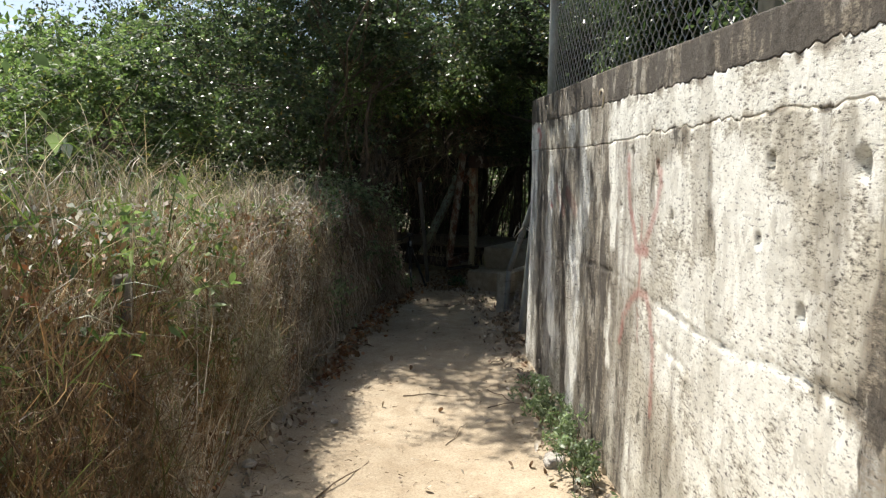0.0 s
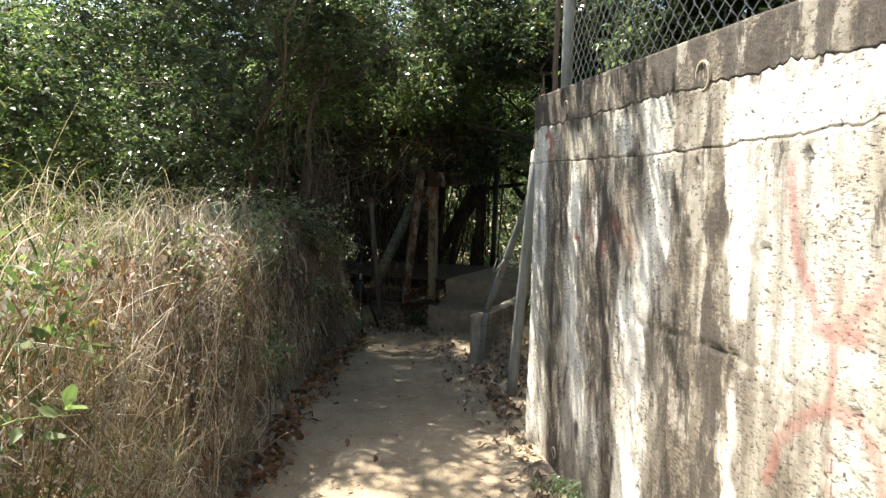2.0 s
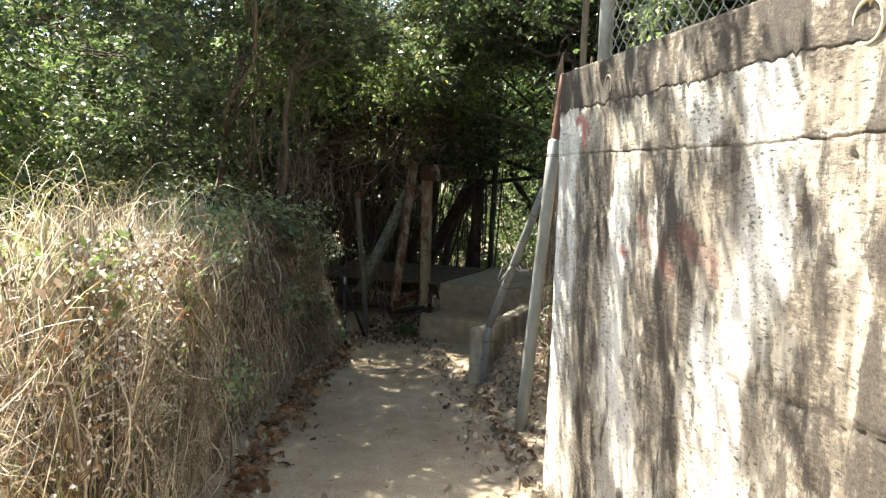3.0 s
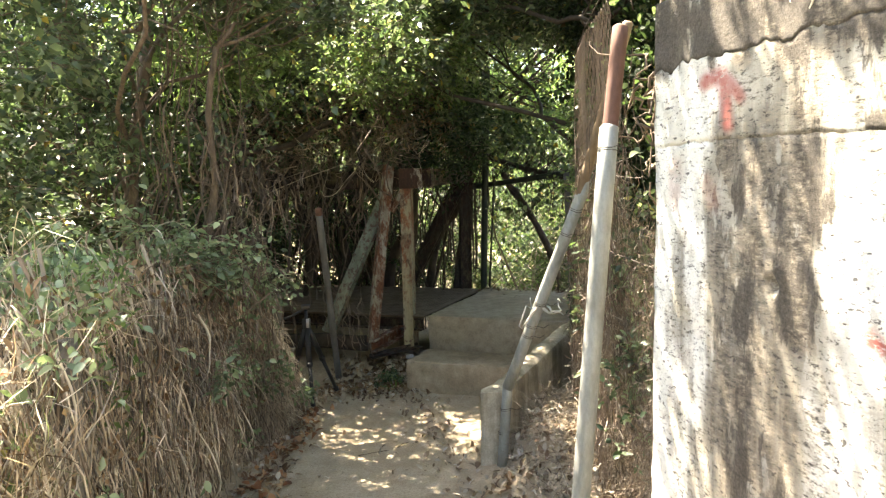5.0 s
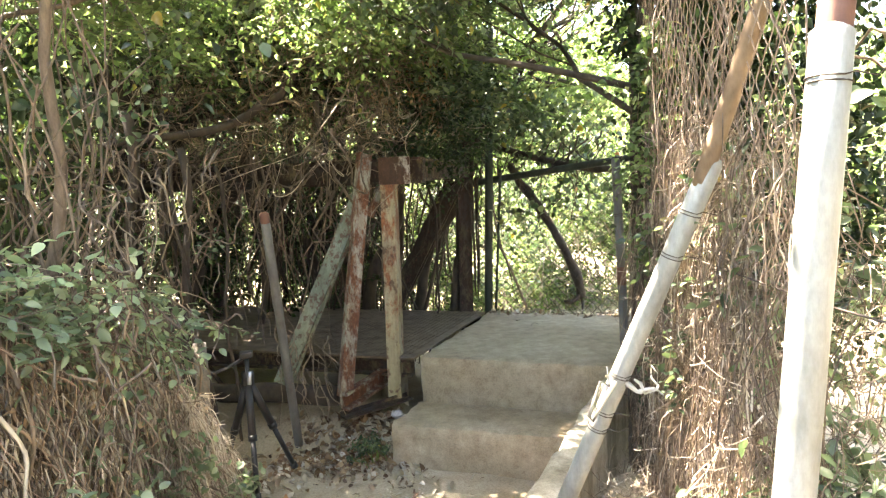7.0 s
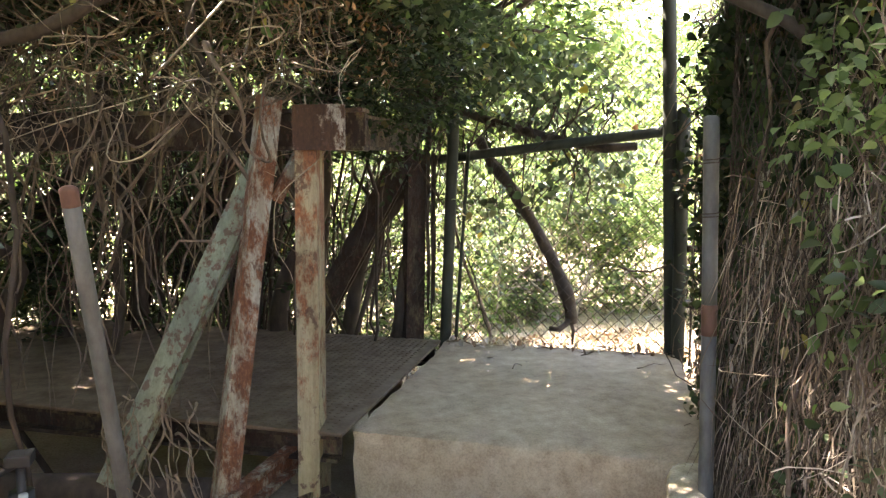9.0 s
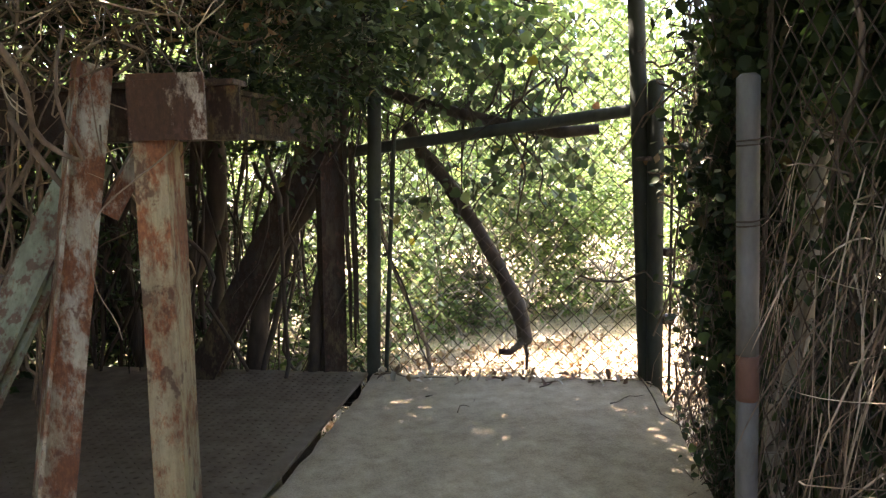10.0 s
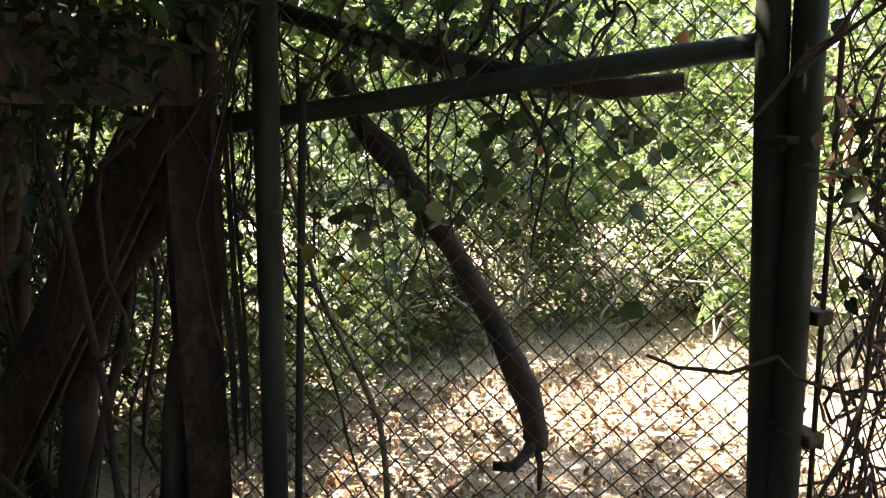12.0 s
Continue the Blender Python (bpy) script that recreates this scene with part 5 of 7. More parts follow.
# dry and green leaves caught in it
N = 5200
y = uni(1.0, 8.3, N)
z = RNG.random(N) * hedge_height(y)
x = hedge_front(y) - RNG.random(N) ** 1.6 * 0.4 + 0.03
foliage("dry_foliage", np.stack([x, y, z], -1), 0.035, LEAF_DRY, hedge, kind="stuff")
N = 12000
y = 0.8 + 5.4 * RNG.random(N) ** 1.3
z = hedge_height(y) * (1 - RNG.random(N) ** 1.4 * 0.85)
keep = vnoise(y * 2.5, z * 2.5, 4, 8) > 0.54
x = hedge_front(y) - RNG.random(N) ** 1.5 * 0.35 + 0.05
foliage("green_foliage", np.stack([x, y, z], -1)[keep], 0.036, LEAF_LIGHT, hedge, ratio=0.45, kind="stuff")
N = 420
y = uni(1.4, 3.4, N)
z = uni(0.55, 1.4, N)
keep = vnoise(y * 3.1, z * 3.1, 9, 14) > 0.52
foliage("weed_foliage", np.stack([hedge_front(y) - RNG.random(N) * 0.25 + 0.06, y, z], -1)[keep], 0.085, LEAF_LIGHT, hedge, ratio=0.28, up=0.8, label="fresh narrow green leaves", kind="stuff")
spray_foliage("top_foliage", [((-0.80, 7.30, 1.17), (0.30, 0.45, 0.17), 62, 22, 0.42), ((-1.1, 6.7, 1.25), (0.35, 0.5, 0.14), 58, 22, 0.42), ((-0.62, 7.75, 1.0), (0.18, 0.28, 0.16), 26, 20, 0.42), ((-0.72, 6.75, 0.72), (0.06, 0.32, 0.12), 24, 16, 0.3)], 0.040, LEAF_PALE, hedge, VINE_BROWN, reach=0.18, each=7, broad=True, ratio=0.5, label="green leafy twigs on the hedge's end", kind="stuff")
blobs = [((-0.80, 7.30, 1.16), (0.30, 0.42, 0.15), 14, 20), ((-1.1, 6.7, 1.24), (0.35, 0.5, 0.12), 12, 20), ((-0.62, 7.75, 0.98), (0.20, 0.28, 0.14), 6, 18), ((-1.05, 5.9, 1.2), (0.3, 0.5, 0.1), 26, 22),
         ((-0.66, 7.6, 0.45), (0.12, 0.25, 0.2), 6, 18), ((-0.80, 6.6, 0.7), (0.10, 0.5, 0.45), 40, 14), ((-0.86, 5.6, 0.75), (0.1, 0.7, 0.5), 60, 12), ((-0.70, 7.4, 0.6), (0.10, 0.4, 0.45), 34, 14),
         ((-0.62, 7.95, 0.6), (0.08, 0.15, 0.3), 6, 12)]
foliage("vine_foliage", clumps(blobs, 0.06), 0.034, LEAF_PALE, hedge, ratio=0.6, broad=True, label="green vine leaves on the hedge", kind="stuff")
# long arching stems and large fresh leaves on the near part
paths, radii, tips = [], [], []
for _ in range(18):
    yy = RNG.uniform(1.5, 3.4)
    a = np.array([float(hedge_front(yy)) - RNG.uniform(0.05, 0.3), yy, RNG.uniform(0.45, 1.2)])
    b = a + np.array([RNG.uniform(0.12, 0.42), RNG.normal(0, 0.25), RNG.uniform(-0.12, 0.12)])
    st = wander(a, b, 10, 0.02, -0.05)
    paths.append(st)
    radii.append(np.linspace(0.0032, 0.0012, 10))
    tips.append(st[RNG.integers(3, 10, 7)] + RNG.normal(0, 0.02, (7, 3)))
tubes("long_stem_growth", paths, radii, GRASS_STRAW, hedge, 4, False, label="long pale arching stems", kind="stuff")
foliage("large_foliage", np.concatenate(tips), 0.045, LEAF_LIGHT, hedge, ratio=0.5, up=0.8, broad=True, label="large fresh green leaves", kind="stuff")
# old fence inside the hedge
for py, lean in ((2.45, 0.1), (5.74, 0.0), (8.25, -0.05)):
    px = float(hedge_front(py)) - 0.02
    tubes("fence_post", [wander((px - lean * 0.6, py + lean, -0.1), (px, py - lean * 1.2, 1.08 if py < 8 else 0.8), 6, 0.008)], [0.03], POST_GREY, hedge, 9, label="grey weathered post")
v, f = chain_link([(float(hedge_front(q)) + 0.0, q) for q in np.linspace(4.3, 8.3, 14)], 0.05, 1.0, 0.066, 0.0015, 0.02, 9)
put_mesh("chain_link_mesh", mesh_of("chain_link_mesh", v, f), GALV_SHADED, hedge)

# trees that close over the way; their highest clumps are unseen, added to cast shade
tree("leafy tree wrapped in vines behind the dry hedge", (-1.55, 8.0, 0), (-1.15, 7.8, 2.4), 0.05,
     [((-1.0, 7.2, 2.65), (0.95, 0.9, 0.75), 210, 46), ((-2.0, 6.7, 2.2), (0.95, 0.85, 0.85), 260, 46), ((-0.3, 7.9, 3.0), (1.1, 1.1, 0.6), 200, 46),
      ((-1.75, 7.6, 1.7), (0.6, 0.5, 0.6), 140, 46), ((-0.1, 6.3, 3.4), (0.9, 0.5, 0.5), 200, 42), ((-0.25, 5.25, 3.45), (0.75, 0.65, 0.3), 80, 40), ((-1.15, 5.65, 3.6), (0.6, 0.5, 0.3), 60, 40),
      ((-1.35, 7.0, 3.75), (0.95, 0.65, 0.35), 150, 44, 0.45), ((-1.35, 7.9, 3.7), (0.95, 0.7, 0.35), 220, 44, 0.42), ((-1.4, 9.0, 3.75), (0.8, 0.6, 0.3), 130, 44, 0.45)], LEAF_GREEN, 0.05, VINE_MID, 0.013)
tree("slender tree with twisted stems at the end of the hedge", (-1.02, 7.45, 0), (-0.72, 7.3, 2.2), 0.024,
     [((-0.35, 7.6, 2.65), (0.9, 0.8, 0.5), 120, 44), ((0.2, 8.5, 2.75), (0.9, 0.9, 0.5), 170, 44)], LEAF_GREEN, 0.05, VINE_MID, 0.010)
tree("shady tree over the deck with a shaded-green crown", (-1.5, 10.2, 0), (-1.2, 10.0, 2.2), 0.12,
     [((-1.2, 9.6, 2.6), (1.1, 1.0, 0.6), 190, 46), ((0.0, 10.3, 2.45), (1.1, 0.8, 0.6), 220, 46), ((0.75, 10.2, 2.3), (0.55, 0.6, 0.45), 110, 40, 0.45),
      ((-0.9, 11.0, 2.9), (1.5, 0.9, 0.45), 520, 42, 0.2), ((-1.6, 11.6, 4.0), (1.8, 1.3, 0.5), 560, 40, 0.2), ((0.3, 11.1, 3.7), (1.1, 0.9, 0.4), 260, 40), ((-1.0, 11.0, 2.5), (0.9, 0.7, 0.5), 160, 42)], LEAF_SHADED, 0.052, BARK_DARK)
tree("vine-wrapped tree beside the side fence", (1.46, 7.84, 0), (1.42, 7.74, 2.4), 0.05,
     [((1.5, 7.4, 3.0), (0.9, 0.9, 0.7), 170, 44), ((0.9, 8.0, 3.5), (1.1, 1.0, 0.7), 150, 42), ((0.85, 8.85, 3.35), (0.8, 0.7, 0.35), 180, 40), ((0.75, 9.15, 3.0), (0.3, 0.3, 0.25), 70, 36, 0.2), ((-0.2, 10.3, 3.1), (0.45, 0.4, 0.25), 90, 36, 0.2), ((0.65, 9.95, 3.1), (0.45, 0.4, 0.22), 100, 36, 0.2), ((1.8, 8.4, 3.0), (0.8, 0.9, 0.5), 330, 42, 0.25), ((1.3, 9.6, 3.0), (0.7, 0.7, 0.4), 280, 42, 0.25)], LEAF_GREEN, 0.052, BARK_DARK, 0.018)
tree("tree leaning over the gate", (0.2, 12.2, 0), (0.7, 11.8, 2.4), 0.09,
     [((1.9, 10.6, 2.5), (0.8, 0.6, 0.6), 120, 36), ((1.5, 11.4, 2.2), (0.9, 0.5, 0.7), 150, 36), ((1.2, 11.0, 2.4), (0.8, 0.6, 0.7), 130, 38), ((1.4, 11.8, 3.3), (1.3, 0.9, 0.7), 150, 38), ((2.3, 10.3, 3.2), (0.7, 0.8, 0.6), 70, 36)], LEAF_LIGHT, 0.055, BARK_DARK, broad=True)
tree("feathery light green tree in the sun behind the hedge", (-4.0, 8.6, 0), (-3.9, 8.6, 1.8), 0.09,
     [((-3.6, 8.0, 2.2), (1.2, 1.1, 1.0), 330, 46), ((-4.6, 7.2, 2.0), (1.3, 1.2, 1.0), 300, 46), ((-3.0, 9.4, 3.0), (1.2, 1.2, 1.0), 260, 44)], LEAF_LIGHT, 0.055, BARK)
tree("light green tree behind the hedge", (-3.4, 5.9, 0), (-3.4, 5.9, 1.4), 0.07,
     [((-2.9, 6.1, 1.7), (0.9, 0.9, 0.7), 240, 44), ((-3.8, 5.3, 1.5), (1.0, 1.0, 0.6), 220, 44)], LEAF_LIGHT, 0.055, BARK)
tree("broad tree closing the view behind the deck", (-2.6, 11.6, 0), (-2.6, 11.5, 2.0), 0.12,
     [((-2.4, 11.0, 2.3), (1.6, 1.3, 1.2), 330, 44), ((-3.6, 12.2, 3.0), (1.8, 1.5, 1.4), 330, 40), ((-0.8, 12.2, 2.8), (1.5, 1.3, 1.2), 280, 42)], LEAF_LIGHT, 0.06, BARK)

# thicket added to block sky and sun from the deck's left
t = thing("bush", "dense shade-toned thicket added beside the deck to block light", "bush")
blobs = [((-1.65, 8.9, 1.0), (0.55, 0.6, 1.1), 230, 34), ((-2.1, 10.0, 1.2), (0.75, 0.8, 1.2), 220, 34), ((-1.5, 8.3, 1.7), (0.5, 0.5, 0.6), 110, 34), ((-2.7, 9.0, 2.3), (1.3, 0.5, 1.7), 420, 34), ((-1.4, 9.95, 2.5), (1.2, 0.4, 0.8), 260, 34), ((-4.6, 9.6, 2.2), (1.4, 0.6, 1.6), 300, 34)]
paths, radii = [], []
for c, r, k, kk in blobs:
    for _ in range(30):
        a = np.array([c[0] + RNG.normal(0, r[0] * 0.4), c[1] + RNG.normal(0, r[1] * 0.4), 0.0])
        paths.append(wander(a, np.asarray(c) + in_ball(1, 0.5)[0] * np.asarray(r), 8, 0.12))
        radii.append(np.linspace(0.016, 0.003, 8))
tubes("stem_growth", paths, radii, BARK_DARK, t, 4, False, kind="stuff")
foliage("foliage", clumps(blobs, 0.13), 0.05, LEAF_SHADED, t, kind="stuff")

# vine curtain behind the deck
curtain = thing("vine_curtain", "dense curtain of hanging vines and stems behind the deck, in shaded tones", "vines")
paths, radii = [], []
for _ in range(190):
    u = RNG.uniform(-2.9, -0.35)
    vv = RNG.uniform(1.3, 2.2)
    a = np.array(duv(min(u + RNG.normal(0, 0.30), 0.1), vv + RNG.normal(0, 0.15), RNG.uniform(1.4, 2.7)))
    b = np.array(duv(u, vv, RNG.uniform(0.0, 0.9) if RNG.random() < 0.6 else 0.0))
    paths.append(wander(a, b, 10, 0.13))
    radii.append(np.linspace(1, 0.7, 10) * RNG.choice([0.004, 0.007, 0.012, 0.020], p=[0.4, 0.3, 0.2, 0.1]))
# dark bark here puts the shade behind the deck into the colour
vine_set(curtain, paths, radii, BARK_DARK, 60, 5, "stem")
# old trunks leaning among the vines
for u, vv, lean, r in ((-0.32, 1.50, 0.30, 0.026), (-0.62, 1.55, 0.46, 0.040), (-0.80, 1.7, -0.18, 0.026), (-1.05, 1.5, 0.40, 0.048), (-1.3, 1.75, -0.30, 0.032),
                       (-1.55, 1.45, 0.35, 0.042), (-1.8, 1.3, -0.25, 0.046), (-2.1, 1.0, 0.30, 0.05), (-1.95, 0.45, -0.30, 0.036), (-1.6, 0.75, 0.35, 0.022)):
    p = wander(duv(u, vv, 0.35), duv(u + lean, vv + 0.05, 1.9), 14, 0.09)
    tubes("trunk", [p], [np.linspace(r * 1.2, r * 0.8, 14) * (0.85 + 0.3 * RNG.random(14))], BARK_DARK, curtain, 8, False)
blobs = [(duv(-1.6, 2.1, 1.0), (1.2, 0.35, 0.9), 210, 28), (duv(-2.7, 1.4, 1.0), (0.7, 0.8, 1.0), 200, 28), (duv(-0.6, 2.2, 1.1), (0.5, 0.3, 0.8), 40, 24), ((0.72, 11.15, 0.9), (0.3, 0.35, 1.0), 60, 26), ((0.75, 10.7, 1.6), (0.3, 0.3, 0.4), 50, 26)]
spray_foliage("vine_foliage", blobs, 0.045, LEAF_SHADED, curtain, reach=0.2, kind="stuff")
# added dark leaf layers that close bright gaps and stand in for shade
spray_foliage("back_foliage", [(duv(-1.9, 2.6, 0.9), (1.2, 0.3, 0.9), 330, 28), (duv(-1.7, 2.35, 0.50), (1.4, 0.25, 0.35), 170, 26), (duv(-1.6, 2.9, 1.1), (1.0, 0.25, 0.8), 240, 26, 0.2), ((-0.95, 11.0, 0.9), (0.35, 0.25, 0.6), 120, 26, 0.2), (duv(-3.2, 1.6, 1.1), (0.7, 0.9, 1.1), 380, 28), (duv(-2.6, 2.4, 0.7), (0.8, 0.4, 0.8), 220, 28), (duv(-1.3, 1.6, 1.75), (1.2, 0.5, 0.3), 200, 28), (duv(-1.3, 1.3, 1.1), (1.1, 0.2, 0.6), 110, 24)], 0.05, LEAF_SHADED, curtain, reach=0.2, kind="stuff")
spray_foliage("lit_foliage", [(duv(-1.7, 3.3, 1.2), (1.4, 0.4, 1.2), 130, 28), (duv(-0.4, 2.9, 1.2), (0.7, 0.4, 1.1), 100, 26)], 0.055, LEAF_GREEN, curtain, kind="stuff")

# tangle of bare vines over the steel frame
tangle = thing("vine_tangle", "tangle of bare twisted vines hanging over the steel frame", "vines")
paths, radii = [], []
for _ in range(330):
    u = RNG.uniform(-2.2, -0.15)
    a = np.array(duv(u, RNG.normal(0.15, 0.28), RNG.uniform(1.55, 2.45)))
    b = a + RNG.normal(0, 1, 3) * np.array([0.30, 0.25, 0.28]) - np.array([0.12, 0, 0.12])
    b[0] = min(b[0], 0.25)
    paths.append(wander(a, b, 20, 0.11, 0.05))
    radii.append(np.linspace(1, 0.4, 20) * RNG.choice([0.002, 0.0032, 0.0055, 0.009], p=[0.47, 0.35, 0.14, 0.04]))
for _ in range(60):
    u = RNG.uniform(-1.9, -0.45)
    a = np.array(duv(u, RNG.normal(0.1, 0.15), RNG.uniform(1.5, 1.9)))
    b = np.array(duv(u + RNG.normal(0, 0.15), RNG.normal(-0.02, 0.15), RNG.uniform(0.3, 1.1)))
    paths.append(wander(a, b, 10, 0.09))
    radii.append(np.linspace(1, 0.4, 10) * RNG.choice([0.003, 0.005, 0.009]))
# low vines get the darker bark: shade beneath the leaves put into the colour
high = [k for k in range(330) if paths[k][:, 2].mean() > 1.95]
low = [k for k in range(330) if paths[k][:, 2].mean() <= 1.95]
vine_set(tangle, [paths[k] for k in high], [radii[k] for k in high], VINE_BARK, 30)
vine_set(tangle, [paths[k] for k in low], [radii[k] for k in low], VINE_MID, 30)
tubes("hanging_vine_growth", paths[330:], radii[330:], VINE_MID, tangle, 5, False, kind="stuff")
paths, radii = [], []
for _ in range(70):
    u = RNG.uniform(-1.9, -0.1)
    a = np.array(duv(u, RNG.normal(-0.05, 0.2), RNG.uniform(1.55, 2.35)))
    b = a + RNG.normal(0, 1, 3) * np.array([0.34, 0.25, 0.25]) - np.array([0.10, 0.1, 0.14])
    b[0] = min(b[0], 0.3)
    paths.append(wander(a, b, 22, 0.11, 0.06))
    radii.append(np.linspace(1, 0.35, 22) * RNG.choice([0.002, 0.003, 0.0045]))
browns = [k for k in range(70) if k % 3]
vine_set(tangle, [paths[k] for k in browns], [radii[k] for k in browns], VINE_BROWN, 20, 5, "brown_vine", "brown_vine_growth", "brown twisted vines")
paths, radii = paths[::3], radii[::3]
vine_set(tangle, paths, radii, VINE_DRY, 20, 5, "dry_vine", "dry_vine_growth", "pale dry twisted vines")
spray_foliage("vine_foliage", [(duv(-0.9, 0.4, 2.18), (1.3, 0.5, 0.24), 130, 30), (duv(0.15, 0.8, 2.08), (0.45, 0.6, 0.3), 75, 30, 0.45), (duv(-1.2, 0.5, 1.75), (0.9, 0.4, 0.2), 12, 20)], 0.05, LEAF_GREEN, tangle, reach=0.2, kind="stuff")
# dark leaves added to cover the beam, so it reads as shaded
spray_foliage("beam_foliage", [((0.85, 9.75, 1.74), (0.30, 0.55, 0.14), 90, 20, 0.2), ((0.80, 9.85, 1.54), (0.12, 0.45, 0.12), 26, 14, 0.2)], 0.032, LEAF_SHADED, tangle, reach=0.14, each=6, broad=True, label="dark creeper leaves added to shade the side beam", kind="stuff")
# sunlit leaves: their lit look is partly put into a lighter green
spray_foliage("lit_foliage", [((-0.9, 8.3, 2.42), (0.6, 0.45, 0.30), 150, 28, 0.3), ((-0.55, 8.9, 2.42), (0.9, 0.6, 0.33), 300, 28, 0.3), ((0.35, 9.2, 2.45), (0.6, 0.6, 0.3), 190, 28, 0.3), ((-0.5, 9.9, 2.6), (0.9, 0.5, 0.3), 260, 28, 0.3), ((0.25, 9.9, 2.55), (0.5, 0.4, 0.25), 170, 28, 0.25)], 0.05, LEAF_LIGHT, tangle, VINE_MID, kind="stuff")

paths, radii = [], []
for _ in range(360):
    u = RNG.uniform(-2.2, 0.35)
    a = np.array(duv(u, RNG.normal(0.25, 0.28), RNG.uniform(1.62, 2.25)))
    p = wander(a, a + RNG.normal(0, 1, 3) * np.array([0.16, 0.14, 0.16]), 12, 0.10)
    if p[:, 0].max() > 0.45:
        continue
    paths.append(p)
    radii.append(np.linspace(1, 0.5, 12) * RNG.choice([0.0016, 0.0024, 0.0036]))
tubes("fine_vine_growth", paths, radii, VINE_SPILL, tangle, 4, False, label="fine reddish brown dead twigs", kind="stuff")
paths, radii = [], []
for _ in range(260):
    a = np.array(duv(RNG.uniform(-0.6, 0.3), RNG.uniform(0.1, 1.0), RNG.uniform(1.72, 2.35)))
    p = wander(a, a + RNG.normal(0, 1, 3) * np.array([0.18, 0.16, 0.16]), 12, 0.10)
    if p[:, 0].max() < 0.6:
        paths.append(p)
        radii.append(np.linspace(1, 0.5, 12) * RNG.choice([0.0016, 0.0026, 0.004]))
for _ in range(190):
    a = np.array([RNG.uniform(0.3, 0.95), RNG.uniform(9.6, 10.5), RNG.uniform(1.74, 2.5)])
    paths.append(wander(a, a + RNG.normal(0, 1, 3) * np.array([0.15, 0.16, 0.15]) + np.array([0, 0.05, 0.05]), 12, 0.10))
    radii.append(np.linspace(1, 0.5, 12) * RNG.choice([0.0016, 0.0026, 0.004]))
tubes("fine_vine_growth", paths, radii, VINE_BROWN, tangle, 4, False, label="fine brown dead twigs", kind="stuff")
foliage("dead_foliage", clumps([(duv(-0.25, 0.5, 2.0), (0.4, 0.4, 0.28), 34, 16), (duv(-1.0, 0.3, 1.95), (0.6, 0.3, 0.25), 30, 14)], 0.06), 0.03, LEAF_DRY, tangle, ratio=0.5, label="withered brown leaves", kind="stuff")
tubes("bough", [wander((-1.36, 9.25, 1.66), (-0.46, 9.25, 1.84), 9, 0.03), wander((-0.46, 9.25, 1.84), (0.16, 9.27, 2.34), 9, 0.03), wander((0.0, 9.27, 2.10), (0.03, 9.33, 1.66), 8, 0.04)],
      [np.linspace(0.018, 0.024, 9), np.linspace(0.024, 0.022, 9), np.linspace(0.022, 0.014, 8)], BARK_DARK, tangle, 8, label="thick dark crooked bough")

roots = thing("hanging_roots", "pale roots and dim vine trunks hanging over the deck's front edge", "vines")
paths, radii = [], []
for _ in range(26):
    a = np.array([RNG.uniform(-0.28, 0.0), RNG.normal(8.99, 0.03), RNG.uniform(0.42, 0.75)])
    b = a + np.array([RNG.normal(0.03, 0.06), RNG.normal(-0.02, 0.02), -RNG.uniform(0.15, 0.35)])
    b[2] = max(b[2], 0.18)
    paths.append(wander(a, b, 12, 0.03))
    radii.append(np.linspace(1, 0.5, 12) * RNG.choice([0.002, 0.003, 0.005]))
vine_set(roots, paths, radii, VINE_BARK, 10, 5, "root", "fine_root_growth")
for ax, bx, top, r in ((-0.72, -0.63, 1.7, 0.022), (-0.98, -0.90, 1.9, 0.03), (-0.55, -0.50, 1.6, 0.010), (-0.78, -0.74, 1.7, 0.010), (-0.84, -0.80, 1.6, 0.015)):
    p = wander((ax, 9.05, top), (bx, 9.0, 0.1), 12, 0.07)
    tubes("vine_trunk", [p], [np.linspace(r, r * 0.85, 12)], BARK_DARK, roots, 8)
foliage("root_foliage", clumps([((-0.9, 9.02, 0.55), (0.25, 0.08, 0.35), 10, 12), ((-0.6, 9.0, 0.9), (0.3, 0.1, 0.4), 12, 12)], 0.05), 0.035, LEAF_GREEN, roots, kind="stuff")

# twisted stems round the trunks at the hedge's end
stems = thing("twisted_vine_stems", "bundle of twisted reddish vine stems climbing the trunks", "vines")
paths, radii = [], []
for k in range(40):
    cx, cy = ((-0.70, 7.28), (-0.95, 7.4))[k % 2]
    a = (cx - 0.12 + RNG.normal(0, 0.08), cy + 0.08 + RNG.normal(0, 0.10), RNG.uniform(0.9, 1.3))
    b = (cx + RNG.normal(0, 0.12), cy + RNG.normal(0, 0.14), RNG.uniform(1.7, 2.7))
    paths.append(wander(a, b, 12, 0.10))
    radii.append(np.linspace(1, 0.5, 12) * RNG.choice([0.002, 0.003, 0.0045, 0.007]))
for _ in range(90):
    a = np.array([RNG.normal(-0.66, 0.12), RNG.normal(7.45, 0.16), RNG.uniform(1.0, 1.6)])
    paths.append(wander(a, a + RNG.normal(0, 1, 3) * np.array([0.10, 0.12, 0.13]), 12, 0.04))
    radii.append(np.linspace(0.004, 0.0015, 12))
vine_set(stems, paths, radii, VINE_MID, 40)
paths, radii = [], []
for _ in range(80):
    a = np.array([RNG.normal(-0.58, 0.08), RNG.normal(7.25, 0.22), RNG.uniform(0.75, 1.55)])
    d = RNG.normal(0, 1, 3) * np.array([0.07, 0.10, 0.07]) + np.array([0, 0, RNG.choice([-0.12, 0.10])])
    paths.append(wander(a, a + d, 8, 0.012))
    radii.append(np.linspace(RNG.uniform(0.002, 0.005), 0.0012, 8))
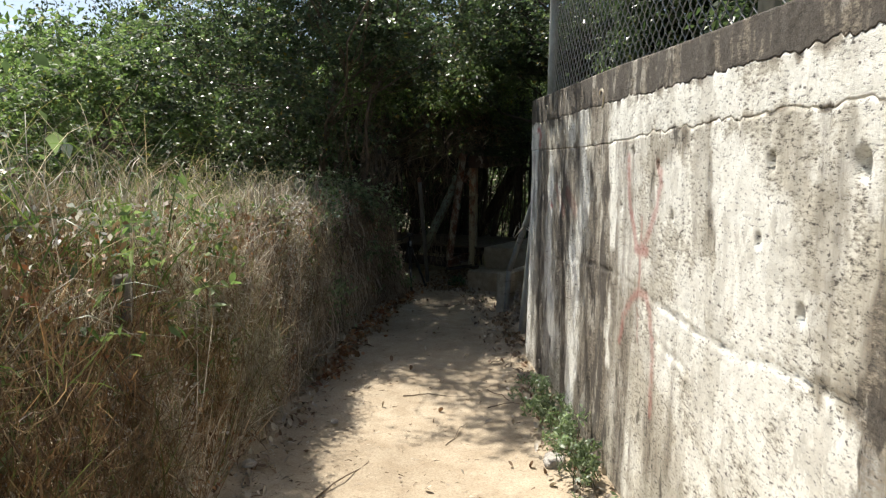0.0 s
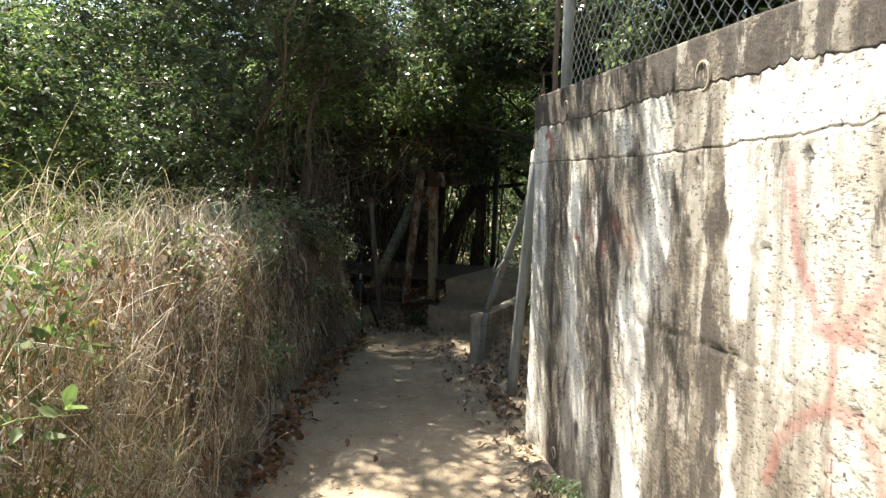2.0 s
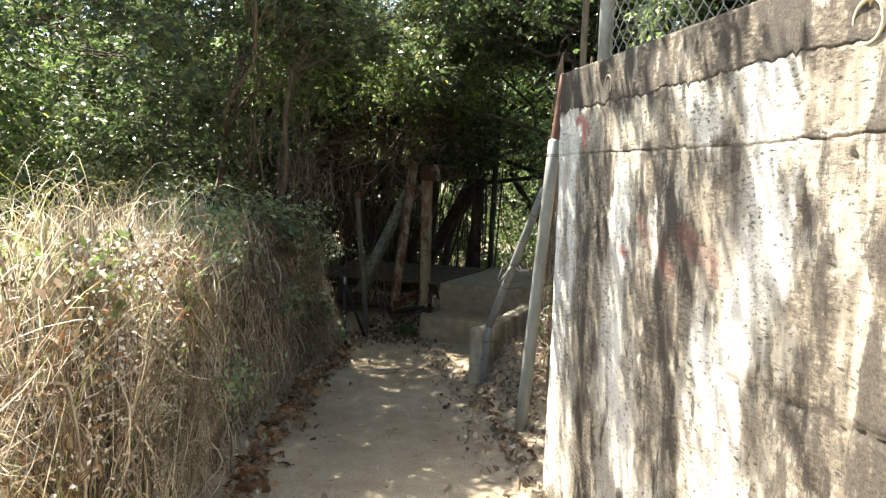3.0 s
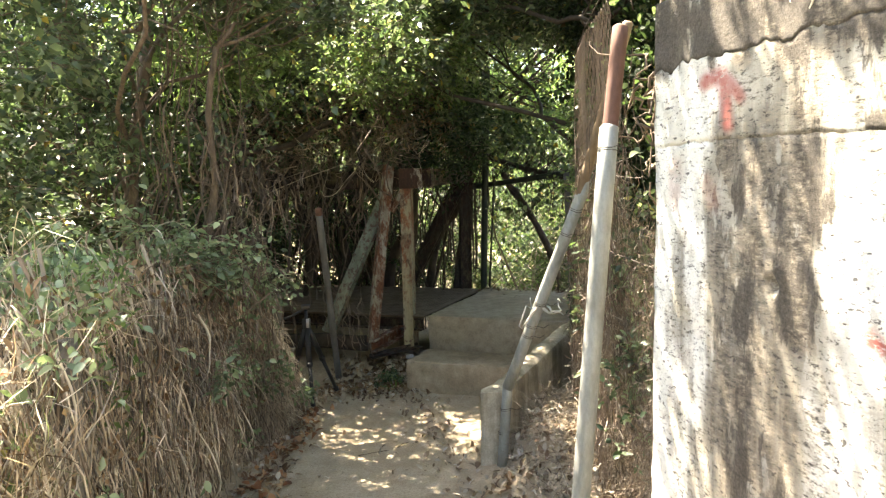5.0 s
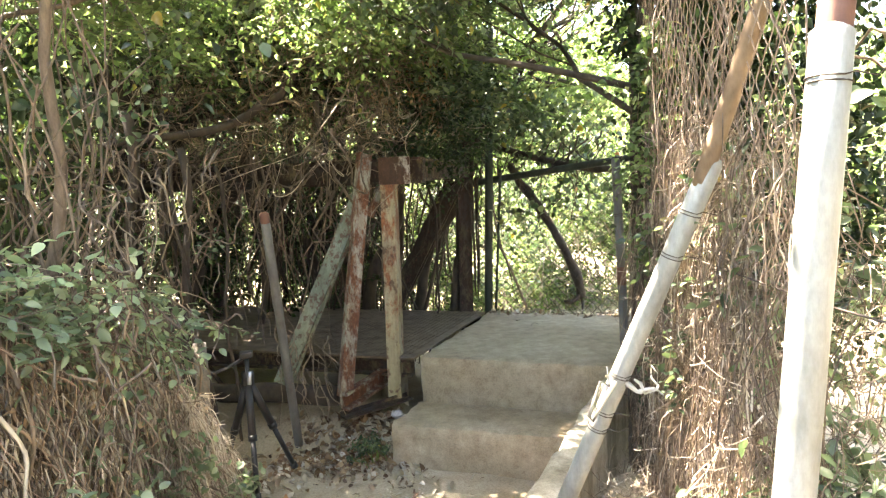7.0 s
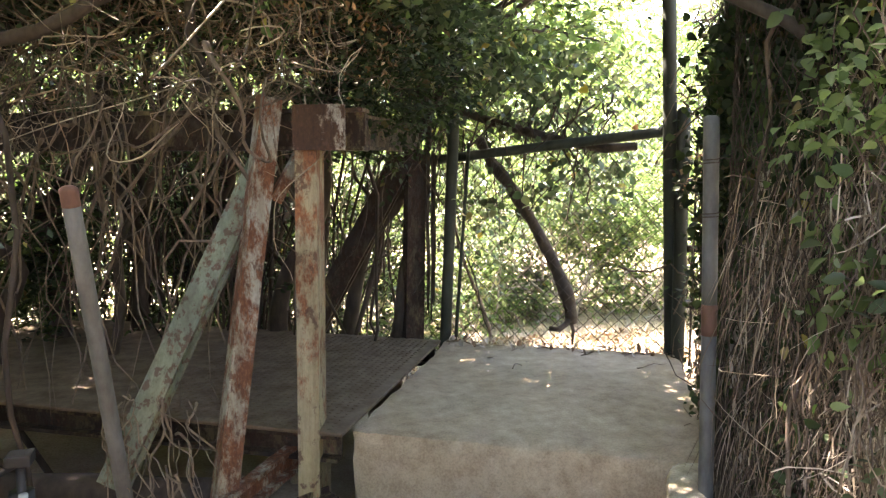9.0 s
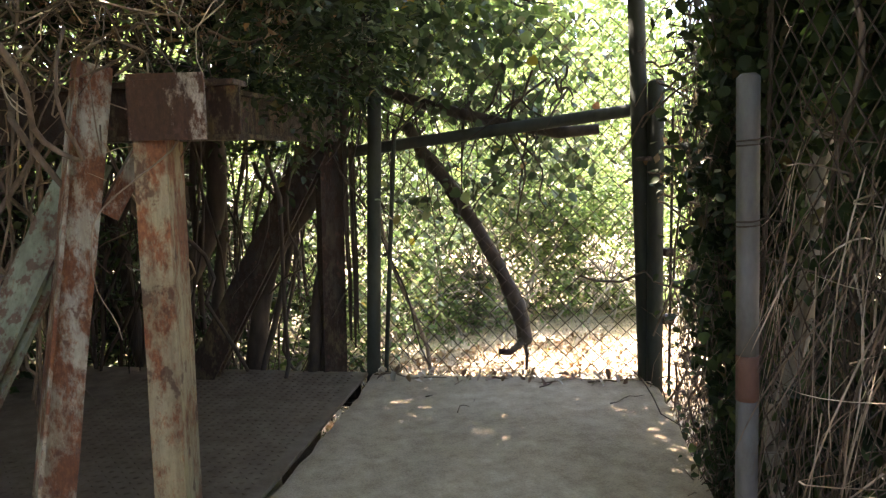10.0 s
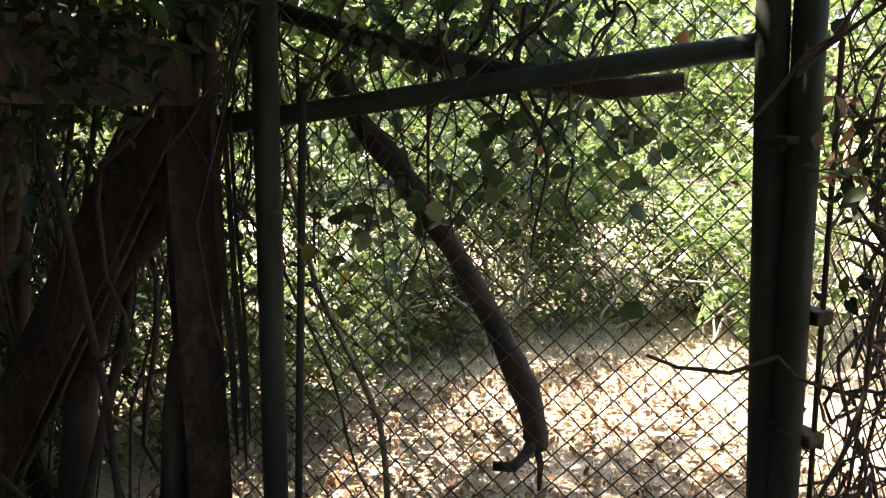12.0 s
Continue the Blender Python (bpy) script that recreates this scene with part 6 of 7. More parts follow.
tubes("broken_twig_growth", paths, radii, VINE_BARK, stems, 4, False, label="pale broken twigs", kind="stuff")
foliage("pale_foliage", clumps([((-0.66, 7.3, 1.20), (0.25, 0.4, 0.13), 7, 16), ((-0.85, 6.9, 1.27), (0.3, 0.5, 0.12), 8, 16), ((-0.72, 7.3, 2.0), (0.2, 0.3, 0.4), 6, 12), ((-0.85, 7.3, 1.9), (0.25, 0.3, 0.5), 50, 18), ((-1.15, 7.0, 1.75), (0.3, 0.35, 0.45), 50, 18)], 0.06), 0.031, LEAF_PALE, stems, ratio=0.62, broad=True, label="pale green vine leaves", kind="stuff")
foliage("vine_foliage", clumps([((-0.75, 7.4, 1.9), (0.35, 0.35, 0.6), 34, 18), ((-1.2, 7.2, 1.9), (0.5, 0.4, 0.5), 60, 22)], 0.09), 0.042, LEAF_GREEN, stems, ratio=0.7, broad=True, kind="stuff")

# vines on the side fence
sv = thing("fence_vines", "thick mat of dry vines and leaves on the side fence", "vines")
FLINE = np.array([(2.38, 9.72), (1.50, 8.38), (1.28, 7.75), (1.08, 7.05), (0.92, 6.35), (0.86, 5.75)])
fl = np.concatenate([[0], np.cumsum(np.hypot(*np.diff(FLINE, axis=0).T))])


def fence_at(s):
    return np.interp(s, fl, FLINE[:, 0]), np.interp(s, fl, FLINE[:, 1])


paths, radii = [], []
for _ in range(260):
    s = fl[1] + 0.1 + RNG.beta(1.6, 1.9) * (fl[4] - fl[1] - 0.1)
    fx, fy = fence_at(s)
    off = abs(RNG.normal(0.03, 0.10))
    top = RNG.uniform(0.3, 2.3)
    a = (fx + off, fy + RNG.normal(0, 0.05), top)
    b = (fx + off * 0.6 + RNG.normal(0.0, 0.05), fy + RNG.normal(0, 0.10), max(0.0, top - RNG.uniform(0.4, 1.4)))
    p = wander(a, b, 16, 0.07)
    p[:, 0] = np.maximum(p[:, 0], np.interp(p[:, 1], FLINE[::-1, 1], FLINE[::-1, 0]) - 0.03)
    paths.append(p)
    radii.append(np.linspace(1, 0.6, 16) * RNG.choice([0.0016, 0.0024, 0.0036, 0.007], p=[0.46, 0.38, 0.14, 0.02]))
vine_set(sv, paths, radii, VINE_MID, 60)
N = 9500
s = fl[1] + 0.15 + RNG.beta(1.4, 1.5, N) * (fl[4] - fl[1] - 0.15)
fx, fy = np.interp(s, fl, FLINE[:, 0]), np.interp(s, fl, FLINE[:, 1])
z = RNG.random(N) ** 1.4 * 1.6
b0 = np.stack([fx + np.abs(RNG.normal(0.0, 0.08, N)), fy, z], -1)
loose = (RNG.random(N) < 0.6)[:, None]
tip = b0 + np.where(loose, RNG.normal(0, 1, (N, 3)) * np.array([0.05, 0.07, 0.10]) - np.array([0, 0, 0.05]),
                    np.stack([RNG.normal(-0.01, 0.025, N), RNG.normal(0, 0.03, N), -np.abs(RNG.normal(0.24, 0.12, N))], -1))
tip[:, 2] = np.maximum(tip[:, 2], 0)
v, f = strips(b0, tip, RNG.normal(0, 0.03, (N, 3)), uni(0.002, 0.0045, N), 6)
# strands past y 8.1 take a darker bark: shade put into the colour
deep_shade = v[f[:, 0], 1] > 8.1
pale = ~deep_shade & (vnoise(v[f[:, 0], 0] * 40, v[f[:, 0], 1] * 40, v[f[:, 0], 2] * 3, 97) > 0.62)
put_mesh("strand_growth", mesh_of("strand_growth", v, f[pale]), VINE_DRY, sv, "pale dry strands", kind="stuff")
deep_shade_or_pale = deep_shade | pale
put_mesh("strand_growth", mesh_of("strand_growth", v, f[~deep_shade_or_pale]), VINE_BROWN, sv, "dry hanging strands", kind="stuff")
put_mesh("strand_growth", mesh_of("strand_growth", v, f[deep_shade]), VINE_MID, sv, "brown hanging strands in a shaded tone", kind="stuff")
N = 900
s = fl[1] + 0.02 + RNG.random(N) * (fl[3] - fl[1])
fx, fy = np.interp(s, fl, FLINE[:, 0]), np.interp(s, fl, FLINE[:, 1])
z = 0.1 + RNG.random(N) ** 1.2 * 1.35
b0 = np.stack([fx - 0.02 + np.abs(RNG.normal(0, 0.03, N)), fy, z], -1)
tip = b0 + np.stack([RNG.normal(0.0, 0.02, N), RNG.normal(0.05, 0.05, N), -uni(0.12, 0.5, N)], -1)
tip[:, 2] = np.maximum(tip[:, 2], 0.02)
v, f = strips(b0, tip, RNG.normal(0, 0.018, (N, 3)), uni(0.0018, 0.0036, N), 6)
put_mesh("wire_strand_growth", mesh_of("wire_strand_growth", v, f), VINE_BROWN, sv, "thin warm brown strands hanging along the wire", kind="stuff")
blobs = [((1.35, 6.9, 1.6), (0.25, 0.45, 0.7), 46, 20), ((1.30, 7.72, 1.5), (0.12, 0.2, 0.6), 36, 20), ((1.25, 5.9, 1.7), (0.2, 0.35, 0.5), 14, 16)]
foliage("vine_foliage", clear_way(clumps(blobs, 0.07), 0.7), 0.038, LEAF_LIGHT, sv, ratio=0.6, broad=True, label="green vine leaves", kind="stuff")
# shade on and behind the fence is put into these dark leaf masses
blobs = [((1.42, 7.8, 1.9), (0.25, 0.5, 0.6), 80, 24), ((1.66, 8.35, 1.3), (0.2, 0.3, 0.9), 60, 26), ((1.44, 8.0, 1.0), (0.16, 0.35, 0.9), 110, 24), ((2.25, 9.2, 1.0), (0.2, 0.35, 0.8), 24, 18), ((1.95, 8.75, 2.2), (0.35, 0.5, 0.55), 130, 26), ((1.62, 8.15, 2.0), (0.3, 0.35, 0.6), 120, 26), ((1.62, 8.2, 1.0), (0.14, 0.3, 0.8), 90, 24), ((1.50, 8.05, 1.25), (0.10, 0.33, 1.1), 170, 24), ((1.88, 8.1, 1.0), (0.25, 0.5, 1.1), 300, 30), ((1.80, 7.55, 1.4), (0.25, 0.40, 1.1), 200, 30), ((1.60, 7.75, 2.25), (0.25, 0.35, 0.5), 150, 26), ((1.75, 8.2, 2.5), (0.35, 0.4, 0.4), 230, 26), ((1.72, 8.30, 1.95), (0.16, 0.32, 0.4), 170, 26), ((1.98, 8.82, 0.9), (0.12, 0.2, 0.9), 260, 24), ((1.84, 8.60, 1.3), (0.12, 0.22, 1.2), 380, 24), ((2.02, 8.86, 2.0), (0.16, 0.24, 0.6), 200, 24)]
foliage("shaded_foliage", clear_way(clumps(blobs, 0.07), 0.7), 0.034, LEAF_SHADED, sv, ratio=0.7, broad=True, label="vine leaves in a shaded dark green", kind="stuff")
paths, radii = [], []
for _ in range(340):
    q = RNG.random()
    a = np.array([2.40 - 0.35 * q, 9.68 - 0.62 * q, RNG.uniform(0.3, 2.2)]) + RNG.normal(0, 0.03, 3)
    paths.append(wander(a, a + np.array([RNG.normal(0, 0.08), RNG.normal(0, 0.14), RNG.normal(-0.15, 0.25)]), 8, 0.05))
    paths[-1][:, 2] = np.maximum(paths[-1][:, 2], 0.05)
    radii.append(np.full(8, RNG.choice([0.002, 0.003, 0.005])))
tubes("wire_vine_growth", paths, radii, VINE_MID, sv, 4, False, label="thin dead vines woven through the wire", kind="stuff")
foliage("dead_foliage", clumps([((2.3, 9.45, 1.3), (0.15, 0.3, 0.7), 26, 14)], 0.06), 0.04, LEAF_DRY, sv, kind="stuff")
tubes("trunk", [wander((1.90, 8.78, -0.1), (1.82, 8.85, 2.6), 12, 0.04)], [np.linspace(0.035, 0.028, 12)], BARK_DARK, sv, 9)
pts = clumps([((1.88, 8.80, 1.1), (0.13, 0.15, 0.5), 26, 18), ((1.86, 8.80, 1.6), (0.18, 0.2, 0.8), 60, 20), ((1.75, 8.55, 1.9), (0.18, 0.25, 0.5), 40, 22)], 0.05)
N = 2600
a0 = uni(0, 6.283, N)
z = uni(0.15, 2.4, N)
b0 = np.stack([1.87 + 0.09 * np.cos(a0) * uni(0.5, 1.5, N), 8.80 + 0.09 * np.sin(a0) * uni(0.5, 1.5, N), z], -1)
v, f = strips(b0, b0 + np.stack([RNG.normal(0, 0.03, N), RNG.normal(0, 0.03, N), RNG.normal(-0.03, 0.08, N)], -1), RNG.normal(0, 0.015, (N, 3)), uni(0.002, 0.005, N), 4)
put_mesh("curled_growth", mesh_of("curled_growth", v, f), VINE_SHADED, sv, "curled dead vines on the trunk", kind="stuff")
foliage("trunk_foliage", pts, 0.034, LEAF_SHADED, sv, ratio=0.7, broad=True, kind="stuff")
foliage("pale_foliage", clumps([((1.16, 6.5, 1.25), (0.12, 0.40, 0.75), 60, 14), ((1.10, 6.2, 0.55), (0.12, 0.40, 0.4), 24, 12), ((1.3, 5.9, 1.9), (0.2, 0.3, 0.5), 40, 16)], 0.06), 0.045, LEAF_PALE, sv, ratio=0.6, broad=True, label="pale green leaves", kind="stuff")
N = 9000
q = RNG.random(N)
z = RNG.random(N) ** 1.5 * 1.3
b0 = np.stack([0.92 + 0.20 * q + np.abs(RNG.normal(0, 0.10, N)), 5.85 + 1.35 * q, z], -1)
tip = b0 + np.stack([RNG.normal(0, 0.04, N), RNG.normal(0, 0.05, N), RNG.normal(-0.03, 0.07, N)], -1)
tip[:, 2] = np.maximum(tip[:, 2], 0.0)
v, f = strips(b0, tip, RNG.normal(0, 0.015, (N, 3)), uni(0.0015, 0.0035, N), 4)
put_mesh("twig_growth", mesh_of("twig_growth", v, f), VINE_BROWN, sv, "brown dry twigs at the fence's foot", kind="stuff")
N = 3400
q = np.stack([uni(0.64, 1.25, N), uni(6.25, 7.75, N)], -1)
q = q[q[:, 0] - 0.66 - 0.57 * np.maximum(q[:, 1] - 7.15, 0) > 0]
N = len(q)
b0 = np.concatenate([q, (ground_z(q[:, 0], q[:, 1]) + RNG.random(N) ** 2 * 0.12)[:, None]], 1)
v, f = strips(b0, b0 + RNG.normal(0, 1, (N, 3)) * np.array([0.05, 0.06, 0.03]) + np.array([0, 0, 0.02]), RNG.normal(0, 0.012, (N, 3)), uni(0.002, 0.004, N), 4)
put_mesh("debris_growth", mesh_of("debris_growth", v, f), VINE_DRY, sv, "dry twigs heaped beside the kerb", kind="stuff")
spray_foliage("fresh_foliage", [((1.24, 7.62, 1.55), (0.08, 0.22, 0.24), 16, 16, 0.2), ((1.30, 7.85, 1.85), (0.1, 0.2, 0.2), 14, 16, 0.2), ((1.22, 7.0, 1.0), (0.08, 0.4, 0.6), 16, 12, 0.2)], 0.034, LEAF_LIGHT, sv, reach=0.14, each=7, broad=True, ratio=0.6, label="light green fresh leaves", kind="stuff")
spray_foliage("small_foliage", [((1.10, 6.75, 1.0), (0.10, 0.45, 0.85), 60, 14, 0.3), ((1.16, 7.3, 0.8), (0.08, 0.35, 0.7), 40, 14, 0.3), ((1.0, 6.3, 0.5), (0.08, 0.3, 0.45), 24, 12, 0.3)], 0.032, LEAF_GREEN, sv, reach=0.12, each=6, broad=True, ratio=0.6, label="small green leaves among the dry strands", kind="stuff")
# a crooked pale stem behind the corner post
tubes("pale_stem", [np.array([(1.62, 8.30, 0.0), (1.62, 8.38, 0.5), (1.62, 8.45, 0.73), (1.62, 8.46, 0.85), (1.62, 8.395, 1.04), (1.62, 8.378, 1.22), (1.62, 8.37, 1.37), (1.62, 8.352, 1.45), (1.62, 8.248, 1.586), (1.66, 8.1, 1.8)])],
      [np.array([0.035, 0.028, 0.022, 0.024, 0.022, 0.020, 0.019, 0.014, 0.010, 0.007])], PALE_BARK, sv, 9, label="crooked pale stem")

col = thing("vine_column", "dead post wrapped in dry vines beside the wall's end", "vines")
tubes("trunk", [wander((1.06, 6.02, -0.1), (1.03, 6.06, 1.95), 10, 0.02)], [np.linspace(0.04, 0.03, 10)], BARK_RED, col, 9)
paths, radii = [], []
for _ in range(60):
    a0, z0 = RNG.uniform(0, 6.28), RNG.uniform(0, 1.7)
    tt = np.linspace(0, 1, 9)
    rr = 0.048 + RNG.random() * 0.04
    an = a0 + tt * RNG.normal(0, 0.9)
    zz = z0 + tt * RNG.uniform(-0.5, 0.5)
    paths.append(np.stack([1.05 + rr * np.cos(an), 6.04 + rr * np.sin(an), np.maximum(zz, 0)], -1) + RNG.normal(0, 0.005, (9, 3)))
    radii.append(np.full(9, RNG.choice([0.002, 0.0035, 0.006])))
for _ in range(46):
    a = np.array([1.04, 6.04, 1.75]) + RNG.normal(0, 0.06, 3)
    paths.append(wander(a, a + RNG.normal(0, 0.09, 3), 8, 0.05))
    radii.append(np.linspace(0.006, 0.002, 8))
vine_set(col, paths, radii, BARK, 30)
tubes("wooden_stake", [wander((0.80, 5.66, 0.0), (0.86, 5.55, 3.0), 8, 0.012)], [np.linspace(0.02, 0.015, 8)], VINE_BARK, None, 8, label="thin pale brown wooden stake at the wall's end", category="stake")

# branches at the gate
br = thing("hanging_branch", "dead broken branch hanging on the gate fence", "branch")
pts = np.array([(1.50, 10.66, 1.62), (1.56, 10.58, 1.45), (1.66, 10.5, 1.31), (1.77, 10.42, 1.10), (1.865, 10.33, 0.88), (1.92, 10.28, 0.70), (1.945, 10.26, 0.58), (1.95, 10.26, 0.54)])
tt = np.linspace(0, 7, 43)
limb = np.stack([np.interp(tt, np.arange(8), pts[:, k]) for k in range(3)], -1)
limb = (limb[:-2] + limb[1:-1] + limb[2:]) / 3 + 0.012 * np.stack([fbm(tt[1:-1] * 1.3, k, 0, 91, 3) - 0.5 for k in range(3)], -1)
rad = np.interp(tt[1:-1], np.arange(8), [0.024, 0.034, 0.037, 0.034, 0.033, 0.040, 0.038, 0.022]) * (0.78 + 0.44 * fbm(tt[1:-1] * 3.1, 0, 0, 92, 3))
tubes("limb", [limb], [rad], BARK_DARK, br, 10)
tubes("twig", [np.array([(1.935, 10.26, 0.58), (1.90, 10.24, 0.545), (1.85, 10.23, 0.52), (1.80, 10.25, 0.525)]), np.array([(1.94, 10.26, 0.56), (1.95, 10.25, 0.50), (1.945, 10.25, 0.42)])],
      [np.array([0.02, 0.017, 0.016, 0.014]), np.array([0.012, 0.010, 0.006])], BARK_DARK, br, 7)
bough = thing("dead_bough", "dead bough lying along the gate's top rail", "branch")
tubes("limb", [np.array([(0.95, 10.9, 1.92), (1.25, 10.68, 1.80), (1.55, 10.42, 1.66), (1.80, 10.2, 1.57), (2.0, 10.03, 1.52), (2.13, 9.93, 1.53)])],
      [np.array([0.02, 0.024, 0.026, 0.025, 0.026, 0.022])], BARK_DARK, bough, 8)
tubes("twig", [wander((1.30, 10.64, 1.78), (1.38, 10.5, 1.45), 8, 0.03)], [np.linspace(0.007, 0.002, 8)], BARK_DARK, bough, 6)
tubes("twig", [wander((1.72, 10.27, 1.60), (1.86, 10.15, 1.32), 8, 0.03)], [np.linspace(0.006, 0.002, 8)], BARK_DARK, bough, 6)

tubes("dead_vine", [wander((1.42, 11.08, 1.75), (1.462, 11.05, 1.25), 6, 0.03), np.array([(1.462, 11.05, 1.25), (1.49, 11.05, 1.05), (1.522, 11.05, 0.90), (1.575, 11.05, 0.76), (1.632, 11.05, 0.63), (1.685, 11.05, 0.50), (1.735, 11.05, 0.36), (1.75, 11.05, 0.20), (1.755, 11.05, 0.0)])],
      [np.linspace(0.008, 0.010, 6), np.linspace(0.010, 0.013, 9)], VINE_BARK, None, 7, label="thin bent dead vine hanging to the ground outside the gate", category="vine")
board = thing("split_board", "split weathered board with a frayed end fixed to the rear post", "board")
for k, (dx, z0, w) in enumerate(((0.0, 0.60, 0.020), (0.022, 0.56, 0.016), (0.040, 0.64, 0.010))):
    bm = bmesh.new()
    rings = []
    for q in np.linspace(0, 1, 13):
        zz = 1.50 + (z0 - 1.50) * q
        ww = w * (1 - 0.7 * max(0.0, q - 0.85) / 0.15) * (0.85 + 0.3 * noise.noise((k * 3.1, q * 5, 0)))
        cx = 1.158 + dx + 0.008 * noise.noise((q * 3, k, 0.5))
        rings.append([bm.verts.new((cx + sx * ww * 0.5, 10.47 + 0.004 * k + sy * 0.007, zz)) for sx, sy in ((-1, -1), (1, -1), (1, 1), (-1, 1))])
    for r0, r1 in zip(rings[:-1], rings[1:]):
        for j in range(4):
            bm.faces.new((r0[j], r0[(j + 1) % 4], r1[(j + 1) % 4], r1[j]))
    bm.faces.new(rings[0][::-1])
    bm.faces.new(rings[-1])
    bmesh.ops.recalc_face_normals(bm, faces=bm.faces)
    part("splinter", bm, BARK_DARK, board)

gv = thing("gate_vines", "heart-leaved creeper trailing over the gate", "vines")
paths, radii = [], []
for _ in range(95):
    s = RNG.uniform(0, 1)
    a = np.array([1.05, 10.75, 1.65]) + np.array([1.05, -0.7, 0.1]) * s ** 1.5 + RNG.normal(0, 0.1, 3)
    b = a + np.array([RNG.normal(0, 0.22), RNG.normal(0, 0.1), -RNG.uniform(0.2, 1.25) * (1 - s * 0.6)])
    b[2] = max(b[2], 0.15)
    paths.append(wander(a, b, 14, 0.035))
    radii.append(np.linspace(1, 0.5, 14) * RNG.choice([0.002, 0.0035, 0.006]))
vine_set(gv, paths, radii, BARK_DARK, 30, 5, "creeper_stem", "fine_creeper_growth")
blobs = [((1.75, 10.35, 1.85), (0.6, 0.35, 0.35), 55, 18), ((1.95, 10.25, 1.4), (0.3, 0.25, 0.25), 20, 12), ((1.55, 10.5, 1.25), (0.3, 0.25, 0.3), 14, 10), ((1.3, 10.7, 2.1), (0.6, 0.4, 0.4), 60, 20)]
foliage("creeper_foliage", clumps(blobs, 0.09), 0.046, LEAF_GREEN, gv, ratio=0.8, broad=True, kind="stuff")

# sunlit scrub outside the gate and all round
scrub = [
    ("sunlit scrub beyond the gate", [((1.1, 12.2, 0.45), (0.6, 0.45, 0.55), 110, 28), ((2.0, 12.55, 0.5), (0.7, 0.4, 0.6), 130, 28), ((3.0, 12.9, 0.6), (0.8, 0.5, 0.75), 190, 28), ((4.1, 13.0, 0.6), (0.8, 0.5, 0.75), 210, 28), ((5.0, 12.6, 0.6), (0.6, 0.5, 0.7), 120, 28), ((2.6, 13.2, 0.8), (1.4, 0.7, 1.0), 170, 34), ((1.0, 13.0, 0.9), (1.2, 0.8, 1.1), 170, 34), ((4.2, 13.9, 1.0), (1.3, 0.8, 1.3), 170, 34)], LEAF_BUSH, 0.055),
    ("shaded green scrub beyond the gate", [((2.9, 13.1, 1.2), (1.2, 0.5, 1.2), 240, 30)], LEAF_GREEN, 0.055),
    ("tall pale scrub in full sun", [((1.8, 15.2, 1.8), (2.2, 1.2, 1.9), 260, 34), ((5.0, 15.5, 2.0), (2.4, 1.3, 2.0), 260, 34), ((7.2, 13.2, 1.6), (1.6, 1.6, 1.9), 220, 34)], LEAF_BUSH, 0.075),
    ("leafy green scrub close behind the deck", [((-1.1, 12.4, 1.2), (1.7, 0.5, 1.3), 420, 30), ((-3.0, 11.0, 1.2), (0.8, 1.3, 1.3), 300, 30), ((0.4, 12.2, 1.0), (0.7, 0.4, 1.0), 130, 30)], LEAF_GREEN, 0.06),
    ("scrub on the far side of the deck", [((-0.4, 13.4, 1.0), (1.6, 0.9, 1.2), 220, 36), ((-3.2, 13.6, 1.4), (2.0, 1.2, 1.8), 220, 36)], LEAF_BUSH, 0.06),
    ("leafy scrub behind the wall's fence", [((2.6, 4.0, 2.6), (1.0, 1.8, 1.5), 800, 38), ((3.0, 1.0, 2.6), (1.1, 2.0, 1.4), 500, 36), ((2.2, 6.0, 3.0), (0.8, 0.9, 0.9), 420, 38)], LEAF_GREEN, 0.065),
    ("leafy scrub outside the side fence", [((5.0, 9.5, 1.4), (1.2, 1.8, 1.6), 240, 34), ((4.5, 11.8, 0.7), (0.8, 0.7, 0.7), 60, 30)], LEAF_BUSH, 0.07),
]
for lab, blobs, m, size in scrub:
    t = thing("bush", lab, "bush")
    paths, radii = [], []
    for c, r, k, kk in blobs:
        for _ in range(26):
            a = np.array([c[0] + RNG.normal(0, r[0] * 0.4), c[1] + RNG.normal(0, r[1] * 0.4), 0.0])
            e = np.asarray(c) + in_ball(1, 0.5)[0] * np.asarray(r)
            paths.append(wander(a, e, 8, 0.12))
            radii.append(np.linspace(0.011, 0.003, 8))
    tubes("stem_growth", paths, radii, PALE_BARK, t, 4, False, kind="stuff")
    spray_foliage("foliage", [(c, r, int(k * 1.45), kk, 0.41) for c, r, k, kk in blobs], size, m, t, reach=0.3, kind="stuff")
# woods that close the distance
blobs = []
for k in range(46):
    a = k / 46 * 2 * math.pi
    rad = RNG.uniform(17, 25)
    blobs.append(((rad * math.cos(a), 6 + rad * math.sin(a), RNG.uniform(2.0, 4.2)), (2.8, 2.8, RNG.uniform(2.6, 4.0)), 300, 22))
foliage("far_woods", clumps(blobs, 0.45), 0.26, LEAF_BUSH, None, label="distant pale green woods", category="woods", kind="stuff")
blobs = [((-4.5 - 1.2 * math.sin(k), -4 + k * 1.9, 1.3), (1.4, 1.4, 1.3), 110, 26) for k in range(5)] + [((-1 + k * 2.2, -6.5, 1.6), (1.5, 1.2, 1.8), 110, 26) for k in range(4)]
foliage("rear_scrub", clumps(blobs, 0.22), 0.10, LEAF_GREEN, None, label="green bushes behind the start of the way", category="bushes", kind="stuff")

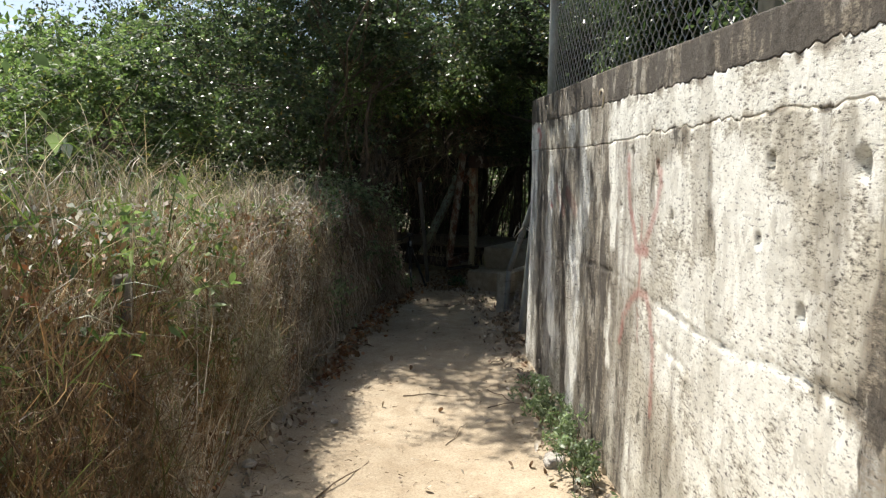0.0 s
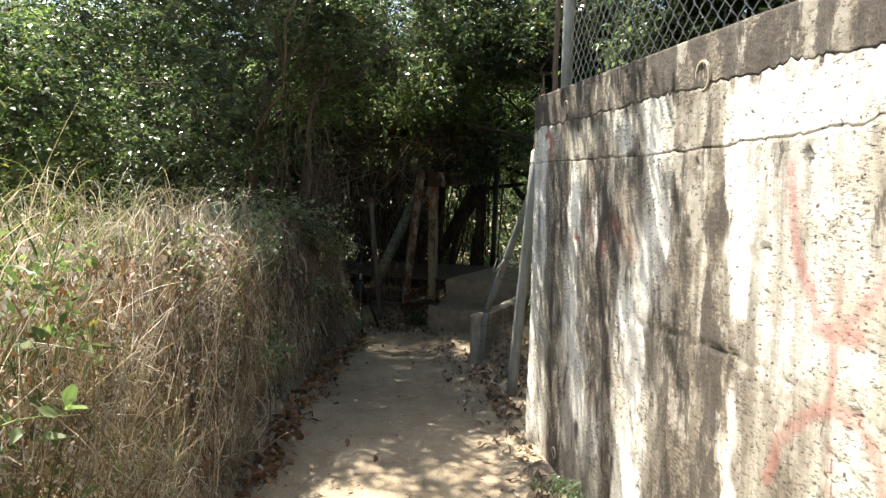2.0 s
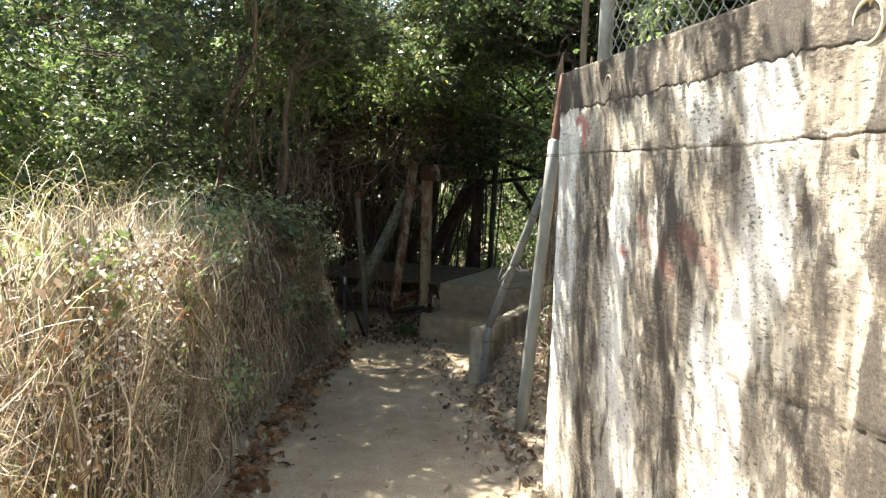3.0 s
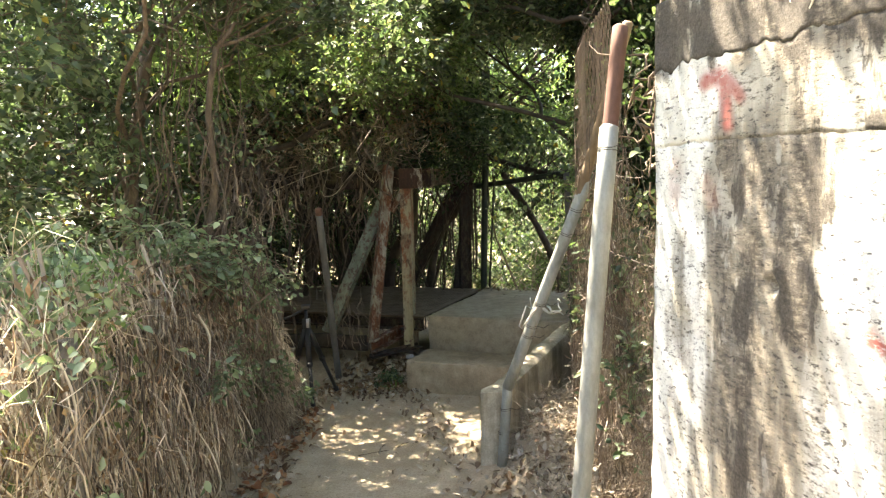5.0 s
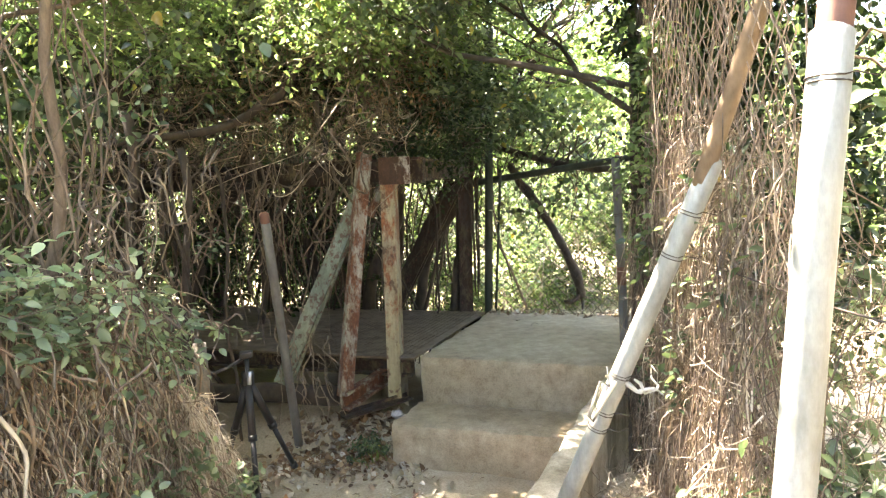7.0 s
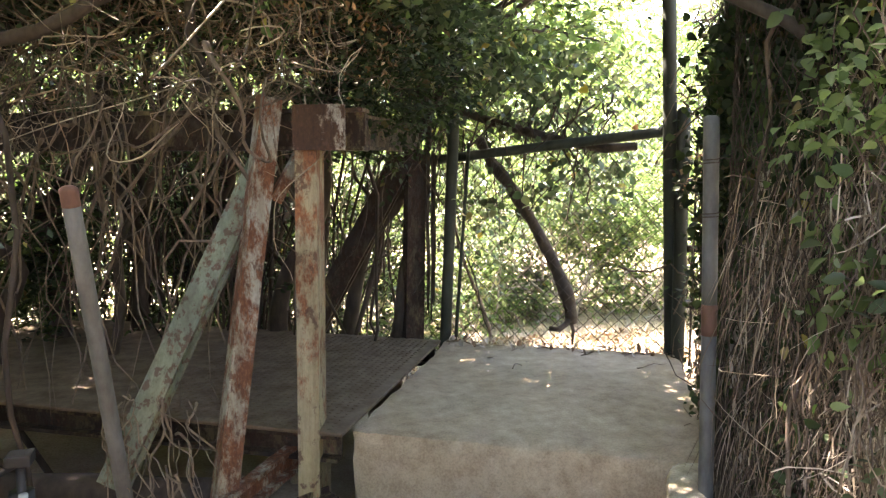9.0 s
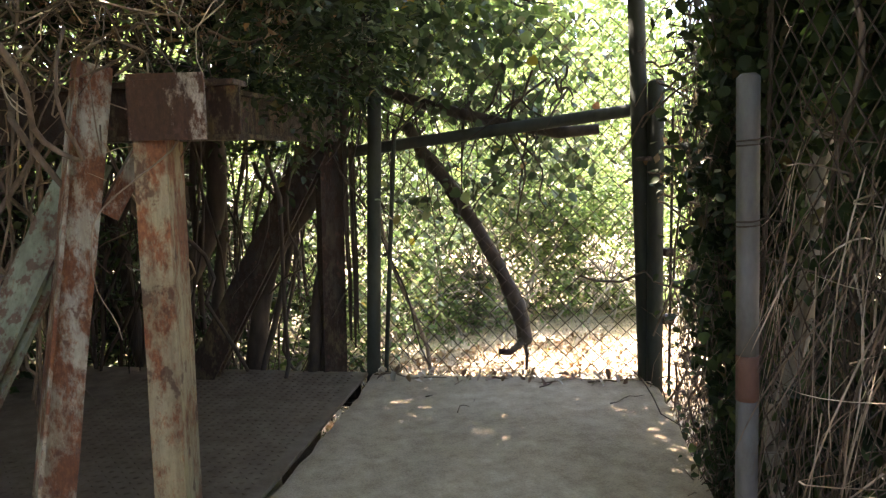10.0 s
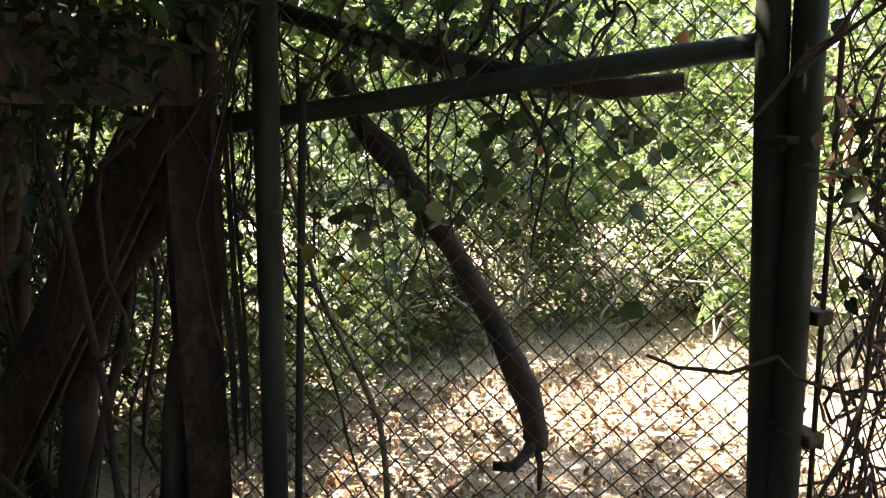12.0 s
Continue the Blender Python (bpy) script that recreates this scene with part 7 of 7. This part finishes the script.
# ==== litter and small things ====
lit = []
N = 12000
q = np.stack([uni(-1.2, 1.0, N), uni(1.6, 9.0, N)], -1)
edge = np.minimum(np.abs(q[:, 0] - hedge_front(q[:, 1]) - 0.12), np.abs(wall_x(q[:, 1]) - 0.12 - q[:, 0]))
keep = RNG.random(N) < np.exp(-(edge / 0.13) ** 2) * 0.75 + 0.012
lit.append(q[keep])
N = 900
lit.append(np.stack([RNG.normal(0.03, 0.22, N), RNG.normal(8.84, 0.15, N)], -1))
lit.append(np.stack([RNG.normal(-0.55, 0.12, 350), RNG.normal(8.0, 0.35, 350)], -1))
lit.append(np.stack([RNG.normal(0.75, 0.10, 350), RNG.normal(6.4, 0.5, 350)], -1))
lit.append(np.stack([uni(0.68, 1.05, 500), uni(6.4, 7.4, 500)], -1))
q = np.concatenate(lit)
p = np.concatenate([q, (ground_z(q[:, 0], q[:, 1]) + 0.008 + RNG.random(len(q)) * 0.012)[:, None]], 1)
v, f = leaf_data(p, uni(0.012, 0.06, len(p)), 0.5, 2.2, 0.0, True)
put_mesh("leaf_litter", mesh_of("leaf_litter", v, f), LITTER, None, "dry brown fallen leaves along the edges of the way", "leaf litter", kind="stuff")
N = 30000
q = np.stack([uni(0.5, 6.0, N), uni(9.2, 13.5, N)], -1)
rel = q - PC
uu, vv = rel @ AU, rel @ AV
q = q[((vv > 1.5) | (uu > 1.32)) & (q[:, 0] > 0.6)]
p = np.concatenate([q, (ground_z(q[:, 0], q[:, 1]) + 0.006 + RNG.random(len(q)) * 0.02)[:, None]], 1)
v, f = leaf_data(p, uni(0.008, 0.024, len(p)), 0.55, 1.6, 0.0, True)
put_mesh("leaf_litter", mesh_of("leaf_litter", v, f), LITTER_GREY, None, "grey-brown dry leaf litter outside the gate", "leaf litter", kind="stuff")
N = 16000
q = np.stack([uni(0.8, 6.5, N), uni(9.6, 14.5, N)], -1)
rel = q - PC
q = q[((rel @ AV > 1.6) | (rel @ AU > 1.45))]
b0 = np.concatenate([q, ground_z(q[:, 0], q[:, 1])[:, None]], 1)
tip = b0 + np.stack([RNG.normal(0, 0.04, len(q)), RNG.normal(0, 0.04, len(q)), uni(0.02, 0.10, len(q))], -1)
v, f = strips(b0, tip, RNG.normal(0, 0.01, (len(q), 3)), uni(0.002, 0.005, len(q)), 3)
put_mesh("short_grass", mesh_of("short_grass", v, f), GRASS_STRAW, None, "short dry grass outside the gate", "grass", kind="stuff")
N = 9000
q = np.stack([uni(-1.1, 0.75, N), uni(1.4, 8.8, N)], -1)
keep = RNG.random(N) < 0.25 + 0.75 * smooth(-0.2, -0.8, q[:, 0])
q = q[keep]
p = np.concatenate([q, (ground_z(q[:, 0], q[:, 1]) + 0.003)[:, None]], 1)
d = RNG.normal(size=p.shape) * np.array([0.016, 0.016, 0.002])
v, f = strips(p, p + d, RNG.normal(0, 0.002, p.shape), uni(0.002, 0.006, len(p)), 3)
put_mesh("path_debris", mesh_of("path_debris", v, f), LITTER, None, "fine dry straw and leaf crumbs scattered on the path", "debris", kind="stuff")
N = 420
q = np.concatenate([np.stack([RNG.normal(-0.42, 0.07, N // 2), uni(4.8, 8.2, N // 2)], -1), np.stack([RNG.normal(0.60, 0.06, 90), uni(5.6, 7.0, 90)], -1), np.stack([RNG.normal(0.08, 0.19, 430), RNG.normal(8.88, 0.12, 430)], -1)])
q[:N // 2, 0] += np.interp(q[:N // 2, 1], [4.8, 6, 8.2], [-0.40, -0.30, -0.03])
p = np.concatenate([q, (ground_z(q[:, 0], q[:, 1]) + 0.014)[:, None]], 1)
v, f = leaf_data(p, uni(0.035, 0.075, len(p)), 0.6, 1.8, 0.0, True)
put_mesh("leaf_litter", mesh_of("leaf_litter", v, f), LEAF_DRY, None, "large brown curled leaves along the hedge's foot", "leaf litter", kind="stuff")
N = 3800
q = np.stack([uni(0.9, 3.6, N), uni(9.6, 12.2, N)], -1)
rel = q - PC
q = q[(rel @ AV > 1.5) | (rel @ AU > 1.32)]
p = np.concatenate([q, (ground_z(q[:, 0], q[:, 1]) + 0.012 + RNG.random(len(q)) * 0.02)[:, None]], 1)
v, f = leaf_data(p, uni(0.025, 0.06, len(p)), 0.55, 1.5, 0.0, True)
put_mesh("leaf_litter", mesh_of("leaf_litter", v, f), LEAF_DRY, None, "larger curled brown leaves outside the gate", "leaf litter", kind="stuff")
N = 330
y = uni(4.6, 8.4, N)
q = np.stack([hedge_front(y) + 0.10 + np.abs(RNG.normal(0, 0.09, N)), y], -1)
p = np.concatenate([q, (ground_z(q[:, 0], q[:, 1]) + 0.014)[:, None]], 1)
v, f = leaf_data(p, uni(0.035, 0.075, N), 0.6, 1.5, 0.0, True)
put_mesh("leaf_litter", mesh_of("leaf_litter", v, f), LEAF_RUSTY, None, "rusty fallen leaves along the hedge's foot", "leaf litter", kind="stuff")
# leaves and sticks at the far edge of the landing
N = 120
q = np.stack([uni(0.02, 1.22, N), 1.46 - RNG.random(N) ** 2 * 0.16], -1)
p = to_plan(np.concatenate([q, np.full((N, 1), DECK_Z + 0.012)], 1))
v, f = leaf_data(p, uni(0.025, 0.06, N), 0.5, 2.0, 0.0, True)
put_mesh("leaf_litter", mesh_of("leaf_litter", v, f), LITTER, None, "fallen leaves on the landing's far edge", "leaf litter", kind="stuff")


foliage("leaf_litter", np.array([(2.33, 9.68, 1.44), (2.35, 9.66, 1.42), (2.34, 9.67, 1.47), (2.32, 9.66, 1.40), (2.10, 9.90, 1.62), (1.86, 10.10, 1.38)]), 0.05, LEAF_RUSTY, None, broad=True, label="rusty dead leaves caught in the gate's wire", category="leaves", kind="stuff")
for (u0, v0), (u1, v1), r in (((0.02, 1.40), (0.35, 1.36), 0.005), ((0.30, 1.12), (0.42, 1.34), 0.003), ((0.55, 1.40), (0.80, 1.33), 0.005), ((0.75, 1.28), (0.90, 1.43), 0.003),
                              ((0.95, 1.36), (1.18, 1.40), 0.005), ((1.02, 1.10), (1.16, 1.20), 0.003), ((0.45, 0.95), (0.50, 1.10), 0.002)):
    tubes("stick", [wander(duv(u0, v0, DECK_Z + r), duv(u1, v1, DECK_Z + r + 0.004), 8, 0.012)], [np.linspace(r, r * 0.5, 8)], BARK, None, 5, label="thin dry stick lying on the landing's far edge", category="stick", group="sticks on the landing")


def sprig(at, n, reach, height):
    """A low feathery weed: stalks with rows of small leaflets."""
    paths, radii, pts = [], [], []
    for _ in range(n):
        a = np.array([at[0] + RNG.normal(0, 0.04), at[1] + RNG.normal(0, 0.06), at[2]])
        e = a + np.array([RNG.normal(-0.05, reach * 0.6), RNG.normal(0, reach), RNG.uniform(0.4, 1.0) * height])
        st = wander(a, e, 8, 0.03)
        st[:, 2] += 0.05 * np.sin(np.linspace(0, 3.14, 8))
        paths.append(st)
        radii.append(np.linspace(0.0025, 0.001, 8))
        idx = RNG.uniform(2, 6.99, 34)
        lo = idx.astype(int)
        pts.append(st[lo] + (st[lo + 1] - st[lo]) * (idx - lo)[:, None] + RNG.normal(0, 0.013, (34, 3)))
    return paths, radii, np.concatenate(pts)


for at, n, reach, hgt in (((0.64, 3.55, 0.02), 22, 0.12, 0.20), ((0.62, 3.95, 0.02), 16, 0.11, 0.15), ((0.66, 3.1, 0.02), 22, 0.12, 0.22), ((0.60, 4.3, 0.02), 10, 0.10, 0.12), ((0.68, 2.5, 0.02), 14, 0.12, 0.18)):
    t = thing("weed", "low feathery green weed at the wall's foot", "weed", "weeds at the wall's foot")
    pa, ra, pt = sprig(at, n, reach, hgt)
    tubes("stalk_growth", pa, ra, GRASS_GREEN, t, 3, False, kind="stuff")
    foliage("leaflet_growth", pt, 0.028, LEAF_PALE, t, ratio=0.4, kind="stuff")

t = thing("weed", "small green seedling clump in the litter by the steps", "weed")
pa, ra, pt = sprig((0.20, 8.74, 0.02), 12, 0.05, 0.10)
tubes("stalk_growth", pa, ra, GRASS_GREEN, t, 3, False, kind="stuff")
foliage("leaflet_growth", pt, 0.022, LEAF_GREEN, t, ratio=0.6, kind="stuff")

sticks = [((-0.25, 4.45), (0.16, 4.47), 0.004), ((0.28, 4.22), (0.62, 4.30), 0.003), ((0.02, 3.62), (0.14, 3.95), 0.003), ((0.35, 6.0), (0.47, 6.35), 0.004),
          ((-0.55, 3.0), (-0.36, 3.4), 0.005), ((0.50, 5.1), (0.58, 5.7), 0.004), ((0.3, 4.6), (0.42, 4.35), 0.004), ((-0.1, 7.5), (0.2, 7.65), 0.004)]
for a, b, r in sticks:
    za, zb = float(ground_z(np.array(a[0]), np.array(a[1]))), float(ground_z(np.array(b[0]), np.array(b[1])))
    tubes("stick", [wander((*a, za + r), (*b, zb + r), 8, 0.015)], [np.linspace(r, r * 0.5, 8)], BARK, None, 5, label="thin dry stick lying on the path", category="stick", group="sticks on the path")
tubes("stick", [wander((-1.0, 4.55, 0.17), (-0.62, 4.78, 0.27), 8, 0.02)], [np.linspace(0.006, 0.002, 8)], VINE_BARK, None, 5, label="pale dry stick poking out of the hedge", category="stick")


def stone(at, r, label):
    bm = bmesh.new()
    bmesh.ops.create_icosphere(bm, subdivisions=3, radius=r)
    for ver in bm.verts:
        ver.co *= 1 + 0.35 * noise.noise(ver.co * (1.3 / r) + Vector(at) * 7)
        ver.co.z *= 0.62
    bmesh.ops.translate(bm, vec=at, verts=bm.verts)
    me = bpy.data.meshes.new("stone")
    bm.to_mesh(me)
    bm.free()
    put_mesh("stone", me, STONE, None, label, "stone", "stones")


for at, r, lab in (((-0.93, 3.32, 0.02), 0.035, "pale stone beside the hedge"), ((0.55, 3.35, 0.02), 0.06, "pale stone at the wall's foot"), ((-0.08, 9.08, 0.05), 0.05, "pale rubble stone by the deck"),
                   ((0.36, 9.00, 0.17), 0.035, "white stone chip by the post"), ((0.05, 9.02, 0.05), 0.04, "brown rubble stone by the deck"), ((-0.61, 3.93, 0.015), 0.022, "small brown clod on the path")):
    stone(at, r, lab)

def crumpled_scrap(at, size, material, label):
    """A torn, crumpled sheet with some thickness."""
    bm = bmesh.new()
    bmesh.ops.create_grid(bm, x_segments=7, y_segments=6, size=size)
    for ver in bm.verts:
        k = noise.noise(ver.co * (1.6 / size) + Vector(at))
        ver.co.z = 0.45 * size * k + 0.3 * abs(ver.co.x)
        ver.co.x *= 1 + 0.3 * noise.noise(ver.co * (0.9 / size))
    bmesh.ops.solidify(bm, geom=bm.faces[:], thickness=0.0015)
    bmesh.ops.translate(bm, vec=at, verts=bm.verts)
    me = bpy.data.meshes.new("plastic_scrap")
    bm.to_mesh(me)
    bm.free()
    put_mesh("plastic_scrap", me, material, None, label, "litter")


crumpled_scrap((0.855, 7.27, 0.245), 0.035, LEAF_WHITE, "crumpled whitish plastic scrap in the twigs beside the kerb")

# log lying before the deck
tubes("log", [wander((-1.35, 9.40, 0.36), (0.04, 9.13, 0.27), 14, 0.02)], [np.linspace(0.05, 0.062, 14)], BARK_DARK, None, 12, label="dark fallen log lying along the front of the deck", category="log")


# ==== tripod ====
tripod = thing("tripod", "small folded black camera tripod beside the hedge", "tripod")
apex = np.array([-0.402, 8.57, 0.555])
feet = [(-0.375, 8.42, 0.01), (-0.213, 8.78, 0.01), (-0.57, 8.70, 0.01)]
for ft in feet:
    ft = np.array(ft)
    mid = apex + (ft - apex) * 0.5
    leg = tubes("leg", [np.array([apex + (ft - apex) * 0.04, mid])], [0.019], BLACK, tripod, 10)
    tubes("lower_leg", [np.array([mid, ft + (apex - ft) * 0.04])], [0.013], BLACK, leg, 10)
    tubes("leg_clamp", [np.array([mid + (apex - mid) * 0.05, mid - (apex - mid) * 0.05])], [0.022], BLACK, leg, 10)
    tubes("foot", [np.array([ft + (apex - ft) * 0.05, ft])], [0.018], BLACK, leg, 10, label="rubber foot")
tubes("centre_column", [np.array([apex - (0, 0, 0.16), apex + (0, 0, 0.10)])], [0.011], BLACK, tripod, 10)
tubes("hub", [np.array([apex - (0, 0, 0.03), apex + (0, 0, 0.035)])], [0.03], BLACK, tripod, 12)
tubes("column_collar", [np.array([apex + (0.01, -0.03, -0.02), apex + (0.012, -0.034, 0.04)])], [0.011], SILVER, tripod, 10, label="silver collar")
bm = rounded_box(0.06, 0.06, 0.03, 0.006, 2)
bmesh.ops.translate(bm, vec=tuple(apex + (0, 0, 0.12)), verts=bm.verts)
part("head", bm, BLACK, tripod)
tubes("pan_handle", [np.array([apex + (0, 0, 0.11), apex + (-0.09, -0.04, 0.07), apex + (-0.16, -0.06, 0.05)])], [0.008], BLACK, tripod, 8)
